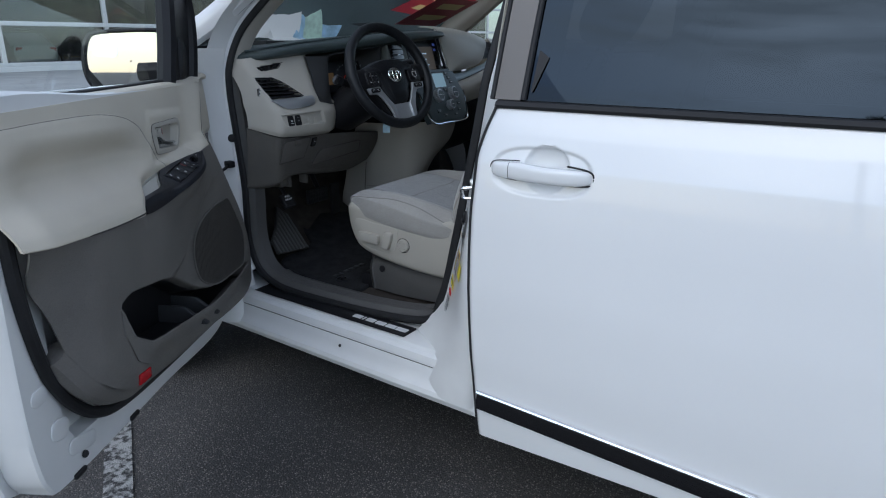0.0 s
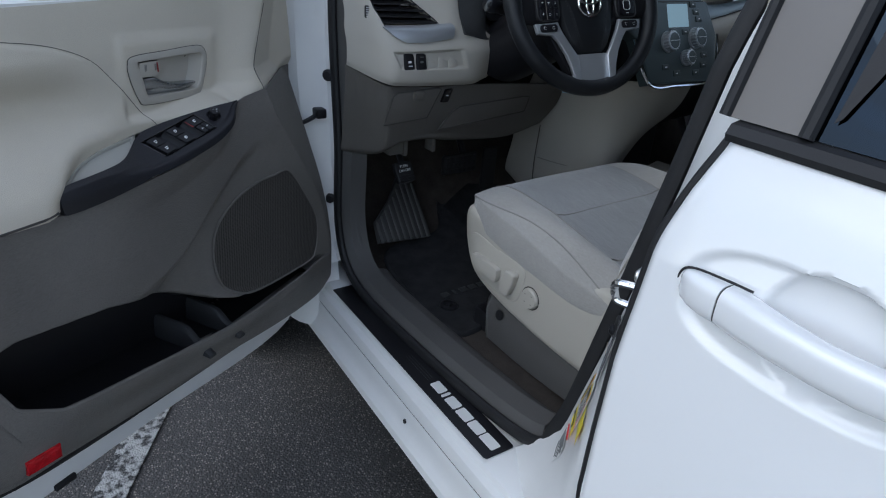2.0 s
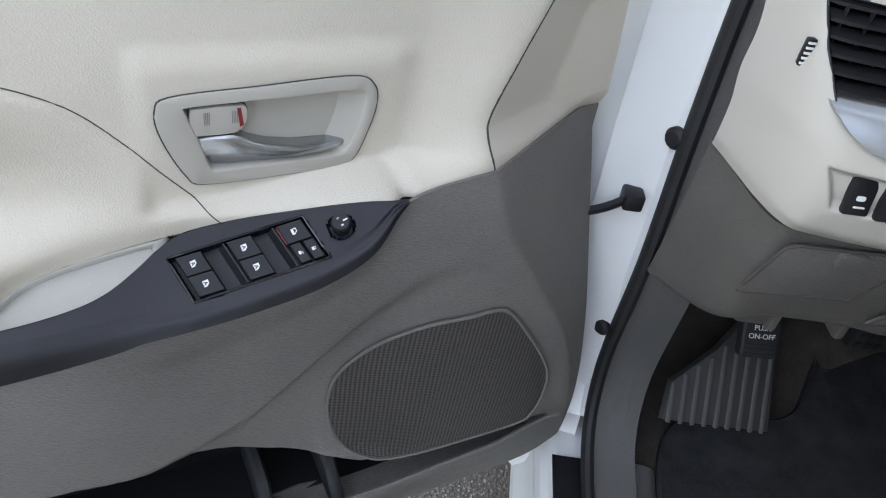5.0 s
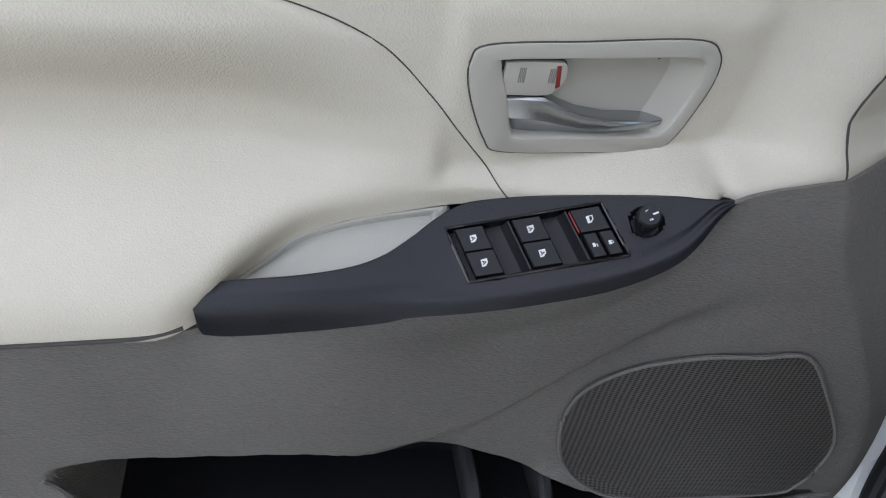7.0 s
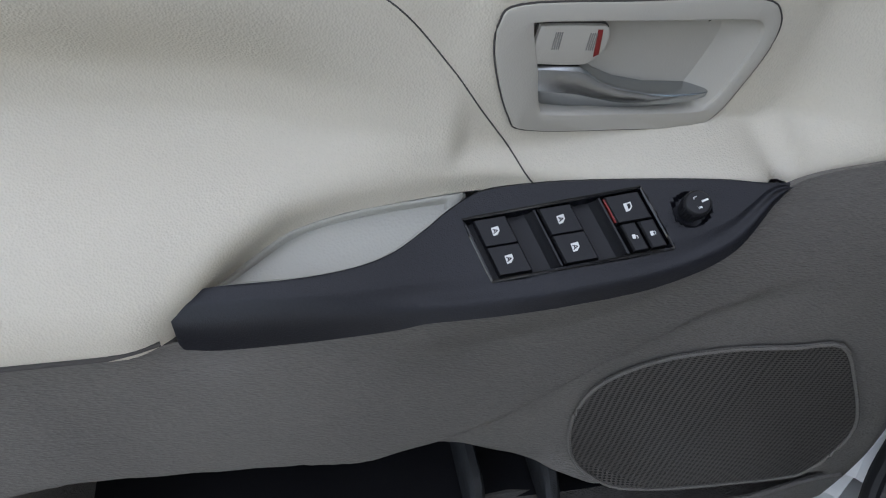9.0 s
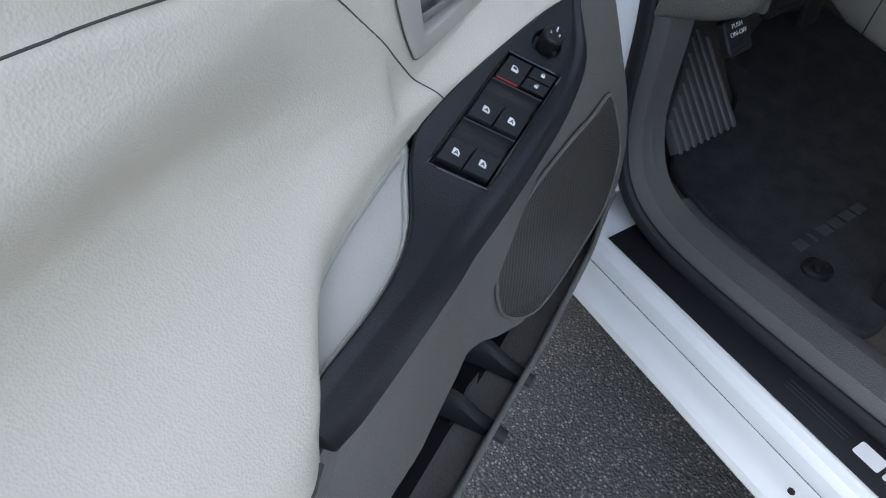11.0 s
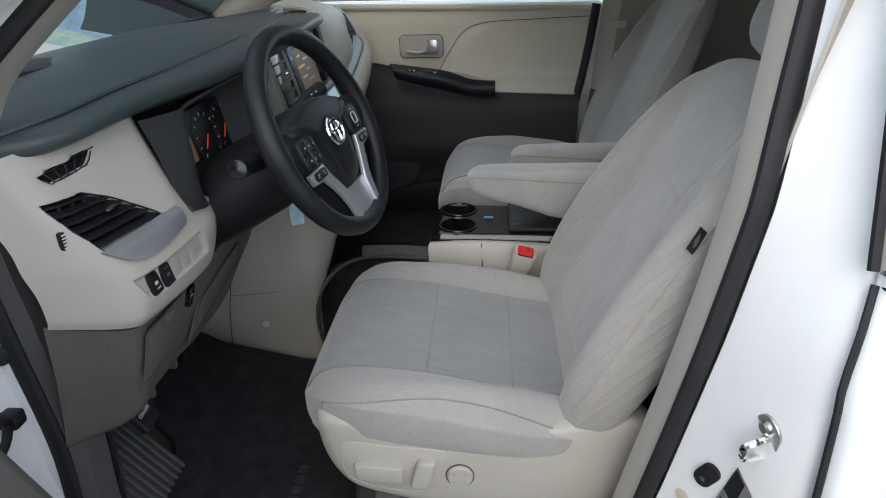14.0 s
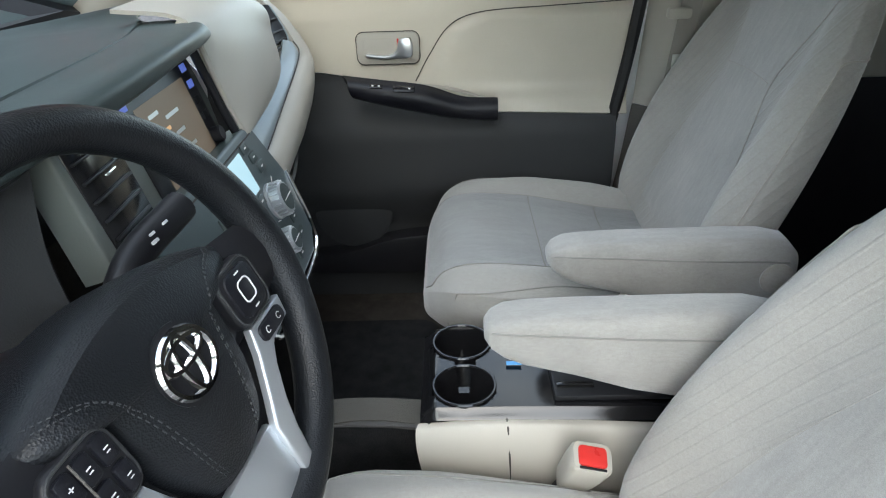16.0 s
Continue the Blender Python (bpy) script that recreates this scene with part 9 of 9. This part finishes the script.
part("webbing", from_grid([[p + V(-0.010, -0.020, 0), p + V(0.010, 0.020, 0)] for p in cr([V(-0.575, -0.66, 1.45), V(-0.612, -0.62, 1.05), V(-0.615, -0.585, 0.80), V(-0.60, -0.53, 0.55)], 16)], thick=0.0014), mat("beige_webbing", (0.42, 0.39, 0.34), rough=0.85, var=0.1, bump=0.4, bscale=600), nb)
part("guide", box((-0.625, -0.585, 0.985), (0.012, 0.022, 0.022), 0.004), M_BEIGE, nb)

# ---- showroom across the lot, kerb, trees ----
tagged(flat("pavement", -40, 80, 6.9, 24.2, 0.06, M_CONC, 4, 4, thick=0.05), "pale concrete apron before the showroom", "pavement", kind="structure")
part_k = flat("kerb", -40, 80, 6.45, 6.9, 0.10, M_YELLOW, 4, 2, thick=0.09)
tagged(part_k, "yellow painted concrete kerb", "kerb", kind="structure")
bld = thing("showroom", (20, 25, 0), "glass-fronted showroom with white mullions", "building")
part("base", box((20, 24.6, 0.12), (70, 0.8, 0.24), 0.02), M_LABEL, bld)
pane_m = glass("showroom_glass", (0.55, 0.62, 0.60), ior=1.6)
for k in range(-4, 13):
    x = 9.75 + 3.95 * k
    part("mullion", box((x, 24.3, 2.5), (0.16, 0.14, 5.0), 0.01), M_LABEL, bld)
    part("pane", from_grid([[V(x + 0.08, 24.34, 0.24), V(x + 3.87, 24.34, 0.24)], [V(x + 0.08, 24.34, 5.0), V(x + 3.87, 24.34, 5.0)]]), pane_m, bld)
for z in (0.30, 1.70, 3.4):
    part("transom", box((20, 24.27, z), (72, 0.12, 0.15), 0.01), M_LABEL, bld)
part("fascia", box((20, 24.4, 5.6), (74, 0.6, 1.2), 0.03), M_LABEL, bld)
# Olive blotches on this wall stand in for trees reflected in the panes.
part("back_wall", box((20, 31, 2.5), (74, 0.3, 5), 0), mat("wall_reflected_trees", (0.17, 0.18, 0.11), rough=0.8, var=0.7, scale=0.9, fine=0.4, bscale=6), bld)
part("inner_floor", box((20, 27.8, 0.10), (74, 6.5, 0.06), 0), M_CONC, bld)
part("ceiling", box((20, 27.8, 5.0), (74, 6.5, 0.1), 0), M_LABEL, bld)


# ---- palms round the lot, cars behind the showroom glass ----
M_BARK = mat("palm_bark", (0.22, 0.15, 0.095), rough=0.9, var=0.4, scale=6, bump=0.8, bscale=25, stretch=(1, 1, 6))
M_FROND = mat("palm_leaf", (0.12, 0.13, 0.05), rough=0.5, var=0.4, scale=2, spec=0.4)
rnd = random.Random(5)


def palm(x, y, h, r=0.16):
    t = thing("palm_tree", (x, y, 0), "tall fan palm with ringed trunk and drooping fronds", "palm tree", "palms of the lot")
    bend = V(rnd.uniform(-0.4, 0.4), rnd.uniform(-0.4, 0.4), 0)
    rows = []
    for k in range(40):
        s = k / 39
        rr = r * (1.25 - 0.5 * s) * (1 + 0.06 * (k % 2))
        c = V(x, y, h * s) + bend * s * s
        rows.append([c + V(rr * math.cos(a), rr * math.sin(a), 0) for a in [2 * math.pi * j / 10 for j in range(10)]])
    part("trunk", loft(rows), M_BARK, t)
    top = V(x, y, h) + bend
    vs, fs = [], []
    for k in range(46):
        az_ = rnd.uniform(0, 2 * math.pi)
        el = rnd.uniform(-0.9, 1.25)
        d = V(math.cos(az_) * math.cos(el), math.sin(az_) * math.cos(el), math.sin(el))
        ln = rnd.uniform(0.7, 1.1)
        side = d.cross(V(0, 0, 1)).normalized()
        nrm = side.cross(d)
        tip = top + d * ln
        for q in range(13):
            fa = -1.35 + 2.7 * q / 12 + rnd.uniform(-0.06, 0.06)
            ld = d * math.cos(fa) + side * math.sin(fa)
            ll = rnd.uniform(0.55, 0.8) * (1 - 0.25 * abs(fa) / 1.35)
            a, m, e = tip - d * 0.1, tip + ld * ll * 0.55 + nrm * 0.03, tip + ld * ll - V(0, 0, 0.22 * ll)
            w = (ld.cross(nrm)).normalized() * 0.028
            b = len(vs)
            vs += [a, m + w, m - w, e]
            fs += [(b, b + 1, b + 2), (b + 1, b + 3, b + 2)]
        b = len(vs)
        w = side * 0.012
        vs += [top + w, top - w, tip - w, tip + w]
        fs += [(b, b + 1, b + 2, b + 3)]
    me = bpy.data.meshes.new("crown")
    me.from_pydata([tuple(v) for v in vs], [], fs)
    me.materials.append(M_FROND)
    ob = new("crown", me)
    ob.parent = t
    ob.matrix_parent_inverse = Matrix.Translation(t.location).inverted()
    ob["label"] = "green fan fronds"
    return t


palm(-34.4, -2.2, 17.5, 0.22)
palm(-22.0, -7.0, 11.5)
palm(-62.0, -1.2, 8.2, 0.24)


def reflected_car(x, y, turn, paint, label, tall=0.0):
    """A saloon or wagon seen from afar, added for a reflected parked car."""
    M = Matrix.Translation((x, y, 0)) @ Matrix.Rotation(radians(turn), 4, "Z")
    t = thing("reflected_car", (x, y, 0), label, "car", "cars at the showroom")
    sec = [(-2.2, 0.45, 0.75, 0.70), (-2.1, 0.35, 0.95, 0.80), (-1.2, 0.28, 1.0 + tall * 0.3, 0.88), (0.0, 0.28, 0.98 + tall * 0.3, 0.90), (1.2, 0.28, 0.95 + tall * 0.2, 0.88), (2.0, 0.32, 0.80 + tall * 0.2, 0.80), (2.2, 0.42, 0.62, 0.68)]
    def loop_of(px, z0, z1, w):
        return [M @ V(px, sx * w * q, z) for sx, q, z in ((-1, 0.9, z0), (1, 0.9, z0), (1, 1.0, z0 + 0.2), (1, 1.0, (z0 + z1) / 2 + 0.1), (1, 0.93, z1 - 0.04), (1, 0.85, z1), (-1, 0.85, z1), (-1, 0.93, z1 - 0.04), (-1, 1.0, (z0 + z1) / 2 + 0.1), (-1, 1.0, z0 + 0.2))]
    part("body", loft([loop_of(*q) for q in sec]), paint, t)
    cab = [(-1.9 - tall * 0.2, 0.92, 0.80), (-1.3 - tall * 0.5, 1.38 + tall, 0.66), (-0.2, 1.45 + tall, 0.66), (0.4, 1.38 + tall, 0.66), (1.15, 0.92, 0.80)]
    def cab_loop(px, z, w):
        return [M @ V(px, -w, z - 0.0), M @ V(px, w, z), M @ V(px + 0.001, w * 0.99, z - 0.04 if z < 1 else 0.92), M @ V(px + 0.001, -w * 0.99, z - 0.04 if z < 1 else 0.92)]
    part("cabin", loft([cab_loop(*q) for q in cab]), paint, t)
    for sx in (-1, 1):
        for x0, x1 in ((-1.25, -0.32), (-0.26, 0.72)):
            part("side_window", slab([(x0 + (0.12 if x0 < -1 else 0.0), 1.30 + tall), (min(x1, 0.32) if x1 > 0.5 else x1, 1.30 + tall), (x1, 0.99), (x0, 0.99)], M @ Matrix(((1, 0, 0, 0), (0, 0, sx, sx * 0.735), (0, 1, 0, 0), (0, 0, 0, 1))), 0.05, 0.01), M_GLOSSBLACK, t)
        for px in (-1.35, 1.35):
            wh = part("wheel", lathe([(0.25, 0.0), (0.32, 0.02), (0.33, 0.10), (0.32, 0.20), (0.22, 0.21), (0.0001, 0.19)], M @ V(px, sx * 0.72, 0.33), M.to_3x3() @ V(0, sx, 0), 24), M_RUBBER, t)
            part("rim", lathe([(0.21, 0.0), (0.21, 0.012), (0.10, 0.004), (0.0001, 0.012)], M @ V(px, sx * 0.925, 0.33), M.to_3x3() @ V(0, sx, 0), 18), M_SATIN, wh)
        part("tail_lamp", box((-2.14, sx * 0.62, 0.80), (0.06, 0.22, 0.16), 0.02, M), M_REFLECT, t)
        part("headlamp", box((2.10, sx * 0.58, 0.66), (0.10, 0.24, 0.12), 0.03, M), M_LABEL, t)
    return t


P_DARK = mat("dark_grey_paint", (0.03, 0.032, 0.036), rough=0.25, var=0.05, coat=1.0)
P_SIL = mat("silver_paint", (0.36, 0.37, 0.38), rough=0.3, metal=0.5, var=0.04, coat=1.0)
# Added inside the showroom in place of the lot's cars mirrored in its glass.
for cx_, cy_, tn, p, lb, tl in ((11.5, 27.6, 90, M_WHITE, "white saloon car added behind the showroom glass for a reflected one", 0.0), (15.0, 27.4, 95, P_DARK, "dark grey sport utility car added behind the showroom glass for a reflected one", 0.30), (18.7, 27.6, 88, P_SIL, "silver saloon car added behind the showroom glass for a reflected one", 0.0), (23.0, 27.5, 92, M_WHITE, "white wagon added behind the showroom glass for a reflected one", 0.30), (28.0, 27.6, 90, P_DARK, "dark grey saloon car added behind the showroom glass for a reflected one", 0.0), (33.0, 27.5, 90, P_SIL, "silver wagon added behind the showroom glass for a reflected one", 0.3)):
    reflected_car(cx_, cy_, tn, p, lb, tl)
